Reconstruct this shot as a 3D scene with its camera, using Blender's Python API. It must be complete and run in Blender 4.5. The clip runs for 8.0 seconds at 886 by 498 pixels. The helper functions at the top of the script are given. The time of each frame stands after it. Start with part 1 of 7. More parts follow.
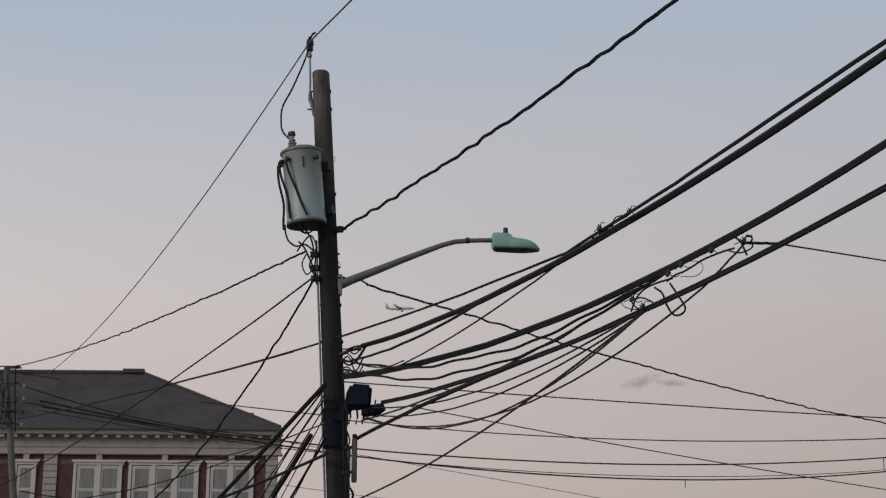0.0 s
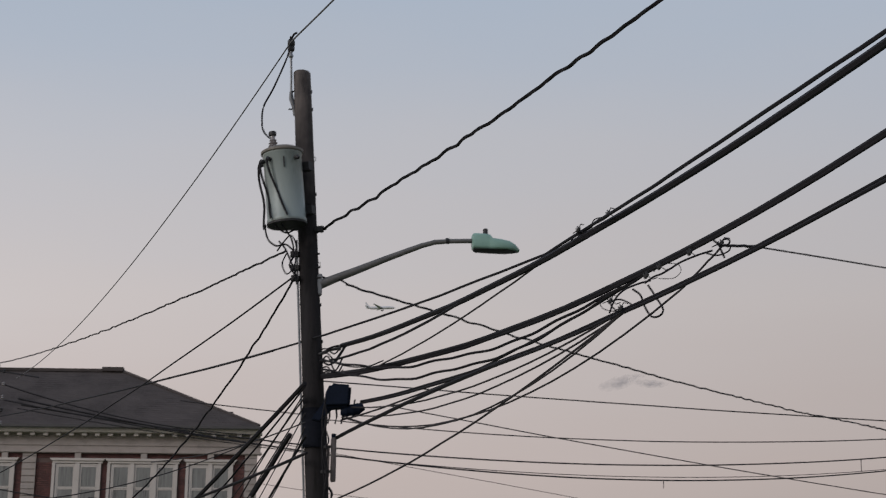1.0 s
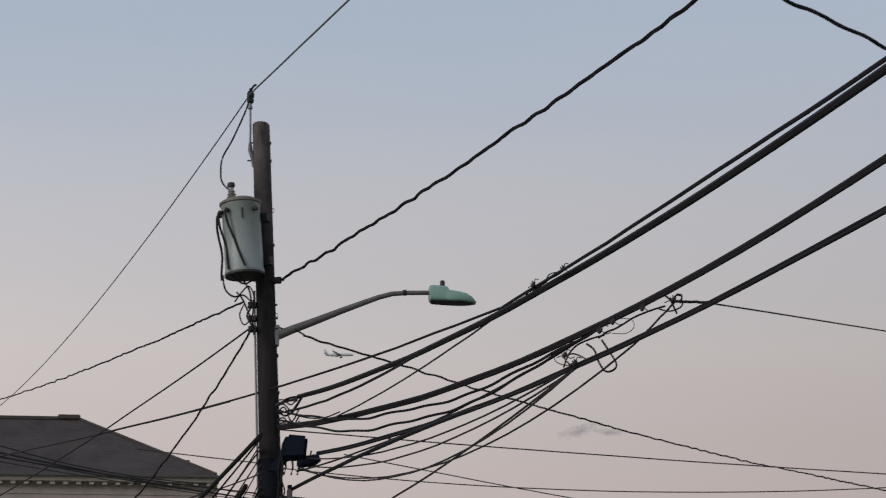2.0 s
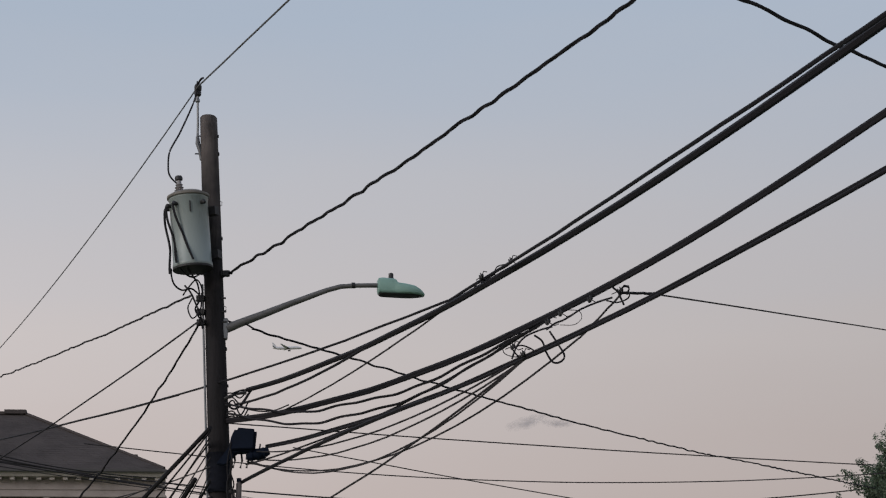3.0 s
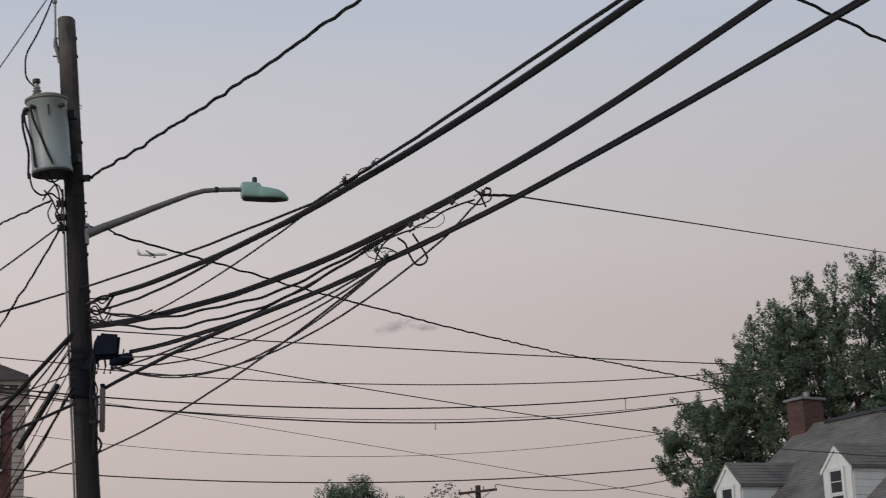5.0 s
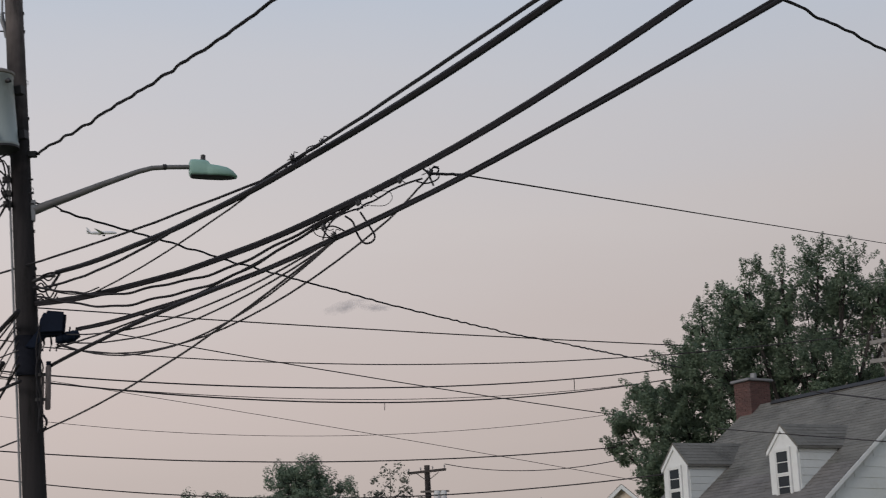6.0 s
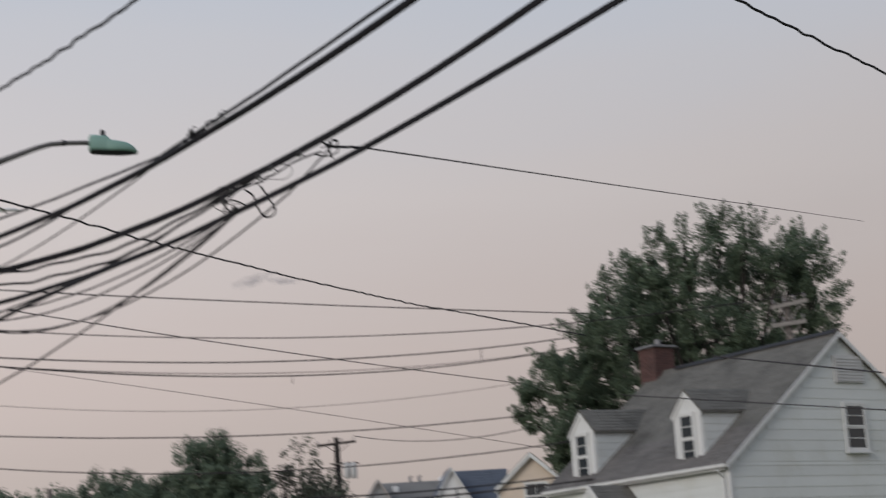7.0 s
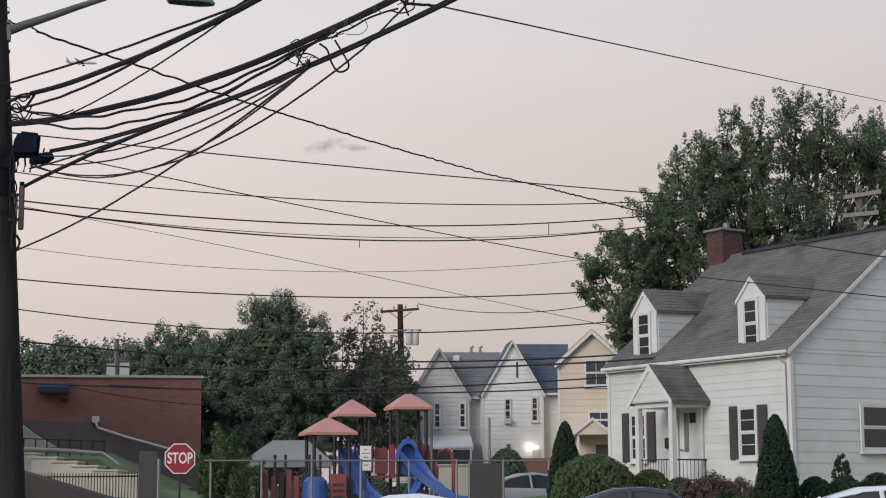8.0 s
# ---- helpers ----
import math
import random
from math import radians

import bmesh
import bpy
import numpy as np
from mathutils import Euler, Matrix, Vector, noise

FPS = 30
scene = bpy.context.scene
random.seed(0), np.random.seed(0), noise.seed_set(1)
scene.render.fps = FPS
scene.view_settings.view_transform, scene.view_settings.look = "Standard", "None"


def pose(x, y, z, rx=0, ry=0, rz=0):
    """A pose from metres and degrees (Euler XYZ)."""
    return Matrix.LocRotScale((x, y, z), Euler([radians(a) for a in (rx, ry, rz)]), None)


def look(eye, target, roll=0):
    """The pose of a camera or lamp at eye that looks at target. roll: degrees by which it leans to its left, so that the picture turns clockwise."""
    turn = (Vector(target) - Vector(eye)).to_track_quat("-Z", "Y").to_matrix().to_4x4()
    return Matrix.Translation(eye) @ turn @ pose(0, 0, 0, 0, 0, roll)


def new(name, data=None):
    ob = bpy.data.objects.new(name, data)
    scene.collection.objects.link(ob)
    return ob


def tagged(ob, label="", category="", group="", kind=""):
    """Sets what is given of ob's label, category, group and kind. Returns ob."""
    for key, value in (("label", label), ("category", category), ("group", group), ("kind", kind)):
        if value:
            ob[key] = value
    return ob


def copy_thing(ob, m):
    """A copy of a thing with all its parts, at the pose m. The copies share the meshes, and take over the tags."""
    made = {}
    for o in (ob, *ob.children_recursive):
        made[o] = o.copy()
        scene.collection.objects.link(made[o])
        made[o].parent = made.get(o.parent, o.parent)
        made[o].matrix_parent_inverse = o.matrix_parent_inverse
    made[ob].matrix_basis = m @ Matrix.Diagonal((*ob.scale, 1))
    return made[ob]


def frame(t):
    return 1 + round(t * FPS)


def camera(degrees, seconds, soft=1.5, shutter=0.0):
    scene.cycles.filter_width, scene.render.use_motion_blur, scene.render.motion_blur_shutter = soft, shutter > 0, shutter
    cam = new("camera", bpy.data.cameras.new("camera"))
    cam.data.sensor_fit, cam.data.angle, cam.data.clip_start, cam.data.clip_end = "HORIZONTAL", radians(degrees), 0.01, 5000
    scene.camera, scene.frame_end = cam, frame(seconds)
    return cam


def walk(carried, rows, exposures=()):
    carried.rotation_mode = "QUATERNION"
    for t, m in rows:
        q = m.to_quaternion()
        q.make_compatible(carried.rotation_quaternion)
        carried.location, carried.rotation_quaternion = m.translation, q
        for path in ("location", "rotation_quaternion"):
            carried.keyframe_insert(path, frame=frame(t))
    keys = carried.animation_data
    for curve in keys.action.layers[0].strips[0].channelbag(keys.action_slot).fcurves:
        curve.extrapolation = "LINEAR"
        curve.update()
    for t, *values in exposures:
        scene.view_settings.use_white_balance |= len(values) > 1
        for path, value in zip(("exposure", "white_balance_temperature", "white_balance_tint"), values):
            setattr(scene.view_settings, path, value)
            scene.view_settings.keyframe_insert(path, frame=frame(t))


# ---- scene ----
cam = camera(29.3, 8.0, soft=1.12, shutter=0.4)
# seconds, place in metres, turn in degrees
ROWS = [
    (0.0, -0.075, 0.263, 1.628, 106.095, -0.103, 6.119),
    (0.5, -0.084, 0.259, 1.614, 105.504, -0.654, 6.185),
    (1.0, -0.062, 0.207, 1.622, 106.086, -0.219, 5.400),
    (1.5, -0.045, 0.154, 1.642, 107.134, -0.051, 4.521),
    (2.0, -0.025, 0.077, 1.640, 107.687, -0.135, 3.991),
    (2.2, -0.029, 0.072, 1.645, 107.863, -0.084, 3.381),
    (3.5, -0.020, 0.012, 1.609, 106.688, 0.954, 1.991),
    (4.0, -0.013, 0.016, 1.601, 105.609, 1.338, 1.405),
    (4.5, 0.000, -0.000, 1.600, 104.532, 1.929, 0.500),
    (4.7, 0.001, 0.002, 1.600, 104.336, 2.058, -0.625),
    (5.8, 0.026, 0.005, 1.587, 103.56, 2.092, -3.072),
    (6.0, 0.032, 0.005, 1.585, 103.392, 2.120, -3.567),
    (6.5, 0.056, 0.002, 1.586, 103.008, 2.658, -4.773),
    (6.8, 0.067, -0.056, 1.571, 102.812, 3.502, -5.795),
    (6.9, 0.071, -0.075, 1.566, 102.603, 3.716, -6.146),
    (6.967, 0.074, -0.090, 1.562, 102.40, 3.70, -6.16),
    (7.0, 0.075, -0.094, 1.561, 102.290, 3.662, -6.437),
    (7.033, 0.076, -0.094, 1.556, 102.05, 3.62, -6.66),
    (7.1, 0.078, -0.092, 1.545, 101.460, 3.478, -6.542),
    (7.2, 0.081, -0.090, 1.529, 100.630, 2.594, -6.252),
    (7.3, 0.084, -0.088, 1.513, 99.746, 2.450, -5.822),
    (7.4, 0.088, -0.086, 1.497, 98.997, 2.140, -5.444),
    (7.5, 0.091, -0.084, 1.481, 98.453, 1.825, -5.065),
    (7.6, 0.092, -0.082, 1.479, 97.982, 1.714, -4.640),
    (7.7, 0.092, -0.082, 1.477, 97.639, 1.281, -4.616),
    (7.9, 0.092, -0.081, 1.476, 97.681, 0.641, -4.622),
    (7.967, 0.092, -0.081, 1.476, 98.063, 0.300, -4.633),
    (8.0, 0.092, -0.081, 1.476, 98.063, 0.297, -4.633),
]
walk(cam, [(t, pose(x, y, z, rx, ry, rz)) for t, x, y, z, rx, ry, rz in ROWS],
     [(0.0, -0.03), (2.0, -0.02), (3.5, 0.02), (4.5, 0.08), (6.0, 0.18), (6.5, 0.17), (7.0, 0.16), (7.2, 0.18), (7.5, 0.34), (8.0, 0.52)])

# ---- light: dusk, after the sun has gone behind haze ----
SUN_FROM = Vector((-0.66, -0.62, 0.42)).normalized()
world = bpy.data.worlds.new("dusk_sky")
scene.world = world
world.use_nodes = True
wn, wl = world.node_tree.nodes, world.node_tree.links
wn.clear()
w_out = wn.new("ShaderNodeOutputWorld")
w_bg = wn.new("ShaderNodeBackground")
w_mix = wn.new("ShaderNodeMix")
w_mix.data_type = "RGBA"
w_sky = wn.new("ShaderNodeTexSky")
w_sky.sky_type, w_sky.sun_disc = "NISHITA", False
w_sky.sun_elevation = math.asin(SUN_FROM.z) * 0.25
w_sky.sun_rotation = math.atan2(SUN_FROM.x, SUN_FROM.y)
w_dim = wn.new("ShaderNodeVectorMath")
w_dim.operation = "SCALE"
w_dim.inputs["Scale"].default_value = 0.1
w_co = wn.new("ShaderNodeTexCoord")
w_sep = wn.new("ShaderNodeSeparateXYZ")
w_ramp = wn.new("ShaderNodeValToRGB")
w_noise = wn.new("ShaderNodeTexNoise")
w_map = wn.new("ShaderNodeMapping")
w_map.inputs["Scale"].default_value = (1.0, 1.0, 5.0)
w_noise.inputs["Scale"].default_value, w_noise.inputs["Detail"].default_value = 2.2, 4.0
w_warp = wn.new("ShaderNodeMath")
w_warp.operation = "MULTIPLY_ADD"
w_warp.inputs[1].default_value = 0.09
wl.new(w_co.outputs["Generated"], w_map.inputs["Vector"])
wl.new(w_map.outputs["Vector"], w_noise.inputs["Vector"])
wl.new(w_co.outputs["Generated"], w_sep.inputs["Vector"])
wl.new(w_noise.outputs["Fac"], w_warp.inputs[0])
wl.new(w_sep.outputs["Z"], w_warp.inputs[2])
wl.new(w_warp.outputs["Value"], w_ramp.inputs["Fac"])
SKY = [(0.00, (0.36, 0.32, 0.315)), (0.12, (0.440, 0.377, 0.357)), (0.20, (0.508, 0.433, 0.413)), (0.29, (0.545, 0.50, 0.495)),
       (0.37, (0.495, 0.50, 0.54)), (0.47, (0.41, 0.475, 0.575)), (1.00, (0.31, 0.40, 0.56))]
ramp = w_ramp.color_ramp
while len(ramp.elements) < len(SKY):
    ramp.elements.new(0.5)
for el, (at, colour) in zip(ramp.elements, SKY):
    el.position, el.color = at, (*colour, 1)
w_mix.inputs["Factor"].default_value = 0.04
wl.new(w_sky.outputs["Color"], w_dim.inputs[0])
# brighter towards the sunset side, duller away from it
w_side, w_gain = wn.new("ShaderNodeMapRange"), wn.new("ShaderNodeVectorMath")
w_side.inputs["From Min"].default_value, w_side.inputs["From Max"].default_value = -0.40, 0.35
w_side.inputs["To Min"].default_value, w_side.inputs["To Max"].default_value = 1.19, 0.85
w_gain.operation = "SCALE"
w_high, w_lean = wn.new("ShaderNodeMapRange"), wn.new("ShaderNodeMath")
w_high.inputs["From Min"].default_value, w_high.inputs["From Max"].default_value = 0.22, 0.42
w_high.inputs["To Min"].default_value, w_high.inputs["To Max"].default_value = 1.0, 0.0
w_lean.operation = "MULTIPLY"
wl.new(w_sep.outputs["Z"], w_high.inputs["Value"])
wl.new(w_sep.outputs["X"], w_lean.inputs[0])
wl.new(w_high.outputs["Result"], w_lean.inputs[1])
wl.new(w_lean.outputs["Value"], w_side.inputs["Value"])
wl.new(w_ramp.outputs["Color"], w_gain.inputs[0])
wl.new(w_side.outputs["Result"], w_gain.inputs["Scale"])
wl.new(w_gain.outputs["Vector"], w_mix.inputs["A"])
wl.new(w_dim.outputs["Vector"], w_mix.inputs["B"])
wl.new(w_mix.outputs["Result"], w_bg.inputs["Color"])
w_bg.inputs["Strength"].default_value = 1.0
wl.new(w_bg.outputs["Background"], w_out.inputs["Surface"])

sun_data = bpy.data.lights.new("sun", "SUN")
sun_data.energy, sun_data.angle, sun_data.color = 1.35, radians(25), (1.0, 0.95, 0.9)
sun = new("sun", sun_data)
sun.matrix_world = look(SUN_FROM * 50, (0, 0, 0))


# ---- materials ----
def material(name, colour, rough=0.7, metal=0.0, scale=6.0, vary=0.25, bump=0.0, fine=60.0, dirt=None, stretch=(1, 1, 1), per_piece=0.0, per_leaf=0.0, gloss=0.5, thin=0.0):
    """A surface with blotches at one scale and grain at a finer one."""
    m = bpy.data.materials.new(name)
    m.use_nodes = True
    n, l = m.node_tree.nodes, m.node_tree.links
    b = n["Principled BSDF"]
    b.inputs["Metallic"].default_value = metal
    b.inputs["Specular IOR Level"].default_value = gloss
    co, mp = n.new("ShaderNodeTexCoord"), n.new("ShaderNodeMapping")
    mp.inputs["Scale"].default_value = stretch
    l.new(co.outputs["Object"], mp.inputs["Vector"])
    big, small = n.new("ShaderNodeTexNoise"), n.new("ShaderNodeTexNoise")
    for tex, s, d in ((big, scale, 5.0), (small, fine, 3.0)):
        tex.inputs["Scale"].default_value, tex.inputs["Detail"].default_value = s, d
        l.new(mp.outputs["Vector"], tex.inputs["Vector"])
    add = n.new("ShaderNodeMath")
    add.operation = "MULTIPLY_ADD"
    add.inputs[1].default_value = 0.4
    l.new(small.outputs["Fac"], add.inputs[0])
    l.new(big.outputs["Fac"], add.inputs[2])
    r = n.new("ShaderNodeValToRGB")
    dark = dirt or tuple(c * (1 - vary) for c in colour)
    light = tuple(min(1, c * (1 + vary * 0.6)) for c in colour)
    r.color_ramp.elements[0].position, r.color_ramp.elements[0].color = 0.45, (*dark, 1)
    r.color_ramp.elements[1].position, r.color_ramp.elements[1].color = 0.95, (*light, 1)
    mid = r.color_ramp.elements.new(0.66)
    mid.color = (*colour, 1)
    l.new(add.outputs["Value"], r.inputs["Fac"])
    last = r.outputs["Color"]
    if per_piece or per_leaf:
        src = n.new("ShaderNodeObjectInfo").outputs["Random"] if per_piece else n.new("ShaderNodeNewGeometry").outputs["Random Per Island"]
        amount = per_piece or per_leaf
        rng = n.new("ShaderNodeMapRange")
        rng.inputs["To Min"].default_value, rng.inputs["To Max"].default_value = 1 - amount, 1 + amount
        l.new(src, rng.inputs["Value"])
        hsv = n.new("ShaderNodeHueSaturation")
        l.new(rng.outputs["Result"], hsv.inputs["Value"])
        l.new(last, hsv.inputs["Color"])
        last = hsv.outputs["Color"]
    l.new(last, b.inputs["Base Color"])
    if thin:
        # light passes through leaves
        tr, mx = n.new("ShaderNodeBsdfTranslucent"), n.new("ShaderNodeMixShader")
        mx.inputs["Fac"].default_value = thin
        l.new(last, tr.inputs["Color"])
        l.new(b.outputs["BSDF"], mx.inputs[1])
        l.new(tr.outputs["BSDF"], mx.inputs[2])
        l.new(mx.outputs["Shader"], n["Material Output"].inputs["Surface"])
    rr = n.new("ShaderNodeMapRange")
    rr.inputs["To Min"].default_value, rr.inputs["To Max"].default_value = max(0.02, rough - 0.12), min(1, rough + 0.12)
    l.new(big.outputs["Fac"], rr.inputs["Value"])
    l.new(rr.outputs["Result"], b.inputs["Roughness"])
    if bump:
        bp = n.new("ShaderNodeBump")
        bp.inputs["Strength"].default_value, bp.inputs["Distance"].default_value = bump, 0.02
        l.new(add.outputs["Value"], bp.inputs["Height"])
        l.new(bp.outputs["Normal"], b.inputs["Normal"])
    return m


POLE_WOOD = material("pole_wood", (0.020, 0.0175, 0.0185), 0.9, scale=2.2, vary=0.6, bump=0.6, fine=40, stretch=(6, 6, 0.35), gloss=0.2)
# dark shaft whose colour turns paler and grey-brown towards the top
w_n, w_l = POLE_WOOD.node_tree.nodes, POLE_WOOD.node_tree.links
p_ramp = next(k for k in w_n if k.bl_idname == "ShaderNodeValToRGB")
p_co, p_xyz, p_nz, p_add, p_rng, p_mix = (w_n.new("ShaderNode" + k) for k in ("TexCoord", "SeparateXYZ", "TexNoise", "Math", "MapRange", "Mix"))
p_mix.data_type = "RGBA"
p_nz.inputs["Scale"].default_value = 3.0
p_add.operation = "MULTIPLY_ADD"
p_add.inputs[1].default_value = 2.6
p_rng.inputs["From Min"].default_value, p_rng.inputs["From Max"].default_value = 9.0, 11.0
w_l.new(p_co.outputs["Object"], p_xyz.inputs["Vector"])
w_l.new(p_co.outputs["Object"], p_nz.inputs["Vector"])
w_l.new(p_nz.outputs["Fac"], p_add.inputs[0])
w_l.new(p_xyz.outputs["Z"], p_add.inputs[2])
w_l.new(p_add.outputs["Value"], p_rng.inputs["Value"])
w_l.new(p_rng.outputs["Result"], p_mix.inputs["Factor"])
w_l.new(p_ramp.outputs["Color"], p_mix.inputs["A"])
p_gain = w_n.new("ShaderNodeVectorMath")
p_gain.operation = "MULTIPLY"
p_gain.inputs[1].default_value = (5.4, 5.2, 4.6)
w_l.new(p_ramp.outputs["Color"], p_gain.inputs[0])
w_l.new(p_gain.outputs["Vector"], p_mix.inputs["B"])
w_l.new(p_mix.outputs["Result"], w_n["Principled BSDF"].inputs["Base Color"])
POLE_GREY = material("pole_wood_grey", (0.115, 0.10, 0.092), 0.85, scale=3, vary=0.35, bump=0.5, fine=40, stretch=(6, 6, 0.5))
RUBBER = material("cable_rubber", (0.012, 0.0105, 0.013), 0.75, scale=3, vary=0.3, fine=30, gloss=0.25)
RUBBER_WORN = material("cable_worn", (0.035, 0.031, 0.033), 0.8, scale=2, vary=0.35, fine=20, gloss=0.2)
WIRE_METAL = material("wire_weathered", (0.10, 0.10, 0.105), 0.5, metal=0.4, scale=4, vary=0.3)
STEEL = material("galvanised_steel", (0.21, 0.212, 0.22), 0.55, metal=0.6, scale=9, vary=0.2, fine=80)
ARM_STEEL = material("weathered_arm_steel", (0.125, 0.118, 0.115), 0.65, metal=0.25, scale=6, vary=0.3, fine=50, stretch=(1, 4, 4))
IRON = material("dark_iron", (0.026, 0.024, 0.025), 0.6, metal=0.3, scale=9, vary=0.3)
TANK = material("transformer_paint", (0.235, 0.265, 0.255), 0.45, scale=3, vary=0.14, fine=25, dirt=(0.17, 0.185, 0.175), stretch=(2, 2, 0.5))
CERAMIC = material("porcelain", (0.22, 0.20, 0.20), 0.3, scale=8, vary=0.2)
LAMP_GREEN = material("lamp_green_paint", (0.20, 0.33, 0.285), 0.45, scale=5, vary=0.15, fine=40)
BLUE_BLACK = material("blue_black_shell", (0.010, 0.011, 0.017), 0.8, scale=5, vary=0.4, fine=30, gloss=0.1)
BLACK_BOX = material("black_plastic", (0.006, 0.010, 0.022), 0.7, scale=6, vary=0.3, fine=40, gloss=0.12)
GREY_BOX = material("grey_plastic", (0.16, 0.16, 0.17), 0.5, scale=6, vary=0.2)
SIDING = material("white_siding", (0.565, 0.58, 0.565), 0.6, scale=1.2, vary=0.08, bump=0.08, fine=14, dirt=(0.52, 0.53, 0.50), per_piece=0.04)
TRIM = material("white_trim", (0.59, 0.59, 0.58), 0.55, scale=3, vary=0.08, fine=30)
WINDOW_TRIM = material("window_trim", (0.45, 0.405, 0.38), 0.65, scale=3, vary=0.12, fine=30)
# apartment trim: base colour lowered to stand in for its shaded front
OLD_TRIM = material("shade_dulled_trim", (0.30, 0.258, 0.24), 0.7, scale=2.5, vary=0.2, fine=25, bump=0.1)
SHINGLE = material("asphalt_shingle", (0.124, 0.118, 0.107), 0.95, scale=0.9, vary=0.38, bump=0.5, fine=14, per_leaf=0.10, gloss=0.2)
SLATE = material("dark_slate", (0.064, 0.054, 0.052), 0.97, scale=0.8, vary=0.35, bump=0.4, fine=18, per_leaf=0.07, gloss=0.15)
BLUE_ROOF = material("blue_grey_roof", (0.075, 0.088, 0.115), 0.85, scale=1, vary=0.25, bump=0.4, fine=18)
RED_BRICK = material("red_brick", (0.088, 0.044, 0.039), 0.85, scale=2, vary=0.3, bump=0.3, fine=22, per_piece=0.18)
MORTAR = material("mortar", (0.10, 0.066, 0.06), 0.9, scale=5, vary=0.2, bump=0.3)
LOW_BRICK = material("low_hall_brick", (0.255, 0.120, 0.102), 0.85, scale=0.8, vary=0.16, bump=0.2, fine=12, per_leaf=0.07)
PALE_CONCRETE = material("pale_concrete", (0.46, 0.425, 0.37), 0.85, scale=1.5, vary=0.16, bump=0.3, fine=25)
SHUTTER = material("dark_shutter", (0.055, 0.05, 0.05), 0.6, scale=5, vary=0.2)
PORCH_DARK = material("dim_porch", (0.05, 0.05, 0.055), 0.9, scale=2, vary=0.3)
CREAM = material("cream_siding", (0.60, 0.495, 0.405), 0.7, scale=1.5, vary=0.1, fine=15)
FAR_WHITE = material("far_white_siding", (0.68, 0.675, 0.67), 0.7, scale=1.5, vary=0.08, fine=15)
FAR_GREY = material("far_grey_siding", (0.47, 0.465, 0.46), 0.7, scale=1.5, vary=0.1, fine=15)
BARK = material("bark", (0.075, 0.06, 0.05), 0.9, scale=4, vary=0.4, bump=0.7, fine=30, stretch=(4, 4, 0.7))
LEAF_A = material("maple_leaves", (0.160, 0.205, 0.142), 1.0, scale=0.5, vary=0.25, fine=5, per_leaf=0.08, gloss=0.0, thin=0.53)
LEAF_B = material("dark_leaves", (0.142, 0.182, 0.130), 1.0, scale=0.4, vary=0.2, fine=5, per_leaf=0.05, gloss=0.0, thin=0.28)
LEAF_C = material("grey_leaves", (0.14, 0.145, 0.118), 0.95, scale=0.4, vary=0.3, fine=5, per_leaf=0.22, gloss=0.15, thin=0.4)
LEAF_H = material("hedge_leaves", (0.115, 0.155, 0.072), 0.9, scale=1.5, vary=0.35, fine=12, per_leaf=0.10, gloss=0.15, thin=0.3)
LEAF_Y = material("arborvitae_leaves", (0.040, 0.064, 0.040), 0.9, scale=1.5, vary=0.35, fine=12, per_leaf=0.10, gloss=0.15, thin=0.3)
FLOWER = material("dark_red_leaves", (0.080, 0.054, 0.046), 0.8, scale=3, vary=0.3, fine=20, per_leaf=0.5)
BLOSSOM = material("pink_blossom", (0.62, 0.40, 0.42), 0.8, scale=20, vary=0.3, fine=60, per_leaf=0.25)
GRASS = material("grass", (0.122, 0.146, 0.066), 0.95, scale=0.4, vary=0.4, bump=0.5, fine=9)
ASPHALT = material("asphalt", (0.05, 0.05, 0.052), 0.9, scale=0.6, vary=0.3, bump=0.4, fine=40)
CONCRETE = material("concrete", (0.38, 0.37, 0.35), 0.85, scale=1.5, vary=0.2, bump=0.3, fine=25)
RED_PLASTIC = material("red_plastic", (0.24, 0.05, 0.055), 0.5, scale=3, vary=0.2)
PINK_ROOF = material("faded_red_roof", (0.50, 0.235, 0.20), 0.6, scale=2.5, vary=0.15, fine=15)
BLUE_PLASTIC = material("blue_plastic", (0.04, 0.095, 0.34), 0.4, scale=3, vary=0.2)
PLAY_POST = material("brown_post", (0.024, 0.019, 0.021), 0.55, scale=4, vary=0.2)
STOP_RED = material("stop_red", (0.30, 0.018, 0.035), 0.5, scale=5, vary=0.12)
SIGN_WHITE = material("sign_white", (0.75, 0.75, 0.75), 0.5, scale=5, vary=0.06)
CAR_WHITE = material("white_car_paint", (0.66, 0.67, 0.69), 0.25, scale=2, vary=0.05)
CAR_SILVER = material("silver_car_paint", (0.34, 0.35, 0.36), 0.3, metal=0.3, scale=2, vary=0.06)
CAR_DARK = material("dark_car_paint", (0.055, 0.062, 0.068), 0.2, metal=0.4, scale=2, vary=0.08)
TYRE = material("tyre_rubber", (0.02, 0.02, 0.02), 0.8, scale=8, vary=0.2)
CANVAS = material("grey_canvas", (0.22, 0.222, 0.222), 0.85, scale=1.5, vary=0.2, fine=15)
FAR_SHINGLE = material("far_shingle", (0.19, 0.185, 0.18), 0.95, scale=1, vary=0.25, bump=0.3, fine=14, gloss=0.2)
DARK_BROWN = material("dark_brown_grey", (0.125, 0.102, 0.100), 0.8, scale=1.5, vary=0.25, fine=12)
NAVY = material("navy_canvas", (0.035, 0.042, 0.085), 0.85, scale=3, vary=0.2)
LID_BROWN = material("weathered_lid", (0.15, 0.132, 0.115), 0.6, scale=6, vary=0.3, fine=40, dirt=(0.09, 0.075, 0.06))
PLANE_GREY = material("airliner_grey", (0.50, 0.50, 0.52), 0.4, scale=0.2, vary=0.1)

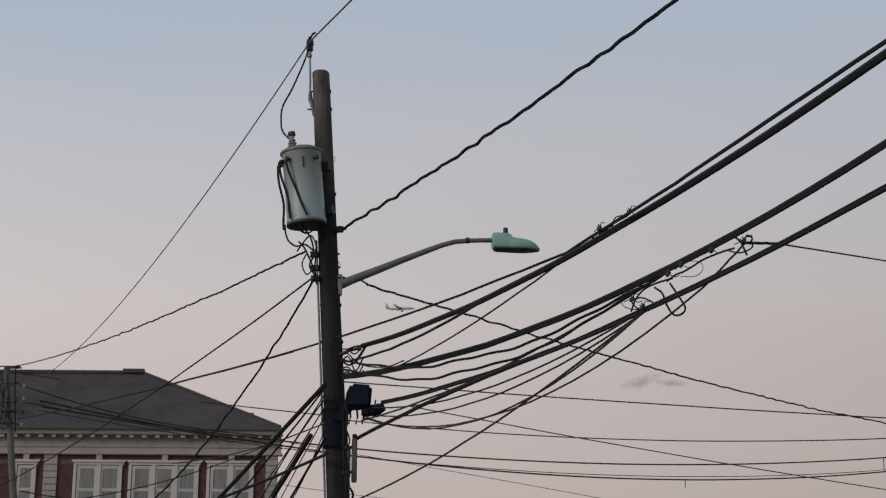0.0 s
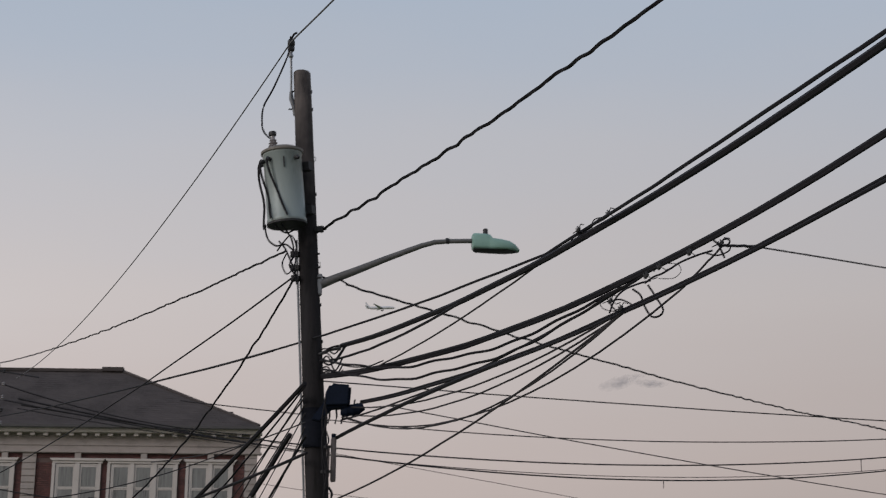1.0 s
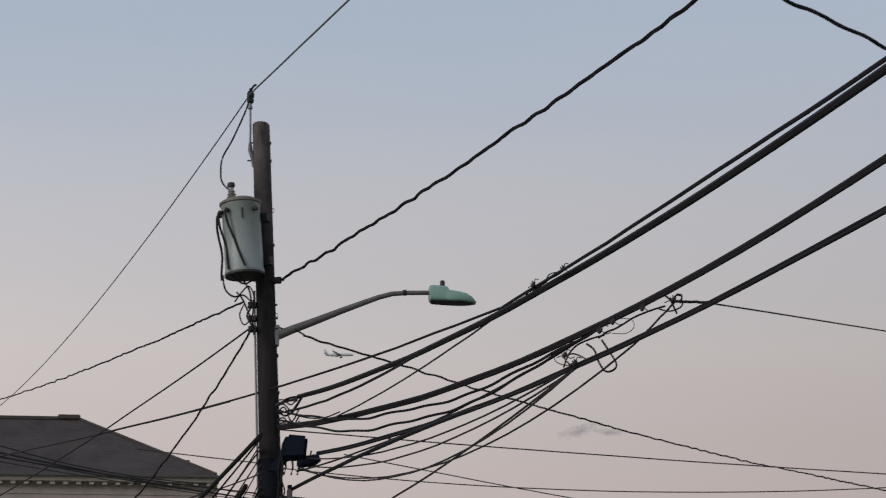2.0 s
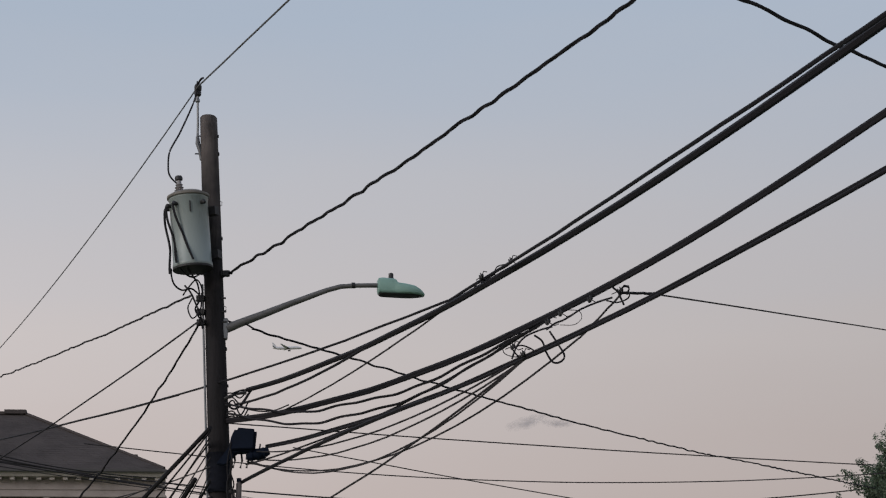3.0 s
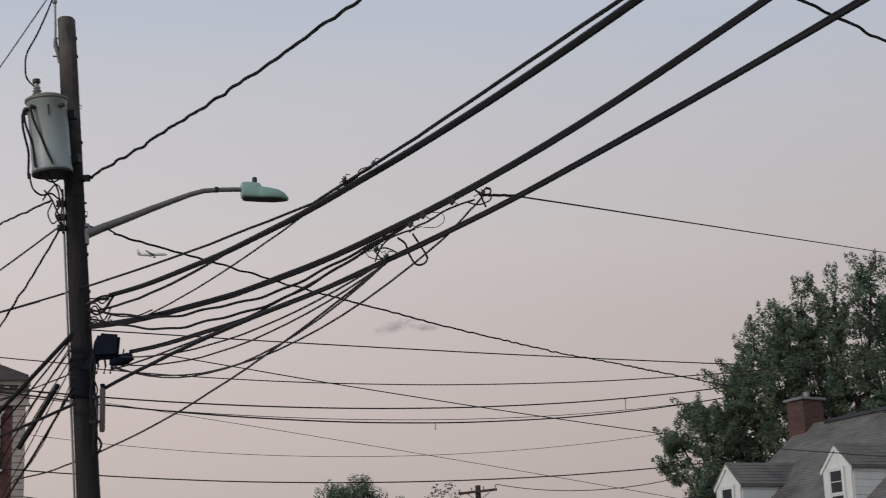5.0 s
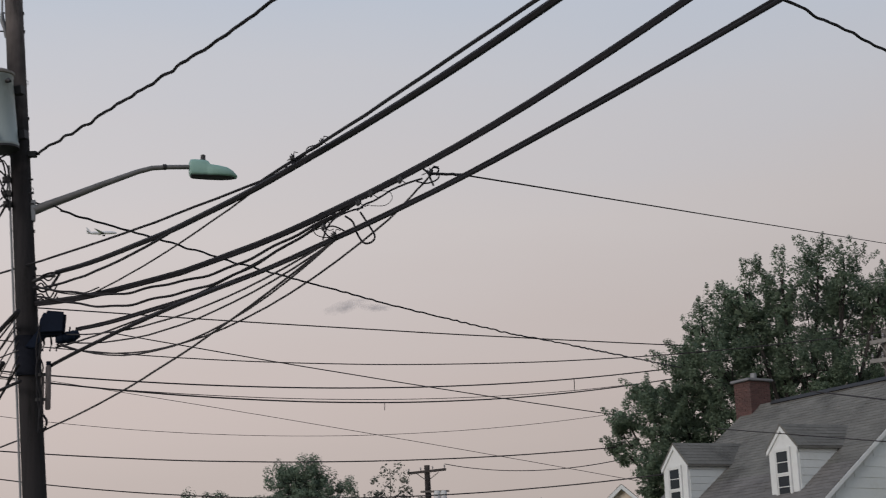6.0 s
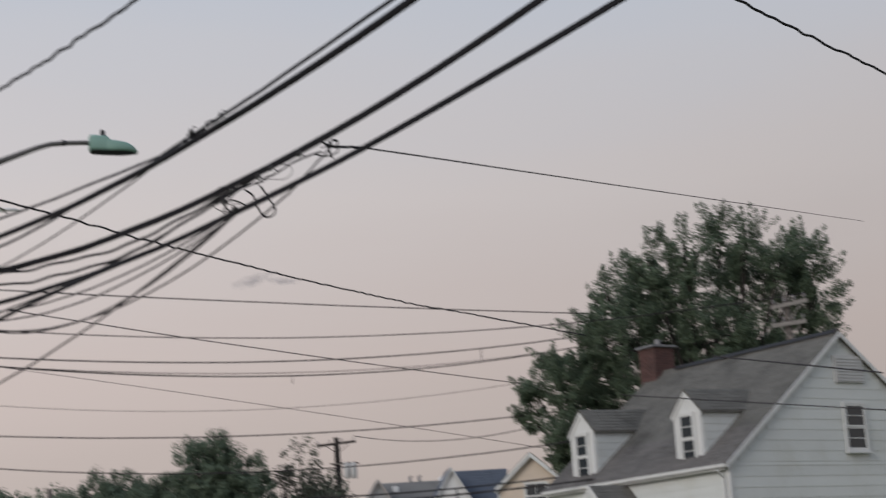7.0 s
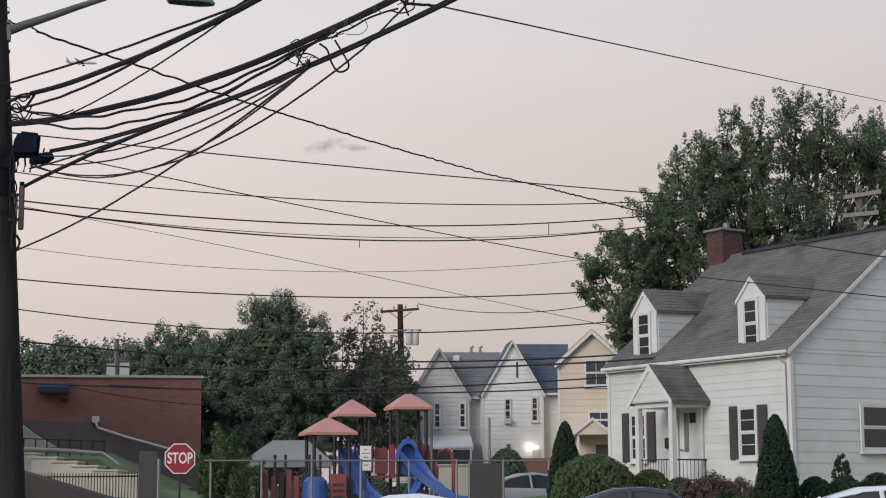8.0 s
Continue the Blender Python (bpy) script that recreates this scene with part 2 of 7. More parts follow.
PANE_CURTAIN = material("curtained_pane", (0.16, 0.16, 0.155), 0.3, scale=2, vary=0.5, fine=9, stretch=(7, 7, 0.5))
GLASS = bpy.data.materials.new("window_glass")
GLASS.use_nodes = True
g_b = GLASS.node_tree.nodes["Principled BSDF"]
g_b.inputs["Base Color"].default_value = (0.035, 0.04, 0.045, 1)
g_b.inputs["Roughness"].default_value, g_b.inputs["IOR"].default_value = 0.06, 1.5

CLEAR = bpy.data.materials.new("clear_glass")
CLEAR.use_nodes = True
c_b = CLEAR.node_tree.nodes["Principled BSDF"]
c_b.inputs["Base Color"].default_value = (0.9, 0.93, 0.93, 1)
c_b.inputs["Roughness"].default_value, c_b.inputs["Transmission Weight"].default_value, c_b.inputs["IOR"].default_value = 0.03, 1.0, 1.3

BULB = bpy.data.materials.new("lit_bulb")
BULB.use_nodes = True
u_b = BULB.node_tree.nodes["Principled BSDF"]
u_b.inputs["Emission Color"].default_value = (1.0, 0.93, 0.72, 1)
u_b.inputs["Emission Strength"].default_value = 5.0


# ---- mesh helpers ----
class Geo:
    """A growing list of corners and faces."""

    def __init__(self):
        self.v, self.f = [], []

    def add(self, vs, fs):
        n = len(self.v)
        self.v += [tuple(p) for p in vs]
        self.f += [tuple(i + n for i in face) for face in fs]
        return self

    def box(self, a, b):
        (x0, y0, z0), (x1, y1, z1) = a, b
        x0, x1, y0, y1, z0, z1 = min(x0, x1), max(x0, x1), min(y0, y1), max(y0, y1), min(z0, z1), max(z0, z1)
        return self.add([(x0, y0, z0), (x1, y0, z0), (x1, y1, z0), (x0, y1, z0), (x0, y0, z1), (x1, y0, z1), (x1, y1, z1), (x0, y1, z1)],
                        [(0, 3, 2, 1), (4, 5, 6, 7), (0, 1, 5, 4), (1, 2, 6, 5), (2, 3, 7, 6), (3, 0, 4, 7)])

    def prism(self, outline, way):
        """A flat outline drawn out along a vector."""
        n, w = len(outline), Vector(way)
        vs = [Vector(p) for p in outline]
        vs += [p + w for p in vs]
        nrm = sum(((vs[i] - vs[0]).cross(vs[(i + 1) % n] - vs[0]) for i in range(1, n - 1)), Vector())
        fs = [tuple(range(n)), tuple(range(2 * n - 1, n - 1, -1))] + [(i, i + n, (i + 1) % n + n, (i + 1) % n) for i in range(n)]
        if nrm.dot(w) > 0:
            fs = [tuple(reversed(face)) for face in fs]
        return self.add(vs, fs)

    def tube(self, path, radius, sides=8, caps=True):
        """A pipe along points; radius is one number or a number a point."""
        pts = [Vector(p) for p in path]
        n = len(pts)
        rad = radius if isinstance(radius, (list, tuple)) else [radius] * n
        vs, fs = [], []
        up = Vector((0, 0, 1))
        for i, p in enumerate(pts):
            d = (pts[min(i + 1, n - 1)] - pts[max(i - 1, 0)]).normalized()
            ref = up if abs(d.dot(up)) < 0.95 else Vector((1, 0, 0))
            a = d.cross(ref).normalized()
            b = d.cross(a)
            for k in range(sides):
                an = 2 * math.pi * k / sides
                vs.append(p + (a * math.cos(an) + b * math.sin(an)) * rad[i])
        for i in range(n - 1):
            for k in range(sides):
                k2 = (k + 1) % sides
                fs.append((i * sides + k, (i + 1) * sides + k, (i + 1) * sides + k2, i * sides + k2))
        if caps:
            fs.append(tuple(range(sides)))
            fs.append(tuple(range(n * sides - 1, (n - 1) * sides - 1, -1)))
        return self.add(vs, fs)

    def lathe(self, profile, centre=(0, 0, 0), sides=24):
        """A turned body: (radius, height) pairs round the z axis."""
        c = Vector(centre)
        return self.tube_rings([[c + Vector((r * math.cos(2 * math.pi * k / sides), r * math.sin(2 * math.pi * k / sides), h)) for k in range(sides)] for r, h in profile])

    def tube_rings(self, rings):
        n, s = len(rings), len(rings[0])
        fs = [(i * s + k, i * s + (k + 1) % s, (i + 1) * s + (k + 1) % s, (i + 1) * s + k) for i in range(n - 1) for k in range(s)]
        fs += [tuple(range(s - 1, -1, -1)), tuple(range((n - 1) * s, n * s))]
        return self.add([p for ring in rings for p in ring], fs)


def part(name, geo, mat, parent=None, label="", smooth=False, bevel=0.0):
    """Links a body as one mesh object, under a thing or a part."""
    me = bpy.data.meshes.new(name)
    me.from_pydata(geo.v, [], geo.f)
    if bevel:
        bm = bmesh.new()
        bm.from_mesh(me)
        bmesh.ops.bevel(bm, geom=[e for e in bm.edges if e.is_manifold and e.calc_face_angle(0) > 0.6], offset=bevel, segments=2, affect="EDGES", clamp_overlap=True)
        bm.to_mesh(me)
        bm.free()
    me.materials.append(mat)
    if smooth:
        me.polygons.foreach_set("use_smooth", [True] * len(me.polygons))
        me.set_sharp_from_angle(angle=radians(40))
    me.update()
    ob = new(name, me)
    if parent:
        ob.parent = parent
    if label:
        tagged(ob, label)
    return ob


def thing(name, place, turn, label, category, group="", kind=""):
    """An Empty at the base of a thing."""
    ob = new(name)
    ob.empty_display_size = 0.2
    ob.matrix_world = pose(*place, 0, 0, turn)
    return tagged(ob, label, category, group, kind)


def ease(x, a, b):
    u = min(1.0, max(0.0, (x - a) / (b - a)))
    return u * u * (3 - 2 * u)


def ground_z(x, y):
    """The street is level; the lots behind it rise."""
    return 1.0 * ease(y, 37, 42) * (1 - ease(y, 54, 60)) * ease(x, 3, 7) + 0.55 * ease(y, 48, 60) + 1.3 * ease(y, 48, 66) * (1 - ease(x, -6, -1)) + 0.6 * ease(y, 70, 100)


# ---- ground ----
xs = [-2500, -900, -300, -120, -60] + [-40 + 2 * i for i in range(41)] + [60, 120, 300, 900, 2500]
ys = [-2500, -900, -300, -80, -20, 0, 15, 25, 32] + [34 + 2 * i for i in range(36)] + [120, 200, 500, 1200, 3500]
gr = Geo()
gr.add([(x, y, ground_z(x, y)) for y in ys for x in xs], [(j * len(xs) + i, j * len(xs) + i + 1, (j + 1) * len(xs) + i + 1, (j + 1) * len(xs) + i) for j in range(len(ys) - 1) for i in range(len(xs) - 1)])
tagged(part("ground", gr, GRASS, smooth=True), "uneven grassy ground with worn patches", "ground", kind="structure")
rd = Geo().box((-60, 24, -0.2), (60, 35.5, 0.02))
tagged(part("road", rd, ASPHALT), "worn grey asphalt street", "road", kind="structure")
pv = Geo().box((-60, 35.5, -0.2), (60, 37.0, 0.16))
tagged(part("pavement", pv, CONCRETE, bevel=0.02), "pale concrete pavement with a kerb", "pavement", kind="structure")
fp = Geo().box((-60, -8, -0.2), (60, 10, 0.02))
tagged(part("pavement", fp, CONCRETE), "concrete forecourt where the viewer stands", "pavement", kind="structure")


# ---- the utility pole and what hangs on it ----
POLE_BASE, POLE_TOP = Vector((-2.985, 18.84, 0.0)), Vector((-3.67, 19.50, 9.53))


def on_pole(z):
    u = z / POLE_TOP.z
    return POLE_BASE.lerp(POLE_TOP, u)


def pole_radius(z):
    return 0.150 - 0.044 * z / 9.56


pole = thing("utility_pole", POLE_BASE, 0, "tall dark weathered wooden utility pole, slightly leaning", "utility pole")
g = Geo()
zs = [i * 9.51 / 24 for i in range(25)]
rings = []
for z in zs + [9.53]:
    c, r = on_pole(z) - POLE_BASE, pole_radius(z) * (0.86 if z > 9.52 else 1.0)
    rings.append([c + Vector((math.cos(k * math.tau / 20), math.sin(k * math.tau / 20), 0)) * r * (1 + 0.025 * noise.noise((k * 0.9, z * 0.5, 3))) for k in range(20)])
g.tube_rings(rings)
part("shaft", g, POLE_WOOD, pole, smooth=True)
for z, left in ((9.26, 0.045), (9.02, 0.07), (7.9, 0.0), (7.42, 0.0), (6.5, 0.0), (6.05, 0.02), (5.2, 0.02)):
    c = on_pole(z) - POLE_BASE
    b = Geo().tube([c + Vector((-pole_radius(z) - left, -0.03, 0)), c + Vector((pole_radius(z) + 0.012, 0.0, 0))], 0.009, 6)
    b.tube([c + Vector((pole_radius(z) - 0.003, 0, 0)), c + Vector((pole_radius(z) + 0.010, 0, 0))], 0.022, 6)
    part("bolt", b, IRON, pole)
for z in (8.35, 7.0, 6.78):
    c = on_pole(z) - POLE_BASE + Vector((pole_radius(z), -0.02, 0))
    part("staple", Geo().tube([c + Vector((-0.01, 0, 0.03)), c + Vector((0.022, 0, 0.02)), c + Vector((0.022, 0, -0.02)), c + Vector((-0.01, 0, -0.03))], 0.005, 5), IRON, pole)
# ground wire moulding down the far side
mw = Geo().tube([on_pole(z) - POLE_BASE + Vector((-pole_radius(z) - 0.012, -0.05, 0)) for z in (0.3, 2, 4, 6, 7.3)], 0.014, 6)
part("ground_wire", mw, GREY_BOX, pole)

# pin that carries the top wire
pin = thing("pole_top_pin", on_pole(9.3) + Vector((-0.15, -0.04, 0)), 0, "steel ridge pin with a dark insulator holding the top wire", "insulator")
g = Geo().tube([(0.075, 0, -0.36), (0.055, 0, -0.24), (0.022, 0, -0.14), (0.016, 0, -0.05)], [0.022, 0.026, 0.03, 0.02], 8)
part("bracket", g, WIRE_METAL, pin, smooth=True)
g = Geo().tube([(0.016, 0, -0.08), (0.014, 0, 0.12), (0.0, 0, 0.48)], 0.014, 8)
part("pin", g, STEEL, pin, smooth=True)
g = Geo().lathe([(0.016, 0.40), (0.03, 0.415), (0.03, 0.44), (0.02, 0.455), (0.02, 0.49)], sides=14)
part("collar", g, STEEL, pin, "pale grey collar", smooth=True)
g = Geo().lathe([(0.026, 0.485), (0.042, 0.50), (0.044, 0.54), (0.034, 0.555), (0.046, 0.57), (0.046, 0.62), (0.034, 0.645), (0.012, 0.655)], sides=14)
part("insulator", g, IRON, pin, smooth=True)
# transformer
TX = Vector((-3.705, 19.02, 7.415))
tx = thing("transformer", TX, -20, "pale grey-green cylindrical pole transformer with a porcelain bushing", "transformer")
tx.matrix_world = pose(*TX, 2.5, -5.2, 0) @ pose(0, 0, 0, 0, 0, -20)
g = Geo().lathe([(0.225, 0.0), (0.235, 0.015), (0.235, 0.05), (0.228, 0.06), (0.228, 0.83), (0.236, 0.84), (0.236, 0.86)], sides=32)
part("tank", g, TANK, tx, smooth=True)
g = Geo().lathe([(0.245, 0.862), (0.252, 0.87), (0.252, 0.895), (0.19, 0.93), (0.06, 0.94)], sides=32)
part("lid", g, LID_BROWN, tx, "weathered brown lid with a rim", smooth=True)
g = Geo().lathe([(0.237, -0.012), (0.237, 0.012)], sides=32)
part("base_rim", g, IRON, tx)
g = Geo().lathe([(0.05, 0.0), (0.055, 0.03), (0.035, 0.04), (0.06, 0.06), (0.035, 0.075), (0.055, 0.095), (0.03, 0.11), (0.045, 0.13), (0.028, 0.15), (0.028, 0.19)], (-0.10, -0.02, 0.925), 16)
part("bushing", g, CERAMIC, tx, smooth=True)
part("bushing_cap", Geo().lathe([(0.028, 0.185), (0.045, 0.19), (0.048, 0.215), (0.04, 0.24), (0.01, 0.245)], (-0.10, -0.02, 0.925), 14), IRON, tx, "black cap", smooth=True)
part("bushing_base", Geo().lathe([(0.085, -0.01), (0.085, 0.02), (0.065, 0.045), (0.05, 0.05)], (-0.10, -0.02, 0.925), 16), LID_BROWN, tx, smooth=True)
g = Geo().lathe([(0.03, 0.0), (0.04, 0.02), (0.04, 0.05), (0.02, 0.07)], (-0.17, 0.03, 0.90), 12)
part("arrester", g, IRON, tx, smooth=True)
for a in (-158, -128, -100, -20):
    ca, sa = math.cos(radians(a)), math.sin(radians(a))
    g = Geo().tube([(0.22 * ca, 0.22 * sa, 0.76), (0.27 * ca, 0.27 * sa, 0.76), (0.29 * ca, 0.29 * sa, 0.74)], [0.022, 0.03, 0.018], 10)
    part("terminal", g, IRON, tx, smooth=True)
for a, turn, low, out in ((-158, 14, -0.05, 0.262), (-128, 22, 0.04, 0.245), (-100, 42, 0.05, 0.245)):
    ca, sa = math.cos(radians(a)), math.sin(radians(a))
    pth = [Vector((0, 0, 0.74 + (low - 0.74) * u)) + Vector((math.cos(radians(a + turn * u ** 1.4)), math.sin(radians(a + turn * u ** 1.4)), 0)) * (0.29 + (out - 0.29) * min(1, 1.6 * u) + 0.012 * math.sin(u * 8)) for u in [i / 14 for i in range(15)]]
    part("lead", Geo().tube(pth, 0.014, 6), RUBBER, tx, smooth=True)
g = Geo().prism([(0.120, -0.198, 0.64), (0.133, -0.190, 0.64), (0.133, -0.190, 0.77), (0.120, -0.198, 0.77)], (0.006, -0.009, 0))
part("number_bar", g, IRON, tx, "dark painted bar")
for z in (0.12, 0.66):
    part("hanger", Geo().box((0.16, 0.14, z), (0.27, 0.24, z + 0.10)), IRON, tx)

# slack jumpers between the pin, the transformer and the racks
def jumper(points, r=0.011, mat=None, label="black slack jumper wire on the pole", steps=10):
    pts = [Vector(p) for p in points]
    path = []
    ext = [pts[0] * 2 - pts[1]] + pts + [pts[-1] * 2 - pts[-2]]
    for i in range(1, len(ext) - 2):
        p0, p1, p2, p3 = ext[i - 1:i + 3]
        for k in range(steps):
            u = k / steps
            path.append(0.5 * (2 * p1 + (p2 - p0) * u + (2 * p0 - 5 * p1 + 4 * p2 - p3) * u * u + (3 * p1 - p0 - 3 * p2 + p3) * u ** 3))
    path.append(pts[-1])
    return tagged(part("jumper_wire", Geo().tube(path, r, 6), mat or RUBBER, smooth=True), label, "wire", "jumpers on the pole")


jumper([(-3.80, 19.38, 9.96), (-3.82, 19.36, 9.72), (-3.96, 19.25, 9.25), (-4.06, 19.14, 8.95), (-4.06, 19.08, 8.72), (-4.03, 19.04, 8.60), (-3.96, 19.02, 8.51), (-3.90, 19.01, 8.47)], 0.011)
jumper([(-3.72, 19.36, 10.0), (-3.76, 19.37, 9.98), (-3.80, 19.40, 9.92)], 0.013)
jumper([(-3.95, 18.95, 7.40), (-3.94, 18.95, 7.30), (-3.90, 18.95, 7.20), (-3.82, 19.0, 7.15), (-3.72, 19.05, 7.18), (-3.62, 19.06, 7.10)])
jumper([(-3.86, 18.90, 7.44), (-3.80, 18.93, 7.35), (-3.70, 18.98, 7.30), (-3.62, 19.05, 7.36)])
jumper([(-3.78, 18.88, 7.44), (-3.70, 18.95, 7.32), (-3.64, 19.0, 7.22), (-3.62, 19.05, 7.05), (-3.66, 19.02, 6.92), (-3.60, 19.06, 6.80)])
jumper([(-3.80, 19.05, 7.22), (-3.72, 19.02, 7.12), (-3.64, 19.0, 6.95), (-3.60, 19.05, 6.85), (-3.58, 19.08, 6.70)])
jumper([(-3.82, 19.05, 7.10), (-3.74, 19.02, 7.20), (-3.66, 19.02, 7.28), (-3.60, 19.02, 7.20), (-3.58, 19.05, 7.05)], 0.009)
jumper([(-3.70, 19.0, 7.05), (-3.74, 18.98, 6.92), (-3.68, 18.98, 6.80), (-3.60, 19.02, 6.92), (-3.60, 19.05, 7.12)], 0.009)

# racks with spool insulators
for z, side in ((7.43, 1), (7.12, -1), (6.95, -1), (6.82, -1)):
    c = on_pole(z)
    rk = thing("clevis", c, 0, "dark iron clevis with a spool insulator on the pole", "clevis", "clevises on the pole")
    x = side * (pole_radius(z) + 0.01)
    g = Geo().box((x, -0.10, -0.03), (x + side * 0.07, -0.085, 0.03)).box((x, -0.035, -0.03), (x + side * 0.07, -0.02, 0.03)).box((x - side * 0.02, -0.10, -0.03), (x + side * 0.004, -0.02, 0.03))
    part("yoke", g, IRON, rk)
    part("spool", Geo().lathe([(0.03, -0.035), (0.034, -0.02), (0.02, 0.0), (0.034, 0.02), (0.03, 0.035)], (x + side * 0.05, -0.06, 0), 12), IRON, rk, smooth=True)
    part("rod", Geo().tube([(-pole_radius(z) - 0.03, -0.06, 0), (pole_radius(z) + (0.12 if side > 0 else 0.03), -0.06, 0)], 0.012, 6), IRON, rk)

# street lamp on its arm
ARM = Vector((-3.34, 19.30, 6.75))
sl = thing("street_lamp", ARM, 12.5, "green cobra-head street lamp on a curved steel arm", "street lamp")
arm_pts = [(0.0, 0, 0.0), (0.16, 0, 0.075), (0.45, 0, 0.20), (0.75, 0, 0.335), (1.02, 0, 0.45), (1.20, 0, 0.525), (1.36, 0, 0.575), (1.55, 0, 0.595), (1.74, 0, 0.605), (1.90, 0, 0.61)]
g = Geo().tube(arm_pts, [0.055, 0.05, 0.044, 0.038, 0.034, 0.031, 0.03, 0.028, 0.028, 0.028], 14)
part("arm", g, ARM_STEEL, sl, smooth=True)
g = Geo().box((-0.035, -0.05, -0.13), (0.02, 0.05, 0.12))
part("mounting_plate", g, STEEL, sl, bevel=0.008)
g = Geo().tube([(1.49, 0, 0.594), (1.53, 0, 0.596)], 0.036, 14)
part("joint_ring", g, IRON, sl)


def oval(x, w, z0, z1, flat=0.42):
    out = []
    for k in range(20):
        a = k * math.tau / 20
        ca, sa = math.cos(a), math.sin(a)
        y = w * math.copysign(abs(ca) ** flat, ca)
        z = (z0 + z1) / 2 + (z1 - z0) / 2 * math.copysign(abs(sa) ** flat, sa)
        out.append(Vector((x, y, z)))
    return out


g = Geo().tube_rings([oval(x, w, a, b) for x, w, a, b in ((1.745, 0.06, 0.53, 0.675), (1.755, 0.09, 0.505, 0.69), (1.80, 0.10, 0.495, 0.695), (1.93, 0.10, 0.492, 0.69), (1.962, 0.105, 0.492, 0.676), (1.985, 0.118, 0.49, 0.636), (2.09, 0.125, 0.49, 0.622), (2.19, 0.12, 0.49, 0.602), (2.258, 0.10, 0.49, 0.565), (2.315, 0.05, 0.492, 0.515))])
g.v = [(x + 0.06, y, z) for x, y, z in g.v]
part("lamp_housing", g, LAMP_GREEN, sl, smooth=True)
g = Geo().tube_rings([oval(x, w, a, b, 0.8) for x, w, a, b in ((1.765, 0.06, 0.486, 0.505), (1.80, 0.085, 0.480, 0.502), (2.00, 0.10, 0.478, 0.50), (2.16, 0.10, 0.48, 0.50), (2.25, 0.07, 0.484, 0.498), (2.285, 0.04, 0.487, 0.497))])
g.v = [(x + 0.06, y, z) for x, y, z in g.v]
part("lens_door", g, IRON, sl, "dark lens frame under the housing", smooth=True)
part("photocell", Geo().lathe([(0.035, 0.0), (0.035, 0.02), (0.03, 0.03), (0.03, 0.075), (0.02, 0.085)], (1.97, 0, 0.683), 14), IRON, sl, "black photocell cap", smooth=True)

# splice boxes and terminals below the lamp
sb = thing("splice_box", (-3.06, 18.93, 5.125), 8, "black telephone splice box strapped to the pole", "splice box")
g = Geo().prism([(-0.15, -0.10, 0.06), (0.15, -0.10, 0.075), (0.17, -0.10, 0.33), (-0.07, -0.10, 0.35), (-0.12, -0.10, 0.24)], (0, 0.20, 0))
part("body", g, BLACK_BOX, sb, bevel=0.03)
part("cover", Geo().prism([(-0.10, -0.125, 0.09), (0.13, -0.125, 0.10), (0.145, -0.125, 0.30), (-0.05, -0.125, 0.315), (-0.09, -0.125, 0.23)], (0, 0.03, 0)), BLACK_BOX, sb, bevel=0.008)
part("mounting_arm", Geo().prism([(-0.28, -0.05, -0.06), (-0.18, -0.05, -0.08), (-0.02, -0.05, 0.09), (-0.12, -0.05, 0.16)], (0, 0.10, 0)), BLACK_BOX, sb, bevel=0.01)
for x in (-0.08, 0.0, 0.07):
    part("gland", Geo().tube([(x, 0, 0.06), (x + 0.01, 0, -0.02), (x - 0.01, 0.02, -0.10)], 0.013, 6), RUBBER, sb, smooth=True)
sc = thing("splice_closure", (-2.88, 18.95, 5.16), 8, "black ribbed splice closure hanging from cables", "splice closure")
g = Geo().tube([(-0.13, 0, 0.0), (-0.10, 0, 0.0), (0.06, 0, 0.03), (0.13, 0, 0.06)], [0.035, 0.06, 0.065, 0.04], 14)
part("shell", g, BLACK_BOX, sc, smooth=True)
for x in (-0.07, 0.0, 0.07):
    part("rib", Geo().tube([(x - 0.012, 0, 0.012 + x * 0.2), (x + 0.012, 0, 0.016 + x * 0.2)], 0.072, 14), BLACK_BOX, sc)
part("hanger", Geo().tube([(0.02, 0, 0.08), (0.03, 0.01, 0.14)], 0.01, 6), IRON, sc)
# thin shell that makes this stretch of the shaft darker and bluish
pg_ = thing("pole_cover", on_pole(4.98), 0, "dark blue-black shell round the pole", "cover")
arc = [math.radians(x) for x in range(-165, -14, 15)]
cv = Geo().tube_rings([[on_pole(z) - on_pole(4.98) + Vector((math.cos(t_) * (pole_radius(z) + k), math.sin(t_) * (pole_radius(z) + k), 0)) for t_, k in [(t_, 0.022) for t_ in arc] + [(t_, 0.004) for t_ in reversed(arc)]] for z in (4.78, 4.82, 5.18, 5.24)])
part("shell", cv, BLUE_BLACK, pg_, smooth=True)
tt = thing("terminal_tube", (-3.075, 18.90, 4.36), 0, "narrow dark grey cable terminal tube on the pole", "cable terminal")
part("tube", Geo().tube([(0, 0, 0), (0, 0, 0.02), (0, 0, 0.48), (0, 0, 0.50)], [0.025, 0.032, 0.032, 0.02], 12), DARK_BROWN, tt, smooth=True)
part("back_plate", Geo().box((-0.085, 0.0, 0.06), (-0.045, 0.02, 0.40)), DARK_BROWN, tt, bevel=0.004)
part("cap", Geo().tube([(0, 0, 0.50), (0, 0, 0.54)], 0.027, 12), BLACK_BOX, tt)
for z in (0.10, 0.38):
    part("bracket", Geo().box((-0.14, -0.015, z), (-0.03, 0.015, z + 0.03)), IRON, tt)
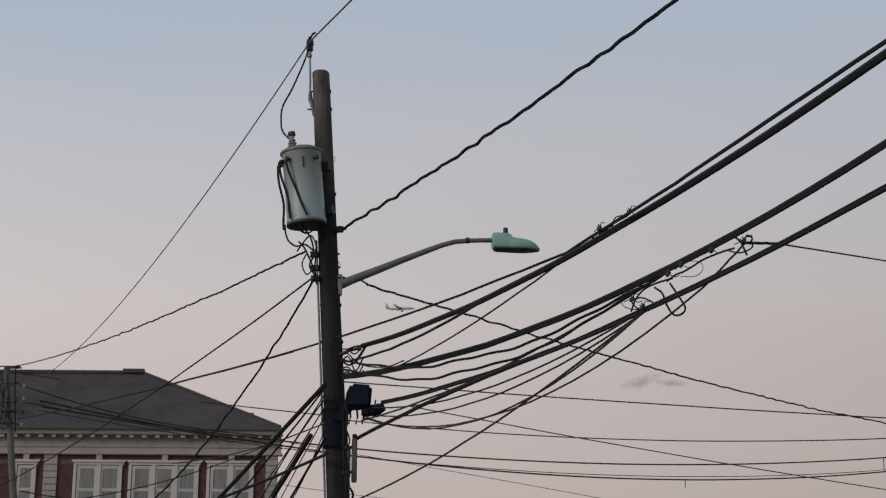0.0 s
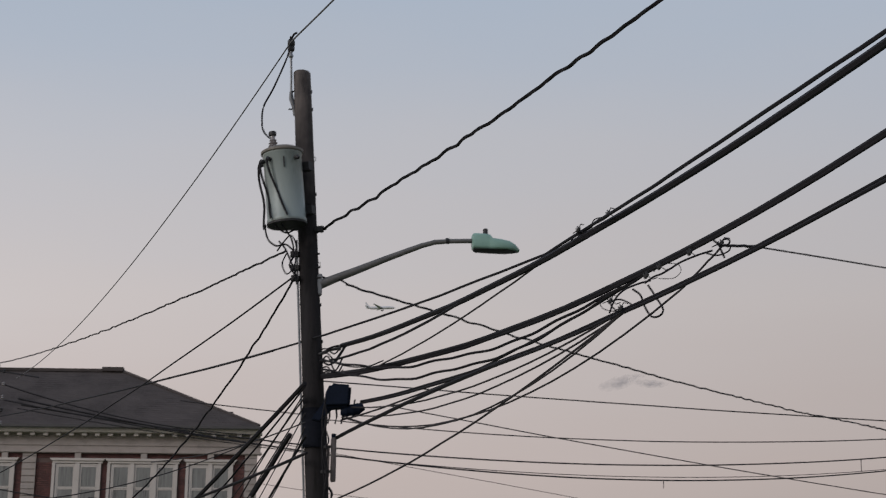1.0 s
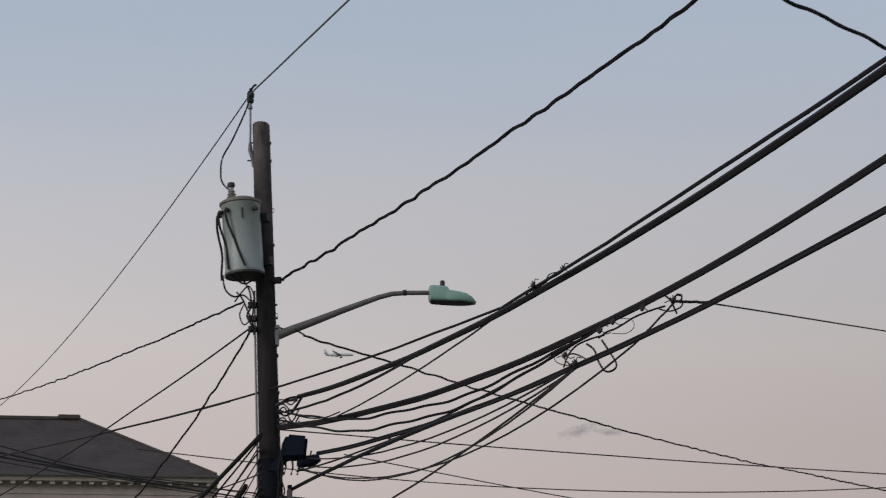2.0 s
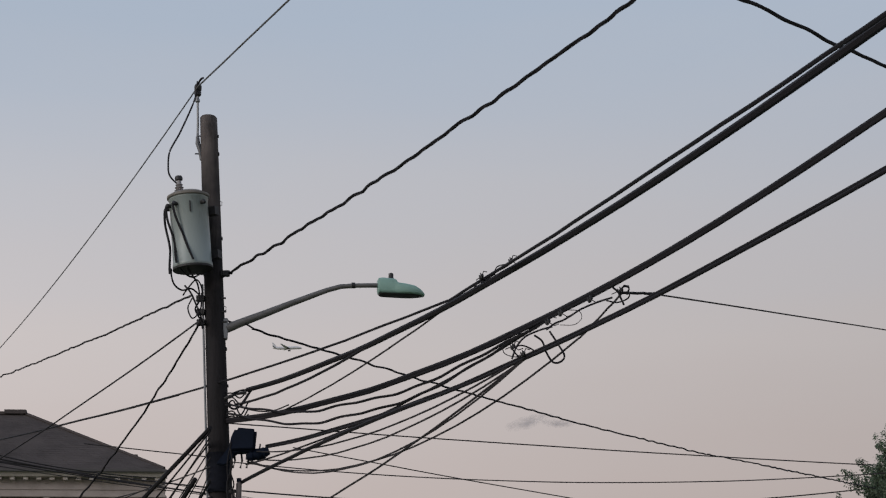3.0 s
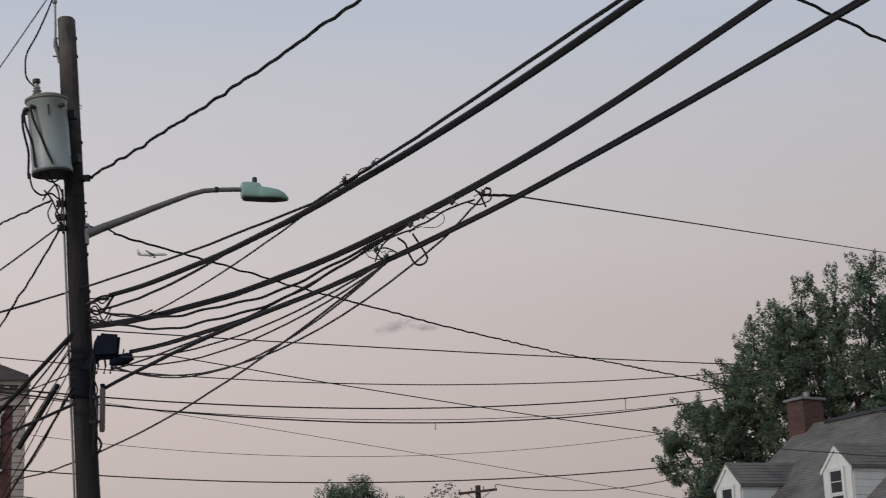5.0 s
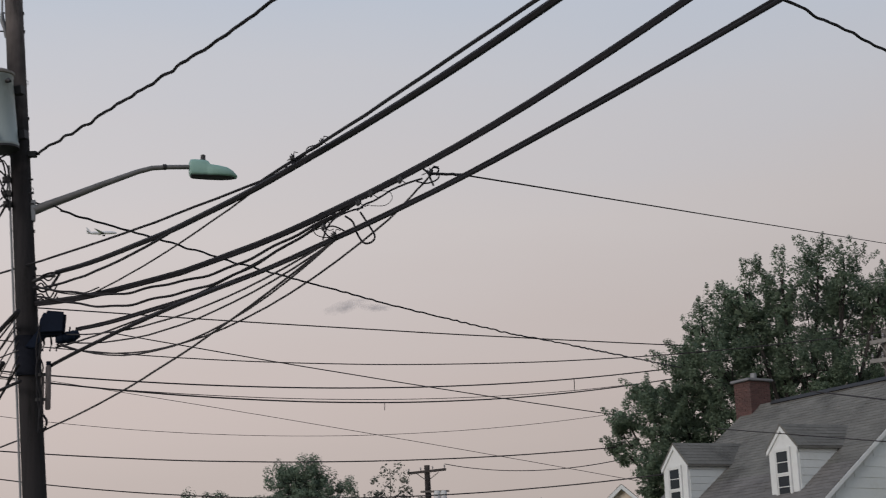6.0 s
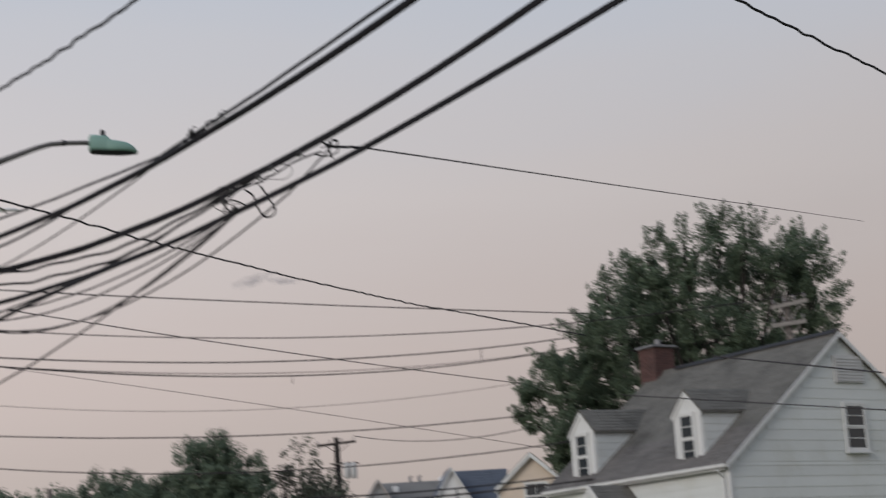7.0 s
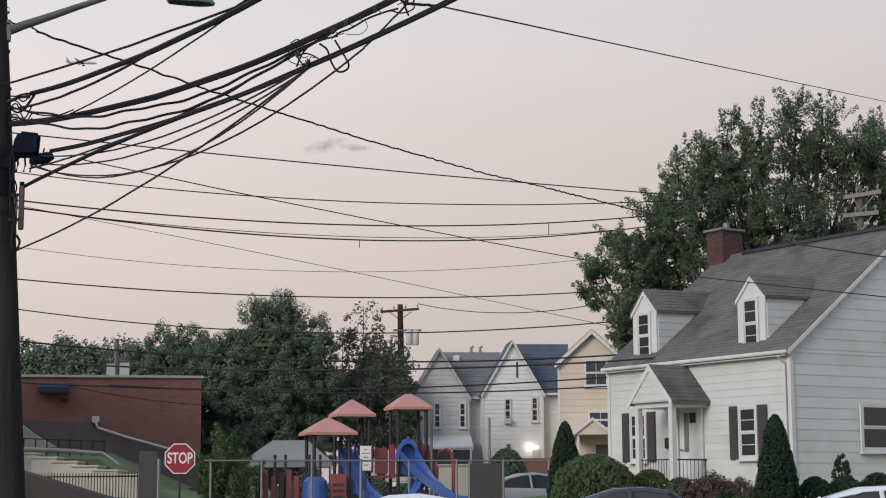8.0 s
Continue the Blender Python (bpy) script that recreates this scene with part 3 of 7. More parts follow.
for i, (x, top, low) in enumerate(((-3.17, 5.22, 4.25), (-3.155, 5.1, 4.4), (-3.18, 5.3, 4.1), (-3.145, 4.95, 4.3))):
    random.seed(40 + i)
    jumper([(x + random.uniform(-0.02, 0.04), 18.78 + 0.02 * i, top + (low - top) * u) for u in (0, 0.2, 0.4, 0.6, 0.8, 1)], 0.009, label="black drop wire running down the pole")
jumper([(-3.12, 18.9, 4.30), (-3.08, 18.88, 4.22), (-3.12, 18.88, 4.12), (-3.16, 18.86, 4.22), (-3.12, 18.85, 4.32)], 0.014, label="small coil of black drop wire")
for i, z in enumerate((5.95, 5.88, 5.80, 5.72, 5.66)):
    random.seed(60 + i)
    jumper([on_pole(z) + Vector((0.11, -0.05, 0)), on_pole(z) + Vector((0.2, -0.12, 0.05 * random.uniform(-1, 1))), on_pole(z - 0.08) + Vector((0.28, -0.1, 0.06 * random.uniform(-1, 1))), on_pole(z - 0.05) + Vector((0.36, -0.06, 0.08))], 0.009, label="short slack wire at the cable clamps")
cl = thing("cable_clamp", on_pole(5.9) + Vector((0.13, -0.08, 0)), 0, "dark iron suspension clamp on the pole", "clamp")
part("eye", Geo().tube([(-0.06, 0.02, -0.03), (0.02, 0, 0.0), (0.10, 0, 0.03), (0.22, 0, 0.05)], [0.02, 0.022, 0.014, 0.022], 8), IRON, cl, smooth=True)
part("bolt", Geo().tube([(0.20, 0, 0.02), (0.21, 0, 0.08)], 0.014, 8), IRON, cl)

jumper([(-3.00, 19.18, 5.99), (-3.06, 19.16, 5.88), (-3.12, 19.12, 5.77)], 0.017, label="dark iron strut at the cable clamp")
jumper([(-3.02, 19.18, 5.98), (-3.12, 19.16, 5.97), (-3.22, 19.14, 5.93)], 0.012, label="dark iron strut at the cable clamp")
jumper([(-3.12, 19.12, 5.77), (-3.19, 19.1, 5.74), (-3.26, 19.08, 5.78)], 0.012, label="dark iron strut at the cable clamp")
jumper([(-3.28, 19.0, 5.80), (-3.1, 19.0, 5.74), (-2.9, 19.0, 5.69), (-2.7, 18.9, 5.67), (-2.5, 18.7, 5.69)], 0.008, label="black tie wire from the pole to the trunk cable")


def lashing_clamp(place, turn, first=None):
    m = pose(*place, 0, -24, turn)
    if first:
        return copy_thing(first, m)
    t = tagged(new("lashing_clamp"), "small dark iron clamp with loose wire tails on the cables", "clamp", "clamps on the lashed cables")
    t.matrix_world = m
    part("body", Geo().tube([(-0.024, 0, -0.008), (-0.018, 0, -0.006), (0.018, 0, 0.006), (0.024, 0, 0.008)], [0.009, 0.015, 0.015, 0.009], 8), IRON, t, smooth=True)
    for x in (-0.018, 0.018):
        part("bolt", Geo().tube([(x * 0.7, -0.008, -0.022), (x * 0.7, -0.008, 0.028)], 0.005, 6), IRON, t)
    for k, (a, b) in enumerate((((0.05, 0.02), (0.09, -0.02)), ((-0.05, 0.03), (-0.10, 0.05)), ((0.03, -0.05), (0.07, -0.06)))):
        part("tail", Geo().tube([(0, 0.01 * k, 0), (a[0], 0.01 * k, a[1]), (b[0], 0.015 * k, b[1])], 0.004, 5), RUBBER, t)
    return t


lash = lashing_clamp((0.83, 12.24, 5.10), -50)
for place, turn in (((0.40, 12.84, 5.10), -50), ((0.30, 12.95, 5.06), -45), ((0.10, 13.17, 4.86), -55), ((0.02, 13.2, 4.93), -50), ((-0.22, 13.14, 5.50), -60), ((0.02, 13.05, 5.60), -60), ((0.62, 12.6, 5.14), -50)):
    lashing_clamp(place, turn, lash)

# ---- cables ----
RUN, FAT, PAIR, TWIST, WAVY, BARE, FAR = "run", "fat", "pair", "twist", "wavy", "bare", "far"
CABLE_TAGS = {
    RUN: ("communication_cable", "thin black communication cable strung from the pole", "cables on the pole"),
    FAT: ("trunk_cable", "thick black lashed trunk cable strung along the street", "trunk cables"),
    PAIR: ("trunk_cable", "pair of black cables lashed together along the street", "trunk cables"),
    TWIST: ("service_cable", "black twisted service cable of three strands", "service cables"),
    WAVY: ("drop_cable", "black drop cable with loose wavy wrapping", "drop cables"),
    BARE: ("power_wire", "bare grey power wire on the pole top", "power wires"),
    FAR: ("far_wire", "dark wire of the next street strung far off", "far wires"),
}


def cable(sort, a, b, sag, r, before=0.0, after=0.0, rise=0.92):
    """A hanging cable from a to b, drawn on past either end by parts of its length."""
    a, b = Vector(a), Vector(b)
    length = (b - a).length * (1 + before + after)
    step = {TWIST: 0.07, WAVY: 0.10}.get(sort, 0.4)
    n = max(12, min(420, int(length / step)))

    def at(u):
        p = a.lerp(b, u) if 0 <= u <= 1 else a + (b - a) * u
        past = max(0.0, u - 1)
        p.z += 4 * sag * (past + rise * past * past if past else u * u - u)
        return p

    us = [-before + (1 + before + after) * i / n for i in range(n + 1)]
    seed = a.x * 3.1 + b.z
    low = 0.3 if sort in (FAR, BARE, FAT, PAIR) or r > 0.017 else 0.8
    path = [at(u) + Vector((0, 0, low * r * 1.1 * noise.noise((u * 9, seed, 0.5)))) for u in us]
    side = (b - a).cross(Vector((0, 0, 1))).normalized()
    if sort == TWIST:
        path = [p + Vector((0, 0, r * 1.3 * noise.noise((i * step * 3.6, seed, 7)))) + side * r * 1.0 * noise.noise((i * step * 3.6, seed, 9)) for i, p in enumerate(path)]
    name, label, group = CABLE_TAGS[sort]
    if sort == TWIST:
        ob = thing(name, a, 0, label, "cable", group)
        for k in range(3):
            ph = k * math.tau / 3
            pts = [p - a + (side * math.cos(ph + i * step * 7.0 + 1.6 * noise.noise((i * 0.03, seed, 1))) + Vector((0, 0, 1)) * math.sin(ph + i * step * 7.0 + 1.6 * noise.noise((i * 0.03, seed, 1)))) * r * 0.48 for i, p in enumerate(path)]
            part("strand", Geo().tube(pts, r * (0.58 if k else 0.5), 5), RUBBER, ob, smooth=True)
        return ob
    if sort in (FAT, PAIR):
        ob = thing(name, a, 0, label, "cable", group)
        spec = ((0, 0.1, 0.92), (0.3, -0.62, 0.48)) if sort == FAT else ((0, 0.62, 0.55), (0.15, -0.5, 0.68))
        for dx, dz, k in spec:
            pts = [p - a + side * dx * r + Vector((0, 0, dz * r * (1 + 0.25 * noise.noise((u * 14, dz, seed))))) for p, u in zip(path, us)]
            part("strand", Geo().tube(pts, r * k, 8), RUBBER, ob, smooth=True)
        return ob
    if sort == WAVY:
        path = [p + (side * math.cos(i * 0.9) + Vector((0, 0, 1)) * math.sin(i * 0.9)) * r * 0.5 + Vector((0, 0, 0.012 * math.sin(i * 0.31))) for i, p in enumerate(path)]
    mat = {BARE: WIRE_METAL, FAR: RUBBER_WORN}.get(sort, RUBBER if r > 0.0105 else RUBBER_WORN)
    return tagged(part(name, Geo().tube(path, r, 6), mat, smooth=True), label, "cable", group)


cable(TWIST, (-3.31, 19.29, 7.44), (0.41, 12.21, 7.01), 0.06, 0.0174, 0.00, 0.50)
cable(BARE, (-3.78, 19.31, 9.86), (-14.47, 41.52, 10.74), 0.42, 0.0095, 0.00, 0.18)
cable(BARE, (-3.78, 19.31, 9.86), (-2.98, 17.52, 9.56), 0.00, 0.0110, 0.00, 2.50)
cable(RUN, (-15.76, 42.44, 9.58), (-4.05, 20.17, 6.16), 0.06, 0.0150)
cable(RUN, (-4.05, 20.17, 6.16), (-0.55, 14.82, 5.78), 0.04, 0.0122)
cable(RUN, (-0.53, 14.26, 5.62), (1.32, 8.55, 5.08), 0.02, 0.0128, 0.00, 0.60)
cable(RUN, (-3.06, 19.23, 5.99), (1.50, 9.63, 5.45), 0.22, 0.0272, 0.00, 0.50)
cable(RUN, (-3.19, 19.21, 5.81), (-1.26, 15.43, 5.57), 0.08, 0.0135)
cable(RUN, (-2.64, 18.58, 5.55), (-0.47, 13.78, 5.47), 0.06, 0.0085)
cable(FAT, (-3.28, 19.19, 5.62), (2.00, 12.90, 6.04), 0.34, 0.0338, 0.00, 0.45, 0.55)
cable(PAIR, (-2.80, 19.07, 5.29), (1.56, 10.33, 4.86), 0.18, 0.0213, 0.00, 0.50, 0.62)
cable(RUN, (-3.09, 19.02, 4.86), (-0.77, 15.01, 4.91), -0.04, 0.0199)
cable(WAVY, (-3.28, 19.09, 5.78), (0.37, 14.84, 5.62), 0.36, 0.0135)
cable(WAVY, (-3.26, 19.10, 5.68), (0.30, 14.93, 5.61), 0.42, 0.0135)
cable(RUN, (-3.02, 19.03, 5.08), (0.44, 14.76, 5.63), 0.16, 0.0100)
cable(RUN, (-2.89, 19.05, 5.14), (0.15, 13.15, 4.84), 0.26, 0.0086)
cable(RUN, (-2.96, 19.04, 5.23), (0.07, 13.32, 4.85), 0.22, 0.0087)
cable(RUN, (-3.02, 19.03, 5.14), (0.11, 13.24, 4.84), 0.46, 0.0086)
cable(RUN, (-2.99, 18.94, 4.19), (0.12, 13.22, 4.84), 0.12, 0.0098, 0.55, 0.00)
cable(RUN, (-3.01, 19.04, 5.11), (0.55, 13.14, 4.98), 0.46, 0.0086)
cable(RUN, (0.53, 12.65, 4.85), (0.84, 12.23, 5.08), 0.00, 0.0079)
cable(TWIST, (-3.03, 19.34, 6.76), (5.13, 34.43, 7.67), 0.12, 0.0145)
cable(TWIST, (5.13, 34.43, 7.67), (9.29, 44.99, 8.93), 0.00, 0.0178, 0.00, 0.15)
cable(RUN, (0.84, 12.23, 5.08), (1.13, 12.50, 5.15), 0.00, 0.0111)
cable(RUN, (1.11, 12.26, 5.07), (13.67, 36.65, 10.05), 0.00, 0.0067, 0.00, 0.30)
cable(TWIST, (3.86, 12.43, 6.44), (5.72, 14.76, 6.70), 0.00, 0.0133, 3.50, 1.50)
cable(FAR, (-6.73, 49.45, 11.70), (12.29, 58.61, 11.88), 0.06, 0.0204, 0.10, 0.40)
cable(FAR, (-8.29, 51.24, 10.99), (11.03, 52.56, 10.53), 0.42, 0.0179, 0.05, 0.40)
cable(FAR, (-7.95, 49.27, 9.81), (12.30, 59.73, 11.22), 0.52, 0.0234, 0.40, 0.40)
cable(FAR, (-7.94, 49.27, 9.59), (11.27, 63.34, 11.18), 0.60, 0.0249, 0.40, 0.50)
cable(FAR, (-7.94, 49.27, 9.57), (11.27, 63.34, 11.21), 0.50, 0.0125, 0.40, 0.50)
cable(FAR, (-5.90, 49.56, 11.00), (10.56, 62.49, 10.00), 0.08, 0.0172, 0.03, 0.30)
cable(FAR, (-6.86, 59.51, 10.80), (9.89, 60.57, 7.56), -0.04, 0.0107, 0.30, 0.20)
cable(FAR, (-9.51, 59.15, 9.82), (10.02, 62.50, 9.95), 0.60, 0.0099, 0.30, 0.30)
cable(FAR, (-9.10, 55.16, 8.25), (9.68, 59.15, 8.36), 0.36, 0.0225, 0.40, 0.40)
cable(FAR, (-9.40, 57.14, 7.48), (8.77, 52.53, 6.59), 0.50, 0.0215, 0.40, 0.30)
cable(FAR, (6.09, 89.72, 11.28), (12.60, 78.94, 9.91), 0.34, 0.0222, 0.00, 0.30)
cable(FAR, (-8.31, 51.24, 5.90), (9.92, 55.05, 5.80), 0.38, 0.0288, 0.30, 0.10)
cable(FAR, (-8.30, 51.24, 5.31), (8.54, 47.33, 5.03), 0.26, 0.0288, 0.30, 0.10)
cable(FAR, (-8.28, 51.24, 4.67), (9.91, 55.05, 5.09), 0.30, 0.0256, 0.30, 0.10)
cable(FAR, (-3.14, 51.82, 4.50), (9.90, 55.05, 4.79), 0.16, 0.0240, 0.20, 0.10)
cable(FAR, (-7.38, 54.41, 4.78), (-3.81, 64.28, 4.67), 0.10, 0.0152, 0.00, 0.05)
cable(FAR, (11.64, 38.29, 7.08), (12.28, 33.86, 6.16), 0.00, 0.0176, 0.25, 0.50)
cable(FAR, (9.26, 38.93, 6.40), (11.53, 32.01, 5.13), 0.00, 0.0128, 0.05, 0.50)
cable(RUN, (-3.64, 19.26, 4.96), (-4.21, 19.96, 4.36), 0.00, 0.0303)
cable(TWIST, (-3.72, 19.11, 7.13), (-15.68, 41.94, 10.89), 0.18, 0.0138)
cable(RUN, (-3.60, 19.14, 6.83), (-13.49, 36.25, 7.06), 0.14, 0.0110, 0.00, 0.10)
cable(TWIST, (-3.60, 19.14, 6.81), (-7.02, 24.90, 5.05), 0.22, 0.0138, 0.00, 0.25)
cable(FAR, (-12.18, 48.78, 11.15), (-8.99, 49.46, 10.86), 0.00, 0.0172, 0.10, 0.10)
cable(RUN, (-3.40, 18.80, 5.46), (-5.90, 22.23, 4.14), 0.00, 0.0265, 0.00, 0.30)
cable(RUN, (-3.40, 18.80, 5.42), (-5.63, 22.30, 4.20), 0.04, 0.0113, 0.00, 0.30)
cable(RUN, (-3.36, 18.80, 4.67), (-5.91, 22.23, 4.48), 0.02, 0.0180, 0.00, 0.40)
cable(RUN, (-3.41, 18.79, 5.28), (-5.12, 22.42, 4.20), -0.10, 0.0099, 0.00, 0.30)
cable(RUN, (-3.39, 18.80, 5.22), (-5.06, 22.44, 4.20), -0.02, 0.0086, 0.00, 0.30)
cable(RUN, (-3.39, 18.80, 5.12), (-5.08, 23.37, 4.30), 0.00, 0.0073, 0.00, 0.30)
cable(RUN, (-3.39, 18.80, 4.96), (-4.71, 22.51, 4.36), 0.12, 0.0072, 0.00, 0.40)
cable(RUN, (-3.38, 18.80, 4.86), (-4.78, 22.50, 4.24), 0.02, 0.0164, 0.00, 0.40)
cable(RUN, (-3.39, 18.80, 5.02), (-5.51, 22.33, 5.22), 0.04, 0.0079, 0.00, 0.50)
cable(RUN, (-3.40, 18.79, 5.35), (-5.24, 22.39, 4.36), 0.06, 0.0079, 0.00, 0.40)
cable(FAR, (-15.44, 42.03, 10.35), (-10.03, 47.22, 9.87), 0.24, 0.0169)
cable(FAR, (-15.42, 42.04, 9.95), (-9.71, 47.29, 9.58), 0.06, 0.0168)
cable(FAR, (-15.67, 41.94, 10.71), (-15.79, 45.62, 11.29), 0.00, 0.0169)
cable(FAR, (-15.38, 42.05, 7.29), (-9.86, 47.25, 9.74), 0.34, 0.0166)
cable(FAR, (-15.40, 42.04, 7.65), (-10.87, 45.06, 7.30), 0.06, 0.0167)
jumper([(0.31, 12.96, 4.99), (0.37, 12.96, 4.89), (0.42, 12.95, 4.79), (0.39, 12.95, 4.74), (0.33, 12.96, 4.74), (0.28, 12.96, 4.82), (0.25, 12.96, 4.91), (0.19, 12.96, 4.96)], 0.0085, label="slack black loop hanging under the cables")
jumper([(0.07, 13.16, 4.83), (0.02, 13.16, 4.90), (0.09, 13.16, 4.93), (0.18, 13.16, 4.89), (0.19, 13.16, 4.85)], 0.0065, label="slack black loop hanging under the cables")
jumper([(0.01, 13.16, 4.82), (0.05, 13.16, 4.92), (0.12, 13.16, 5.00), (0.23, 13.16, 5.05), (0.34, 13.16, 5.08)], 0.0080, label="slack black loop hanging under the cables")
jumper([(-0.05, 13.26, 4.99), (-0.06, 13.26, 4.92), (-0.03, 13.26, 4.88), (0.05, 13.26, 4.86), (0.11, 13.26, 4.88)], 0.0040, label="slack black loop hanging under the cables")
jumper([(-0.04, 13.26, 5.04), (0.01, 13.26, 5.07), (0.06, 13.26, 5.05), (0.12, 13.26, 5.06)], 0.0050, label="slack black loop hanging under the cables")
jumper([(0.39, 12.85, 5.01), (0.50, 12.85, 5.01), (0.56, 12.85, 5.06), (0.54, 12.85, 5.12), (0.44, 12.85, 5.13)], 0.0030, label="slack black loop hanging under the cables")
jumper([(0.28, 12.76, 4.95), (0.35, 12.76, 5.00), (0.41, 12.75, 5.02), (0.48, 12.75, 5.06), (0.56, 12.75, 5.11), (0.69, 12.74, 5.16), (0.80, 12.73, 5.19)], 0.0080, label="slack black loop hanging under the cables")
jumper([(0.72, 12.24, 5.03), (0.80, 12.23, 5.01), (0.88, 12.23, 5.04), (0.89, 12.22, 5.08), (0.84, 12.23, 5.09)], 0.0060, label="slack black loop hanging under the cables")
jumper([(0.77, 12.23, 5.13), (0.81, 12.23, 5.09), (0.83, 12.23, 5.04), (0.85, 12.23, 4.99)], 0.0080, label="slack black loop hanging under the cables")
jumper([(0.82, 12.23, 5.08), (0.85, 12.23, 5.13), (0.89, 12.22, 5.12), (0.88, 12.23, 5.09), (0.84, 12.23, 5.08)], 0.0070, label="slack black loop hanging under the cables")
jumper([(-0.23, 13.16, 5.47), (-0.13, 13.16, 5.53), (-0.09, 13.16, 5.59), (-0.02, 13.16, 5.61), (0.04, 13.16, 5.63)], 0.0050, label="slack black loop hanging under the cables")
jumper([(-0.28, 13.26, 5.45), (-0.24, 13.26, 5.50), (-0.22, 13.26, 5.49), (-0.16, 13.26, 5.53), (-0.11, 13.26, 5.56)], 0.0070, label="slack black loop hanging under the cables")
jumper([(-0.07, 12.96, 5.50), (-0.00, 12.96, 5.54), (0.05, 12.96, 5.59), (0.09, 12.96, 5.60)], 0.0060, label="slack black loop hanging under the cables")
jumper([(-0.17, 13.26, 5.53), (-0.13, 13.26, 5.50), (-0.09, 13.26, 5.53)], 0.0050, label="slack black loop hanging under the cables")
jumper([(-0.25, 13.00, 5.40), (-0.21, 13.00, 5.42), (-0.16, 13.00, 5.39), (-0.09, 13.00, 5.43)], 0.0050, label="slack black loop hanging under the cables")
jumper([(-3.37, 19.28, 6.87), (-3.28, 19.30, 6.83), (-3.17, 19.31, 6.83), (-3.09, 19.33, 6.80), (-3.01, 19.34, 6.75)], 0.0110, label="black service wire end at the pole")
jumper([(1.83, 56.47, 9.80), (1.89, 56.47, 9.78), (1.89, 56.47, 9.54)], 0.014, label="short dark tag hanging from a far wire")
jumper([(8.46, 57.78, 10.64), (8.52, 57.78, 10.62), (8.52, 57.78, 10.24)], 0.014, label="short dark tag hanging from a far wire")


# ---- windows ----
def window(parent, x0, x1, z0, z1, y, out, bars=(1, 1), frame_w=0.06, mat=None, blind=None, axis="x", sill=True):
    """A sash window set on a wall that faces out (-1 or 1) along the other axis: frame, two sashes with bars, panes, sill."""
    mat = mat or TRIM

    def bx(g, a0, a1, d0, d1, zz0, zz1):
        if axis == "x":
            return g.box((a0, y + out * d0, zz0), (a1, y + out * d1, zz1))
        return g.box((y + out * d0, a0, zz0), (y + out * d1, a1, zz1))

    w = Geo()
    f = frame_w
    bx(w, x0 - f, x0, 0.0, 0.05, z0 - f, z1 + f)
    bx(w, x1, x1 + f, 0.0, 0.05, z0 - f, z1 + f)
    bx(w, x0, x1, 0.0, 0.05, z1, z1 + f)
    bx(w, x0, x1, 0.0, 0.05, z0 - f, z0)
    fr = part("window", w, mat, parent)
    zm = (z0 + z1) / 2
    for lo, hi, dep in ((z0, zm, 0.012), (zm, z1, 0.024)):
        s = Geo()
        bx(s, x0 + 0.003, x1 - 0.003, dep, dep + 0.02, lo + 0.002, lo + 0.045)
        bx(s, x0 + 0.003, x1 - 0.003, dep, dep + 0.02, hi - 0.045, hi - 0.002)
        bx(s, x0 + 0.003, x0 + 0.04, dep, dep + 0.02, lo + 0.045, hi - 0.045)
        bx(s, x1 - 0.04, x1 - 0.003, dep, dep + 0.02, lo + 0.045, hi - 0.045)
        for i in range(1, bars[0]):
            xx = x0 + (x1 - x0) * i / bars[0]
            bx(s, xx - 0.01, xx + 0.01, dep + 0.004, dep + 0.016, lo + 0.045, hi - 0.045)
        for i in range(1, bars[1]):
            zz = lo + (hi - lo) * i / bars[1]
            bx(s, x0 + 0.04, x1 - 0.04, dep + 0.005, dep + 0.017, zz - 0.01, zz + 0.01)
        part("sash", s, mat, fr)
        p = Geo()
        bx(p, x0 + 0.01, x1 - 0.01, dep + 0.002, dep + 0.009, lo + 0.01, hi - 0.01)
        part("pane", p, blind or GLASS, fr)
    if sill:
        s = Geo()
        bx(s, x0 - f - 0.04, x1 + f + 0.04, 0.0, 0.11, z0 - f - 0.05, z0 - f - 0.002)
        part("sill", s, mat, fr)
    return fr


def siding(parent, p0, p1, z0, z1, out, step=0.24, top=None, mat=None):
    """Lapped boards from p0 to p1 (plan points), each a part; top(z) trims the two ends under a gable."""
    p0, p1, out = Vector((*p0, 0)), Vector((*p1, 0)), Vector((*out, 0))
    z = z0
    while z < z1 - 0.02:
        h = min(step, z1 - z)
        a, b = (p0, p1) if not top else (p0.lerp(p1, top(z + h)[0]), p0.lerp(p1, top(z + h)[1]))
        if (b - a).length > 0.1:
            vs = [a + out * 0.016 + Vector((0, 0, z)), b + out * 0.016 + Vector((0, 0, z)), b + out * 0.006 + Vector((0, 0, z + h + 0.01)), a + out * 0.006 + Vector((0, 0, z + h + 0.01)),
                  a + Vector((0, 0, z)), b + Vector((0, 0, z)), b + Vector((0, 0, z + h)), a + Vector((0, 0, z + h))]
            g = Geo().add(vs, [(0, 1, 2, 3), (1, 0, 4, 5), (2, 1, 5, 6), (3, 2, 6, 7), (0, 3, 7, 4), (5, 4, 7, 6)])
            part("board", g, mat or SIDING, parent)
        z += step


SHINGLE_PIECE = material("asphalt_shingle_piece", (0.125, 0.116, 0.110), 0.95, scale=0.9, vary=0.38, bump=0.5, fine=14, per_piece=0.10, gloss=0.2)


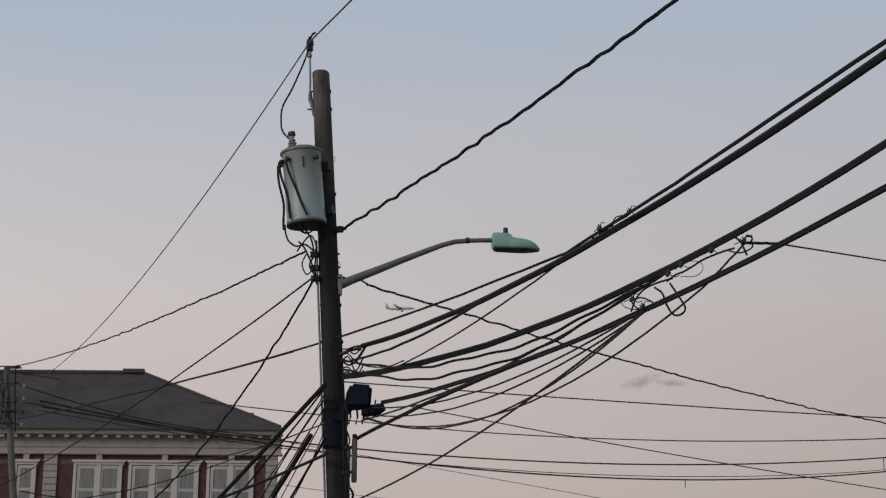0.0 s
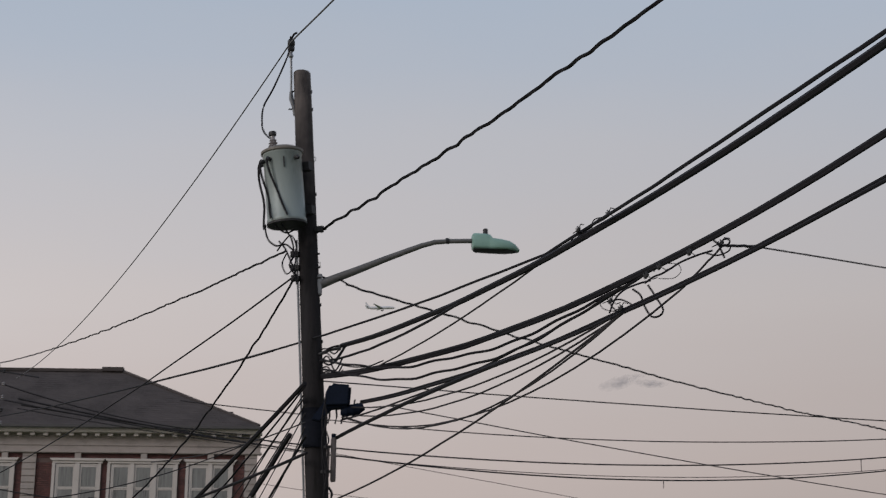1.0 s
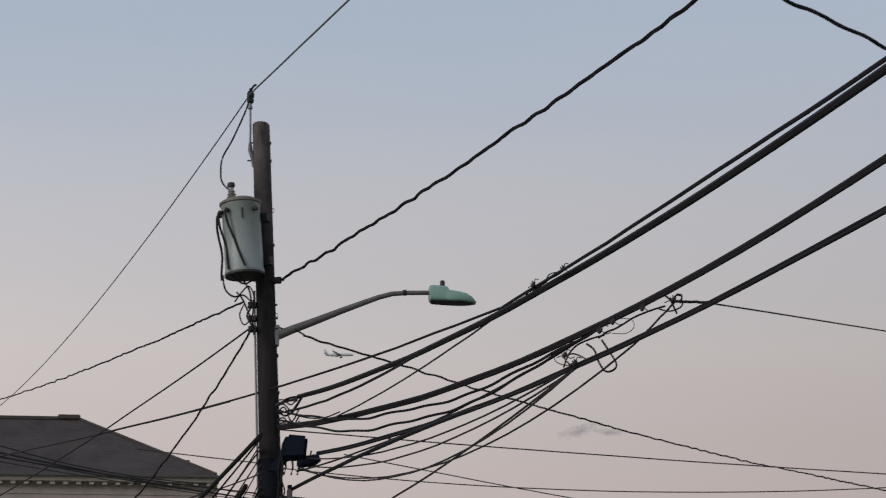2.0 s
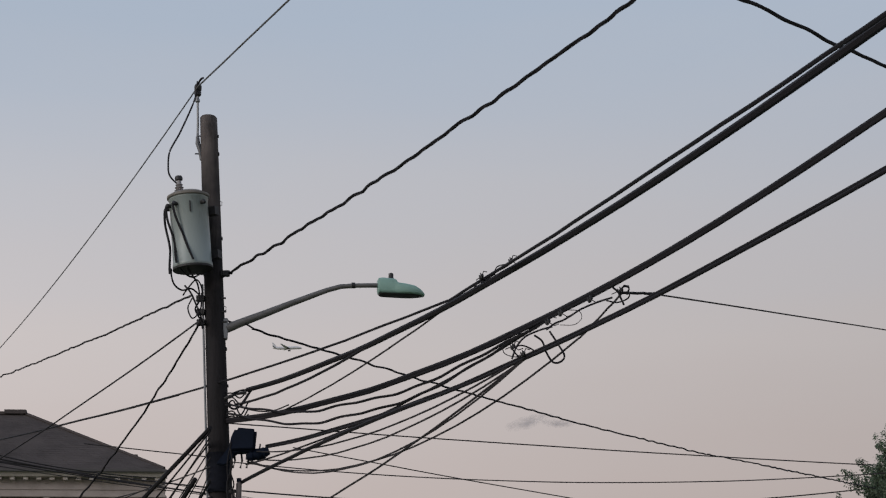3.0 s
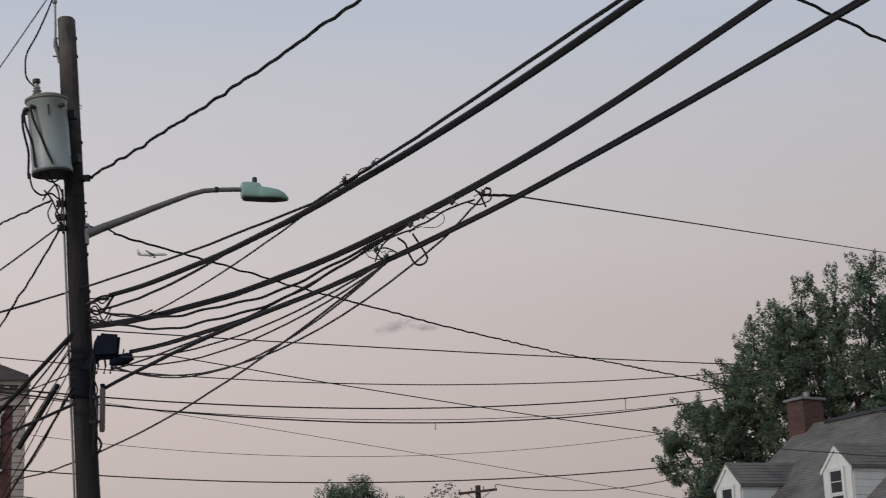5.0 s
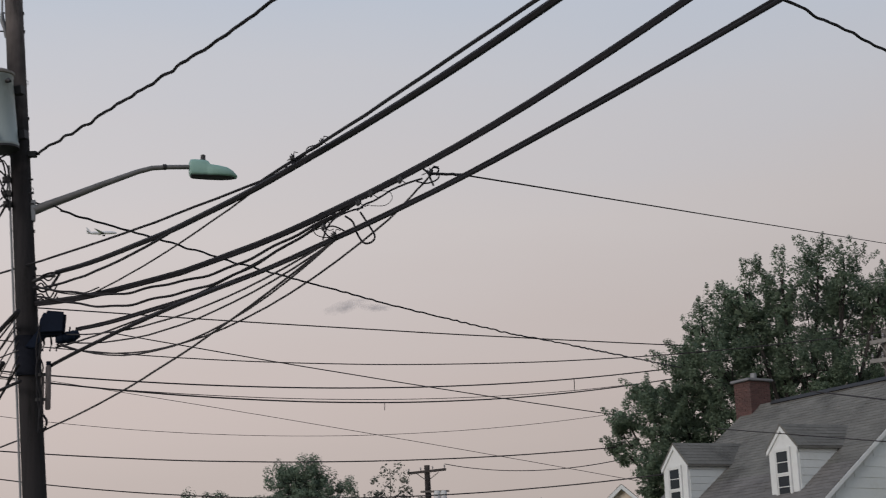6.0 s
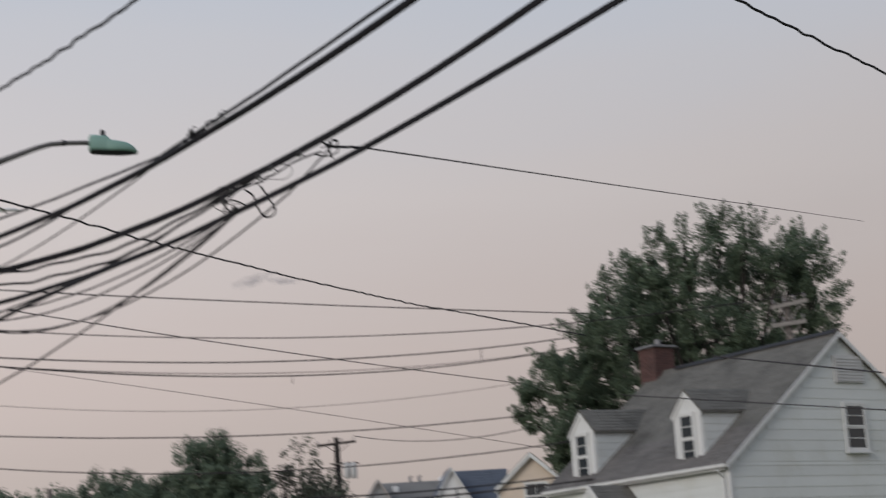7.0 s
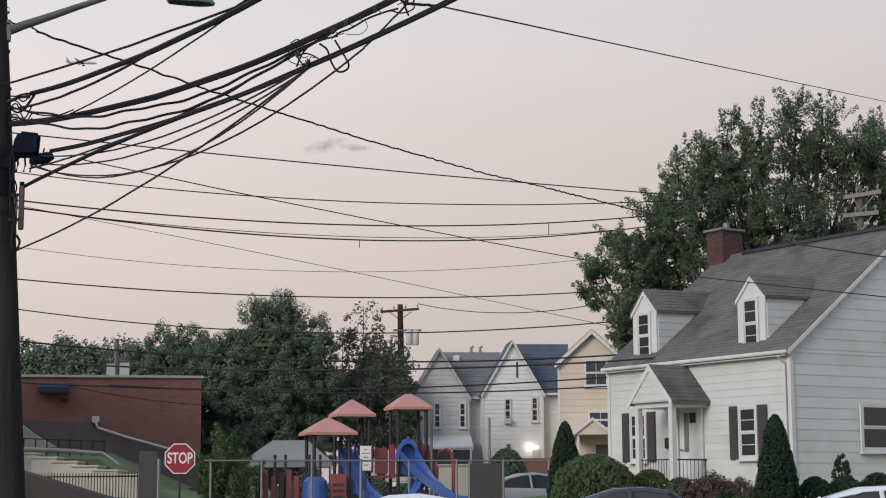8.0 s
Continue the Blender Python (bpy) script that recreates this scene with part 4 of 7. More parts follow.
def shingle_slope(a, b, c, d, rows, cols, seed, thick=0.010, owner=None, singles=0):
    """Courses of shingles on the slope a-b (eave) to d-c (ridge): the first ones parts of owner, the rest one body."""
    rnd = random.Random(seed)
    a, b, c, d = map(Vector, (a, b, c, d))
    nrm = (b - a).cross(d - a).normalized()
    g = Geo()
    for i in range(rows):
        u0, u1 = i / rows, min(1, (i + 1.12) / rows)
        shift = rnd.random()
        l0, r0, l1, r1 = a.lerp(d, u0), b.lerp(c, u0), a.lerp(d, u1), b.lerp(c, u1)
        k = -shift
        while k < cols:
            s0, s1 = max(0, k / cols), min(1, (k + 0.985) / cols)
            if s1 > s0:
                t = thick * rnd.uniform(0.7, 1.5)
                q = [l0.lerp(r0, s0), l0.lerp(r0, s1), l1.lerp(r1, s1), l1.lerp(r1, s0)]
                body = Geo() if singles > 0 else g
                body.add([q[0] + nrm * t, q[1] + nrm * t, q[2] + nrm * 0.003, q[3] + nrm * 0.003, q[0], q[1]], [(0, 1, 2, 3), (4, 5, 1, 0), (5, 2, 1), (4, 0, 3)])
                if singles > 0:
                    part("shingle", body, SHINGLE_PIECE, owner)
                    singles -= 1
            k += 1
    return g


# ---- white cape house ----
HX, HY, HE, HR, HG = 7.87, 8.9, 5.09, 8.52, 0.95
hs = thing("cape_house", (8.8, 49.16, HG), -62.85, "white clapboard cape house with grey roof and two dormers", "house")
HE -= HG
HR -= HG
H0 = 0.34
w = Geo().box((H0, 0, -0.6), (HX, HY, HE - 0.1))
w.prism([(H0, 0, HE - 0.1), (H0, HY, HE - 0.1), (H0, HY / 2, HR - 0.12)], (HX - H0, 0, 0))
part("wall", w, SIDING, hs)
siding(hs, (H0, 0), (HX, 0), 0.3, HE - 0.08, (0, -1), 0.20)
siding(hs, (HX, 0), (HX, HY), 0.3, HE - 0.1, (1, 0), 0.28)
siding(hs, (HX, 0), (HX, HY), HE - 0.1, HR - 0.15, (1, 0), 0.28, top=lambda z: (max(0, 0.5 * (z - HE + 0.1) / (HR - HE)), 1 - max(0, 0.5 * (z - HE + 0.1) / (HR - HE))))
slope = (HR - HE) / (HY / 2)
OV, OX = 0.18, 0.12
OL = H0 - OX
for s in (0, 1):
    ya, yb = (-OV, HY / 2) if s == 0 else (HY + OV, HY / 2)
    za, zb = HE - OV * slope, HR
    deck = Geo().prism([(OL, ya, za - 0.12), (OL, yb, zb - 0.12), (OL, yb, zb), (OL, ya, za)], (HX + OX - OL, 0, 0))
    roof = part("roof", deck, SHINGLE, hs)
    q = [(OL, ya, za), (HX + OX, ya, za), (HX + OX, yb, zb), (OL, yb, zb)]
    if s:
        q = [q[1], q[0], q[3], q[2]]
    tagged(part("shingles", shingle_slope(*q, 38, 26, 11 + s, owner=roof, singles=300 if s == 0 else 0), SHINGLE, roof), kind="stuff")
part("ridge_cap", Geo().prism([(OL, HY / 2 - 0.14, HR - 0.09), (OL, HY / 2, HR + 0.04), (OL, HY / 2 + 0.14, HR - 0.09)], (HX + OX - OL, 0, 0)), SHINGLE, hs)
part("ridge_vent", Geo().prism([(1.35, HY / 2 - 0.15, HR - 0.04), (1.35, HY / 2 - 0.05, HR + 0.075), (1.35, HY / 2 + 0.05, HR + 0.075), (1.35, HY / 2 + 0.15, HR - 0.04)], (HX + OX - 1.40, 0, 0)), IRON, hs, "black ridge vent")
part("gutter", Geo().box((OL, -OV - 0.08, HE - OV * slope - 0.11), (HX + OX, -OV - 0.002, HE - OV * slope - 0.015)), TRIM, hs, bevel=0.02)
part("soffit", Geo().box((H0, -OV, HE - OV * slope - 0.16), (HX, -0.03, HE - OV * slope - 0.125)), TRIM, hs)
for xx in (H0, HX):
    part("corner_board", Geo().box((xx - 0.07, -0.045, -0.4), (xx + 0.045, 0.07, HE - 0.22)), TRIM, hs)
for ya, yb in ((-OV, HY / 2), (HY + OV, HY / 2)):
    za = HE - OV * slope
    part("rake_board", Geo().prism([(HX + OX + 0.003, ya, za - 0.14), (HX + OX + 0.003, yb, HR - 0.14), (HX + OX + 0.003, yb, HR - 0.012), (HX + OX + 0.003, ya, za - 0.012)], (0.025, 0, 0)), TRIM, hs)
part("downpipe", Geo().tube([(HX - 0.13, -0.3, HE - 0.3), (HX - 0.13, -0.09, HE - 0.5), (HX - 0.13, -0.08, 0.0)], 0.035, 8), TRIM, hs, smooth=True)
for x0, x1 in ((1.38, 2.02), (5.98, 6.58)):
    window(hs, x0, x1, 2.26 - HG, 3.54 - HG, -0.03, -1, (1, 2))
    for sx in (x0 - 0.42, x1 + 0.09):
        sh = part("shutter", Geo().box((sx, -0.07, 2.2 - HG), (sx + 0.33, -0.03, 3.6 - HG)), SHUTTER, hs)
        for i in range(14):
            part("slat", Geo().box((sx + 0.04, -0.085, 2.26 - HG + i * 0.093), (sx + 0.29, -0.072, 2.31 - HG + i * 0.093)), SHUTTER, sh)
window(hs, 2.42, 3.45, 2.45 - HG, 3.58 - HG, HX + 0.03, 1, (1, 1), 0.08, axis="y")
window(hs, 4.40, 5.14, 5.30 - HG, 6.52 - HG, HX + 0.03, 1, (1, 2), 0.06, axis="y")
lv = part("gable_vent", Geo().box((HX + 0.02, 4.18, 7.12 - HG), (HX + 0.07, 5.3, 7.86 - HG)), FAR_GREY, hs)
for i in range(8):
    part("slat", Geo().box((HX + 0.07, 4.22, 7.16 - HG + i * 0.085), (HX + 0.09, 5.26, 7.21 - HG + i * 0.085)), FAR_GREY, lv)
# front door
dr = part("door", Geo().box((3.52, -0.07, 1.62 - HG), (4.40, -0.03, 3.66 - HG)), TRIM, hs, bevel=0.006)
part("door_glass", Geo().box((3.74, -0.09, 2.45 - HG), (3.92, -0.071, 3.5 - HG)), PANE_CURTAIN, dr)
part("door_light", Geo().box((3.98, -0.09, 3.22 - HG), (4.22, -0.071, 3.5 - HG)), GLASS, dr, "small dark pane")
part("door_handle", Geo().tube([(3.62, -0.08, 2.5 - HG), (3.62, -0.13, 2.5 - HG), (3.70, -0.13, 2.5 - HG)], 0.018, 8), IRON, dr)
for xx in (3.42, 4.44):
    part("door_trim", Geo().box((xx - 0.05, -0.09, 1.6 - HG), (xx + 0.05, -0.031, 3.74 - HG)), TRIM, hs)
part("mailbox", Geo().box((2.95, -0.15, 2.55 - HG), (3.15, -0.03, 2.85 - HG)), IRON, hs, "black mailbox on the wall", bevel=0.02)
# portico
PZ, PP, PC, PH = 3.78 - HG, 4.70 - HG, 4.15, 0.86  # eave, peak, middle, half width
part("porch_floor", Geo().box((3.05, -1.75, 1.2 - HG), (5.05, -0.03, 1.58 - HG)), CONCRETE, hs, bevel=0.02)
pg = Geo().prism([(PC - PH, -1.60, PZ - 0.02), (PC + PH, -1.60, PZ - 0.02), (PC, -1.60, PP - 0.02)], (0, 0.18, 0))
ped = part("pediment", pg, TRIM, hs)
for i in range(4):
    u = i / 4.3
    part("board", Geo().box((PC - (PH - 0.12) * (1 - 1.05 * u), -1.618, PZ + 0.01 + i * 0.19), (PC + (PH - 0.12) * (1 - 1.05 * u), -1.6, PZ + 0.195 + i * 0.19)), SIDING, ped)
for sgn in (-1, 1):
    xe = PC + sgn * (PH + 0.08)
    xo = Geo().prism([(PC, -1.62, PP), (xe, -1.62, PZ - 0.08), (xe, -1.62, PZ - 0.0), (PC, -1.62, PP + 0.09)], (0, 1.60, 0))
    pr = part("porch_roof", xo, SHINGLE, hs)
    q = [(xe, -1.62, PZ), (xe, -0.02, PZ), (PC, -0.02, PP + 0.09), (PC, -1.62, PP + 0.09)]
    if sgn < 0:
        q = [q[1], q[0], q[3], q[2]]
    tagged(part("shingles", shingle_slope(*q, 10, 6, 31 + sgn), SHINGLE, pr), kind="stuff")
    part("porch_rake", Geo().prism([(PC, -1.645, PP - 0.10), (xe, -1.645, PZ - 0.17), (xe, -1.645, PZ - 0.0), (PC, -1.645, PP + 0.08)], (0, 0.024, 0)), TRIM, hs)
part("porch_beam", Geo().box((3.32, -1.49, PZ - 0.16), (4.96, -0.03, PZ - 0.005)), TRIM, hs)
for xx in (3.40, 4.83):
    part("porch_post", Geo().box((xx - 0.075, -1.48, 1.58 - HG), (xx + 0.075, -1.33, PZ - 0.16)).box((xx - 0.10, -1.50, 1.58 - HG), (xx + 0.10, -1.31, 1.72 - HG)), TRIM, hs)
rail = part("railing", Geo().box((3.35, -1.42, 2.21 - HG), (4.73, -1.39, 2.24 - HG)), IRON, hs, "thin dark iron railing")
part("lower_rail", Geo().box((3.35, -1.43, 1.66 - HG), (4.73, -1.38, 1.70 - HG)), IRON, rail)
for i in range(12):
    part("baluster", Geo().tube([(3.42 + i * 0.113, -1.405, 1.68 - HG), (3.42 + i * 0.113, -1.405, 2.22 - HG)], 0.009, 6), IRON, rail)
rail2 = part("railing", Geo().box((4.83, -1.33, 2.20 - HG), (4.88, -0.06, 2.24 - HG)), IRON, hs, "thin dark iron railing")
part("lower_rail", Geo().box((4.83, -1.33, 1.66 - HG), (4.88, -0.06, 1.70 - HG)), IRON, rail2)
for i in range(9):
    part("baluster", Geo().tube([(4.855, -1.22 + i * 0.13, 1.68 - HG), (4.855, -1.22 + i * 0.13, 2.22 - HG)], 0.009, 6), IRON, rail2)

# the portico stands close to the wall, west of the door's middle
for ob in hs.children:
    if ob.name.split(".")[0] in ("porch_floor", "pediment", "porch_roof", "porch_rake", "porch_beam", "porch_post", "railing"):
        ob.location += Vector((-0.31, 0.27, 0))


def dormer(xc, wd, zb, ze, zp, yf, yb):
    """A small gabled dormer: cheeks, face, roof, one window."""
    x0, x1 = xc - wd / 2, xc + wd / 2
    b = Geo().prism([(x0, yf, zb), (x1, yf, zb), (x1, yf, ze), (xc, yf, zp - 0.07), (x0, yf, ze)], (0, yb - yf, 0.02 * (yb - yf)))
    dm = part("dormer", b, TRIM, hs)
    for side in (x0, x1):
        o = -1 if side == x0 else 1
        z = zb + 0.15
        while z < ze - 0.2:
            part("board", Geo().box((side, yf + 0.07, z), (side + o * 0.02, yb, min(z + 0.19, ze - 0.15))), SIDING, dm)
            z += 0.2
    for o in (-1, 1):
        xe = xc + o * (wd / 2 + 0.10)
        rf = part("dormer_roof", Geo().prism([(xc, yf - 0.035, zp - 0.06), (xe, yf - 0.035, ze - 0.15), (xe, yf - 0.035, ze - 0.09), (xc, yf - 0.035, zp)], (0, yb - yf + 0.235, 0.02 * (yb - yf + 0.235))), SHINGLE, dm)
        up = 0.02 * (yb - yf + 0.235)
        q = [(xe, yf - 0.035, ze - 0.09), (xe, yb + 0.2, ze - 0.09 + up), (xc, yb + 0.2, zp + up), (xc, yf - 0.035, zp)]
        if o < 0:
            q = [q[1], q[0], q[3], q[2]]
        tagged(part("shingles", shingle_slope(*q, 7, 8, int(xc * 10) + o), SHINGLE, rf), kind="stuff")
    for o in (-1, 1):
        xe = xc + o * (wd / 2 + 0.06)
        part("dormer_trim", Geo().prism([(xc, yf - 0.038, zp - 0.19), (xe, yf - 0.038, ze - 0.24), (xe, yf - 0.038, ze - 0.13), (xc, yf - 0.038, zp - 0.07)], (0, 0.026, 0)), TRIM, dm)
    window(hs, xc - 0.25, xc + 0.25, zb + 0.17, ze - 0.14, yf - 0.004, -1, (1, 2), 0.06)


dormer(1.70, 1.06, 5.00 - HG, 6.57 - HG, 7.15 - HG, 0.25, 3.1)
dormer(6.20, 1.06, 4.96 - HG, 6.55 - HG, 7.10 - HG, 0.25, 3.1)
ch = part("chimney", Geo().box((0.05, 4.1, 7.6 - HG), (0.75, 4.9, 9.28 - HG)), MORTAR, hs)
rowz, i = 8.0 - HG, 0
while rowz < 9.24 - HG:
    off = 0.0 if i % 2 else 0.11
    for k in range(-1, 4):
        a, b = max(0.05, 0.05 + off + k * 0.225), min(0.75, 0.05 + off + k * 0.225 + 0.21)
        if b - a > 0.03:
            part("brick", Geo().box((a, 4.085, rowz), (b, 4.102, rowz + 0.062)), RED_BRICK, ch)
        a, b = max(4.1, 4.1 + off + k * 0.225), min(4.9, 4.1 + off + k * 0.225 + 0.21)
        if b - a > 0.03:
            part("brick", Geo().box((0.748, a, rowz), (0.765, b, rowz + 0.062)), RED_BRICK, ch)
    rowz += 0.075
    i += 1
part("chimney_cap", Geo().box((-0.03, 4.0, 9.28 - HG), (0.83, 5.0, 9.36 - HG)), GREY_BOX, ch, bevel=0.015)
part("flue", Geo().tube([(0.5, 4.5, 9.38 - HG), (0.5, 4.5, 9.56 - HG)], 0.1, 12), STEEL, ch)

# ---- brick apartment house with a hipped slate roof ----
bh = thing("apartment_house", (-11.55, 56.1, -0.05), 8.0, "old red brick apartment house with white trim and dark hipped roof", "house")
BW, BD, BZ = 19.0, 6.2, 11.70
part("wall", Geo().box((-BW, 0, 0), (-0.62, BD, 10.8)), MORTAR, bh)
# bricks of the top storey as real courses
def brick_field(parent, x0, x1, z0, z1, y):
    z, k = z0, 0
    g = Geo()
    while z < z1 - 0.03:
        x = x0 - (0.11 if k % 2 else 0.0)
        while x < x1:
            a, b = max(x0, x), min(x1, x + 0.208)
            if b - a > 0.02:
                g.add([(a, y, z), (b, y, z), (b, y, z + 0.06), (a, y, z + 0.06), (a, y + 0.02, z), (b, y + 0.02, z), (b, y + 0.02, z + 0.06), (a, y + 0.02, z + 0.06)], [(0, 1, 2, 3), (1, 0, 4, 5), (2, 1, 5, 6), (3, 2, 6, 7), (0, 3, 7, 4)])
            x += 0.22
        z += 0.072
        k += 1
    return tagged(part("brickwork", g, BRICK_JOINED, parent), kind="stuff")


BRICK_JOINED = material("red_brick_courses", (0.085, 0.034, 0.031), 0.85, scale=2, vary=0.3, bump=0.3, fine=22, per_leaf=0.22)
GROUPS = [(-11.6, -10.1, 2), (-8.81, -8.17, 1), (-6.83, -5.31, 2), (-5.0, -2.76, 3), (-2.39, -0.92, 2)]
edges = [-13.0] + [e for a, b, n in GROUPS for e in (a - 0.06, b + 0.06)] + [-0.52]
for a, b in zip(edges[0::2], edges[1::2]):
    brick_field(bh, a, b, 8.6, 10.45, -0.02)
brick_field(bh, -13.0, -0.52, 10.62, 10.76, -0.02)
brick_field(bh, -13.0, -0.52, 6.6, 8.6, -0.02)
for a, b, n in GROUPS:
    wdt = (b - a) / n
    grp = part("window_hood", Geo().box((a - 0.07, -0.10, 10.44), (b + 0.07, -0.02, 10.52)).prism([(a - 0.10, -0.14, 10.52), (b + 0.10, -0.14, 10.52), (b + 0.16, -0.14, 10.60), (a - 0.16, -0.14, 10.60)], (0, 0.12, 0)), WINDOW_TRIM, bh)
    part("window_sill", Geo().box((a - 0.12, -0.16, 8.62), (b + 0.12, -0.02, 8.72)), WINDOW_TRIM, bh)
    for i in range(n):
        w0, w1 = a + i * wdt + 0.10, a + (i + 1) * wdt - 0.10
        window(bh, w0, w1, 8.86, 10.36, -0.012, -1, (1, 1), 0.06, WINDOW_TRIM, PANE_CURTAIN, sill=False)
    for i in range(n + 1):
        xx = a + i * wdt
        part("mullion", Geo().box((xx - (0.07 if 0 < i < n else 0.08), -0.09, 8.72), (xx + (0.07 if 0 < i < n else 0.02 if i == n else 0.02), -0.015, 10.44)), WINDOW_TRIM, grp)
    part("key_block", Geo().box(((a + b) / 2 - 0.10, -0.13, 10.60), ((a + b) / 2 + 0.10, -0.02, 10.80)), OLD_TRIM, bh)
for a, b in ((-0.5, -0.12), (-7.9, -7.46)):
    q = part("quoin_pilaster", Geo().box((a, -0.05, 6.0), (b, 0.2, 10.8)), OLD_TRIM, bh)
    z = 6.05
    while z < 10.7:
        part("block", Geo().box((a - 0.01, -0.08, z), (b + 0.01, -0.051, z + 0.19)), OLD_TRIM, q, bevel=0.008)
        z += 0.22
part("frieze", Geo().box((-BW, -0.10, 10.80), (-0.02, 0.2, 11.43)), OLD_TRIM, bh)
part("frieze_moulding", Geo().box((-BW, -0.16, 10.78), (0.04, 0.1, 10.86)).box((-BW, -0.13, 11.02), (0.02, 0.1, 11.06)), OLD_TRIM, bh, bevel=0.015)
for i in range(42):
    part("dentil", Geo().box((-0.35 - 0.43 * i, -0.34, 11.33), (-0.20 - 0.43 * i, -0.10, 11.43)), WINDOW_TRIM, bh)
part("cornice", Geo().prism([(-BW, -0.02, 11.43), (-BW, -0.42, 11.43), (-BW, -0.46, 11.50), (-BW, -0.46, 11.56), (-BW, -0.52, 11.63), (-BW, -0.02, 11.63)], (BW + 0.04, 0, 0)), WINDOW_TRIM, bh)
part("gutter", Geo().box((-BW, -0.60, 11.555), (0.06, -0.525, 11.655)), SHUTTER, bh, "dark metal gutter", bevel=0.015)
E0, E1 = (-BW, -0.52, 11.64), (0.04, -0.52, 11.64)
R0, R1 = (-BW, 2.9, 14.19), (-5.20, 2.9, 14.19)
B0, B1 = (-BW, BD + 0.4, 11.64), (-0.62, BD + 0.4, 11.64)
rf = part("roof", Geo().add([E0, E1, R1, R0, B0, B1], [(0, 1, 2, 3), (5, 4, 3, 2), (1, 5, 2), (0, 4, 5, 1), (0, 3, 4)]), SLATE, bh)
tagged(part("slate_cover", shingle_slope(E0, E1, R1, R0, 26, 60, 5, 0.005), SLATE, rf), kind="stuff")
part("ridge_cap", Geo().box((-BW, 2.8, 14.16), (-5.2, 3.0, 14.27)).box((-5.9, 2.75, 14.19), (-5.15, 3.05, 14.33)), SLATE, bh)
part("hip_cap", Geo().tube([(-5.2, 2.9, 14.21), (-0.05, -0.4, 11.71)], 0.07, 6), SLATE, bh)
part("roof_vent", Geo().box((-1.3, 0.9, 12.2), (-1.05, 1.1, 12.42)), SLATE, bh)


# ---- trees ----
def leaf_cloud(seed, clumps, leaves, size, lift=0.35):
    """Leaves scattered in clumps: (x, y, z, rx, rz) each; small folded blades, one body."""
    rng = np.random.default_rng(seed)
    vs, fs = [], []
    for cx, cy, cz, rx, rz in clumps:
        n = max(6, int(leaves))
        d = rng.normal(size=(n, 3))
        d /= np.linalg.norm(d, axis=1)[:, None]
        d *= rng.uniform(0.25, 1.0, (n, 1)) ** 0.5
        c = np.array([cx, cy, cz]) + d * [rx, rx, rz]
        # blades face outwards and up, so that a clump shades as one soft mass
        out = d * 1.1 + rng.normal(size=(n, 3)) * 0.26 + [0, 0, lift]
        a = np.cross(out, rng.normal(size=(n, 3)))
        a /= np.linalg.norm(a, axis=1)[:, None]
        b = np.cross(out, a)
        b /= np.linalg.norm(b, axis=1)[:, None]
        s = size * rng.uniform(0.6, 1.25, (n, 1))
        nrm = np.cross(a, b)
        q = np.stack([c - a * s, c + b * s * 0.55 + nrm * s * 0.2, c + a * s, c - b * s * 0.55 + nrm * s * 0.2], 1)
        vs.append(q.reshape(-1, 3))
    v = np.concatenate(vs)
    n = len(v) // 4
    f = np.arange(4 * n).reshape(n, 4)
    return v, np.concatenate([f[:, [0, 1, 2]], f[:, [0, 2, 3]]])


def leaf_part(name, vf, mat, parent):
    v, f = vf
    me = bpy.data.meshes.new(name)
    me.vertices.add(len(v))
    me.vertices.foreach_set("co", v.astype(np.float32).ravel())
    me.loops.add(f.size)
    me.loops.foreach_set("vertex_index", f.astype(np.int32).ravel())
    me.polygons.add(len(f))
    me.polygons.foreach_set("loop_start", np.arange(0, f.size, 3, dtype=np.int32))
    me.update(calc_edges=True)
    me.materials.append(mat)
    ob = new(name, me)
    ob.parent = parent
    return ob


LIMB = material("dark_limb_bark", (0.032, 0.027, 0.024), 0.95, scale=4, vary=0.4, bump=0.5, fine=30, stretch=(4, 4, 0.7))


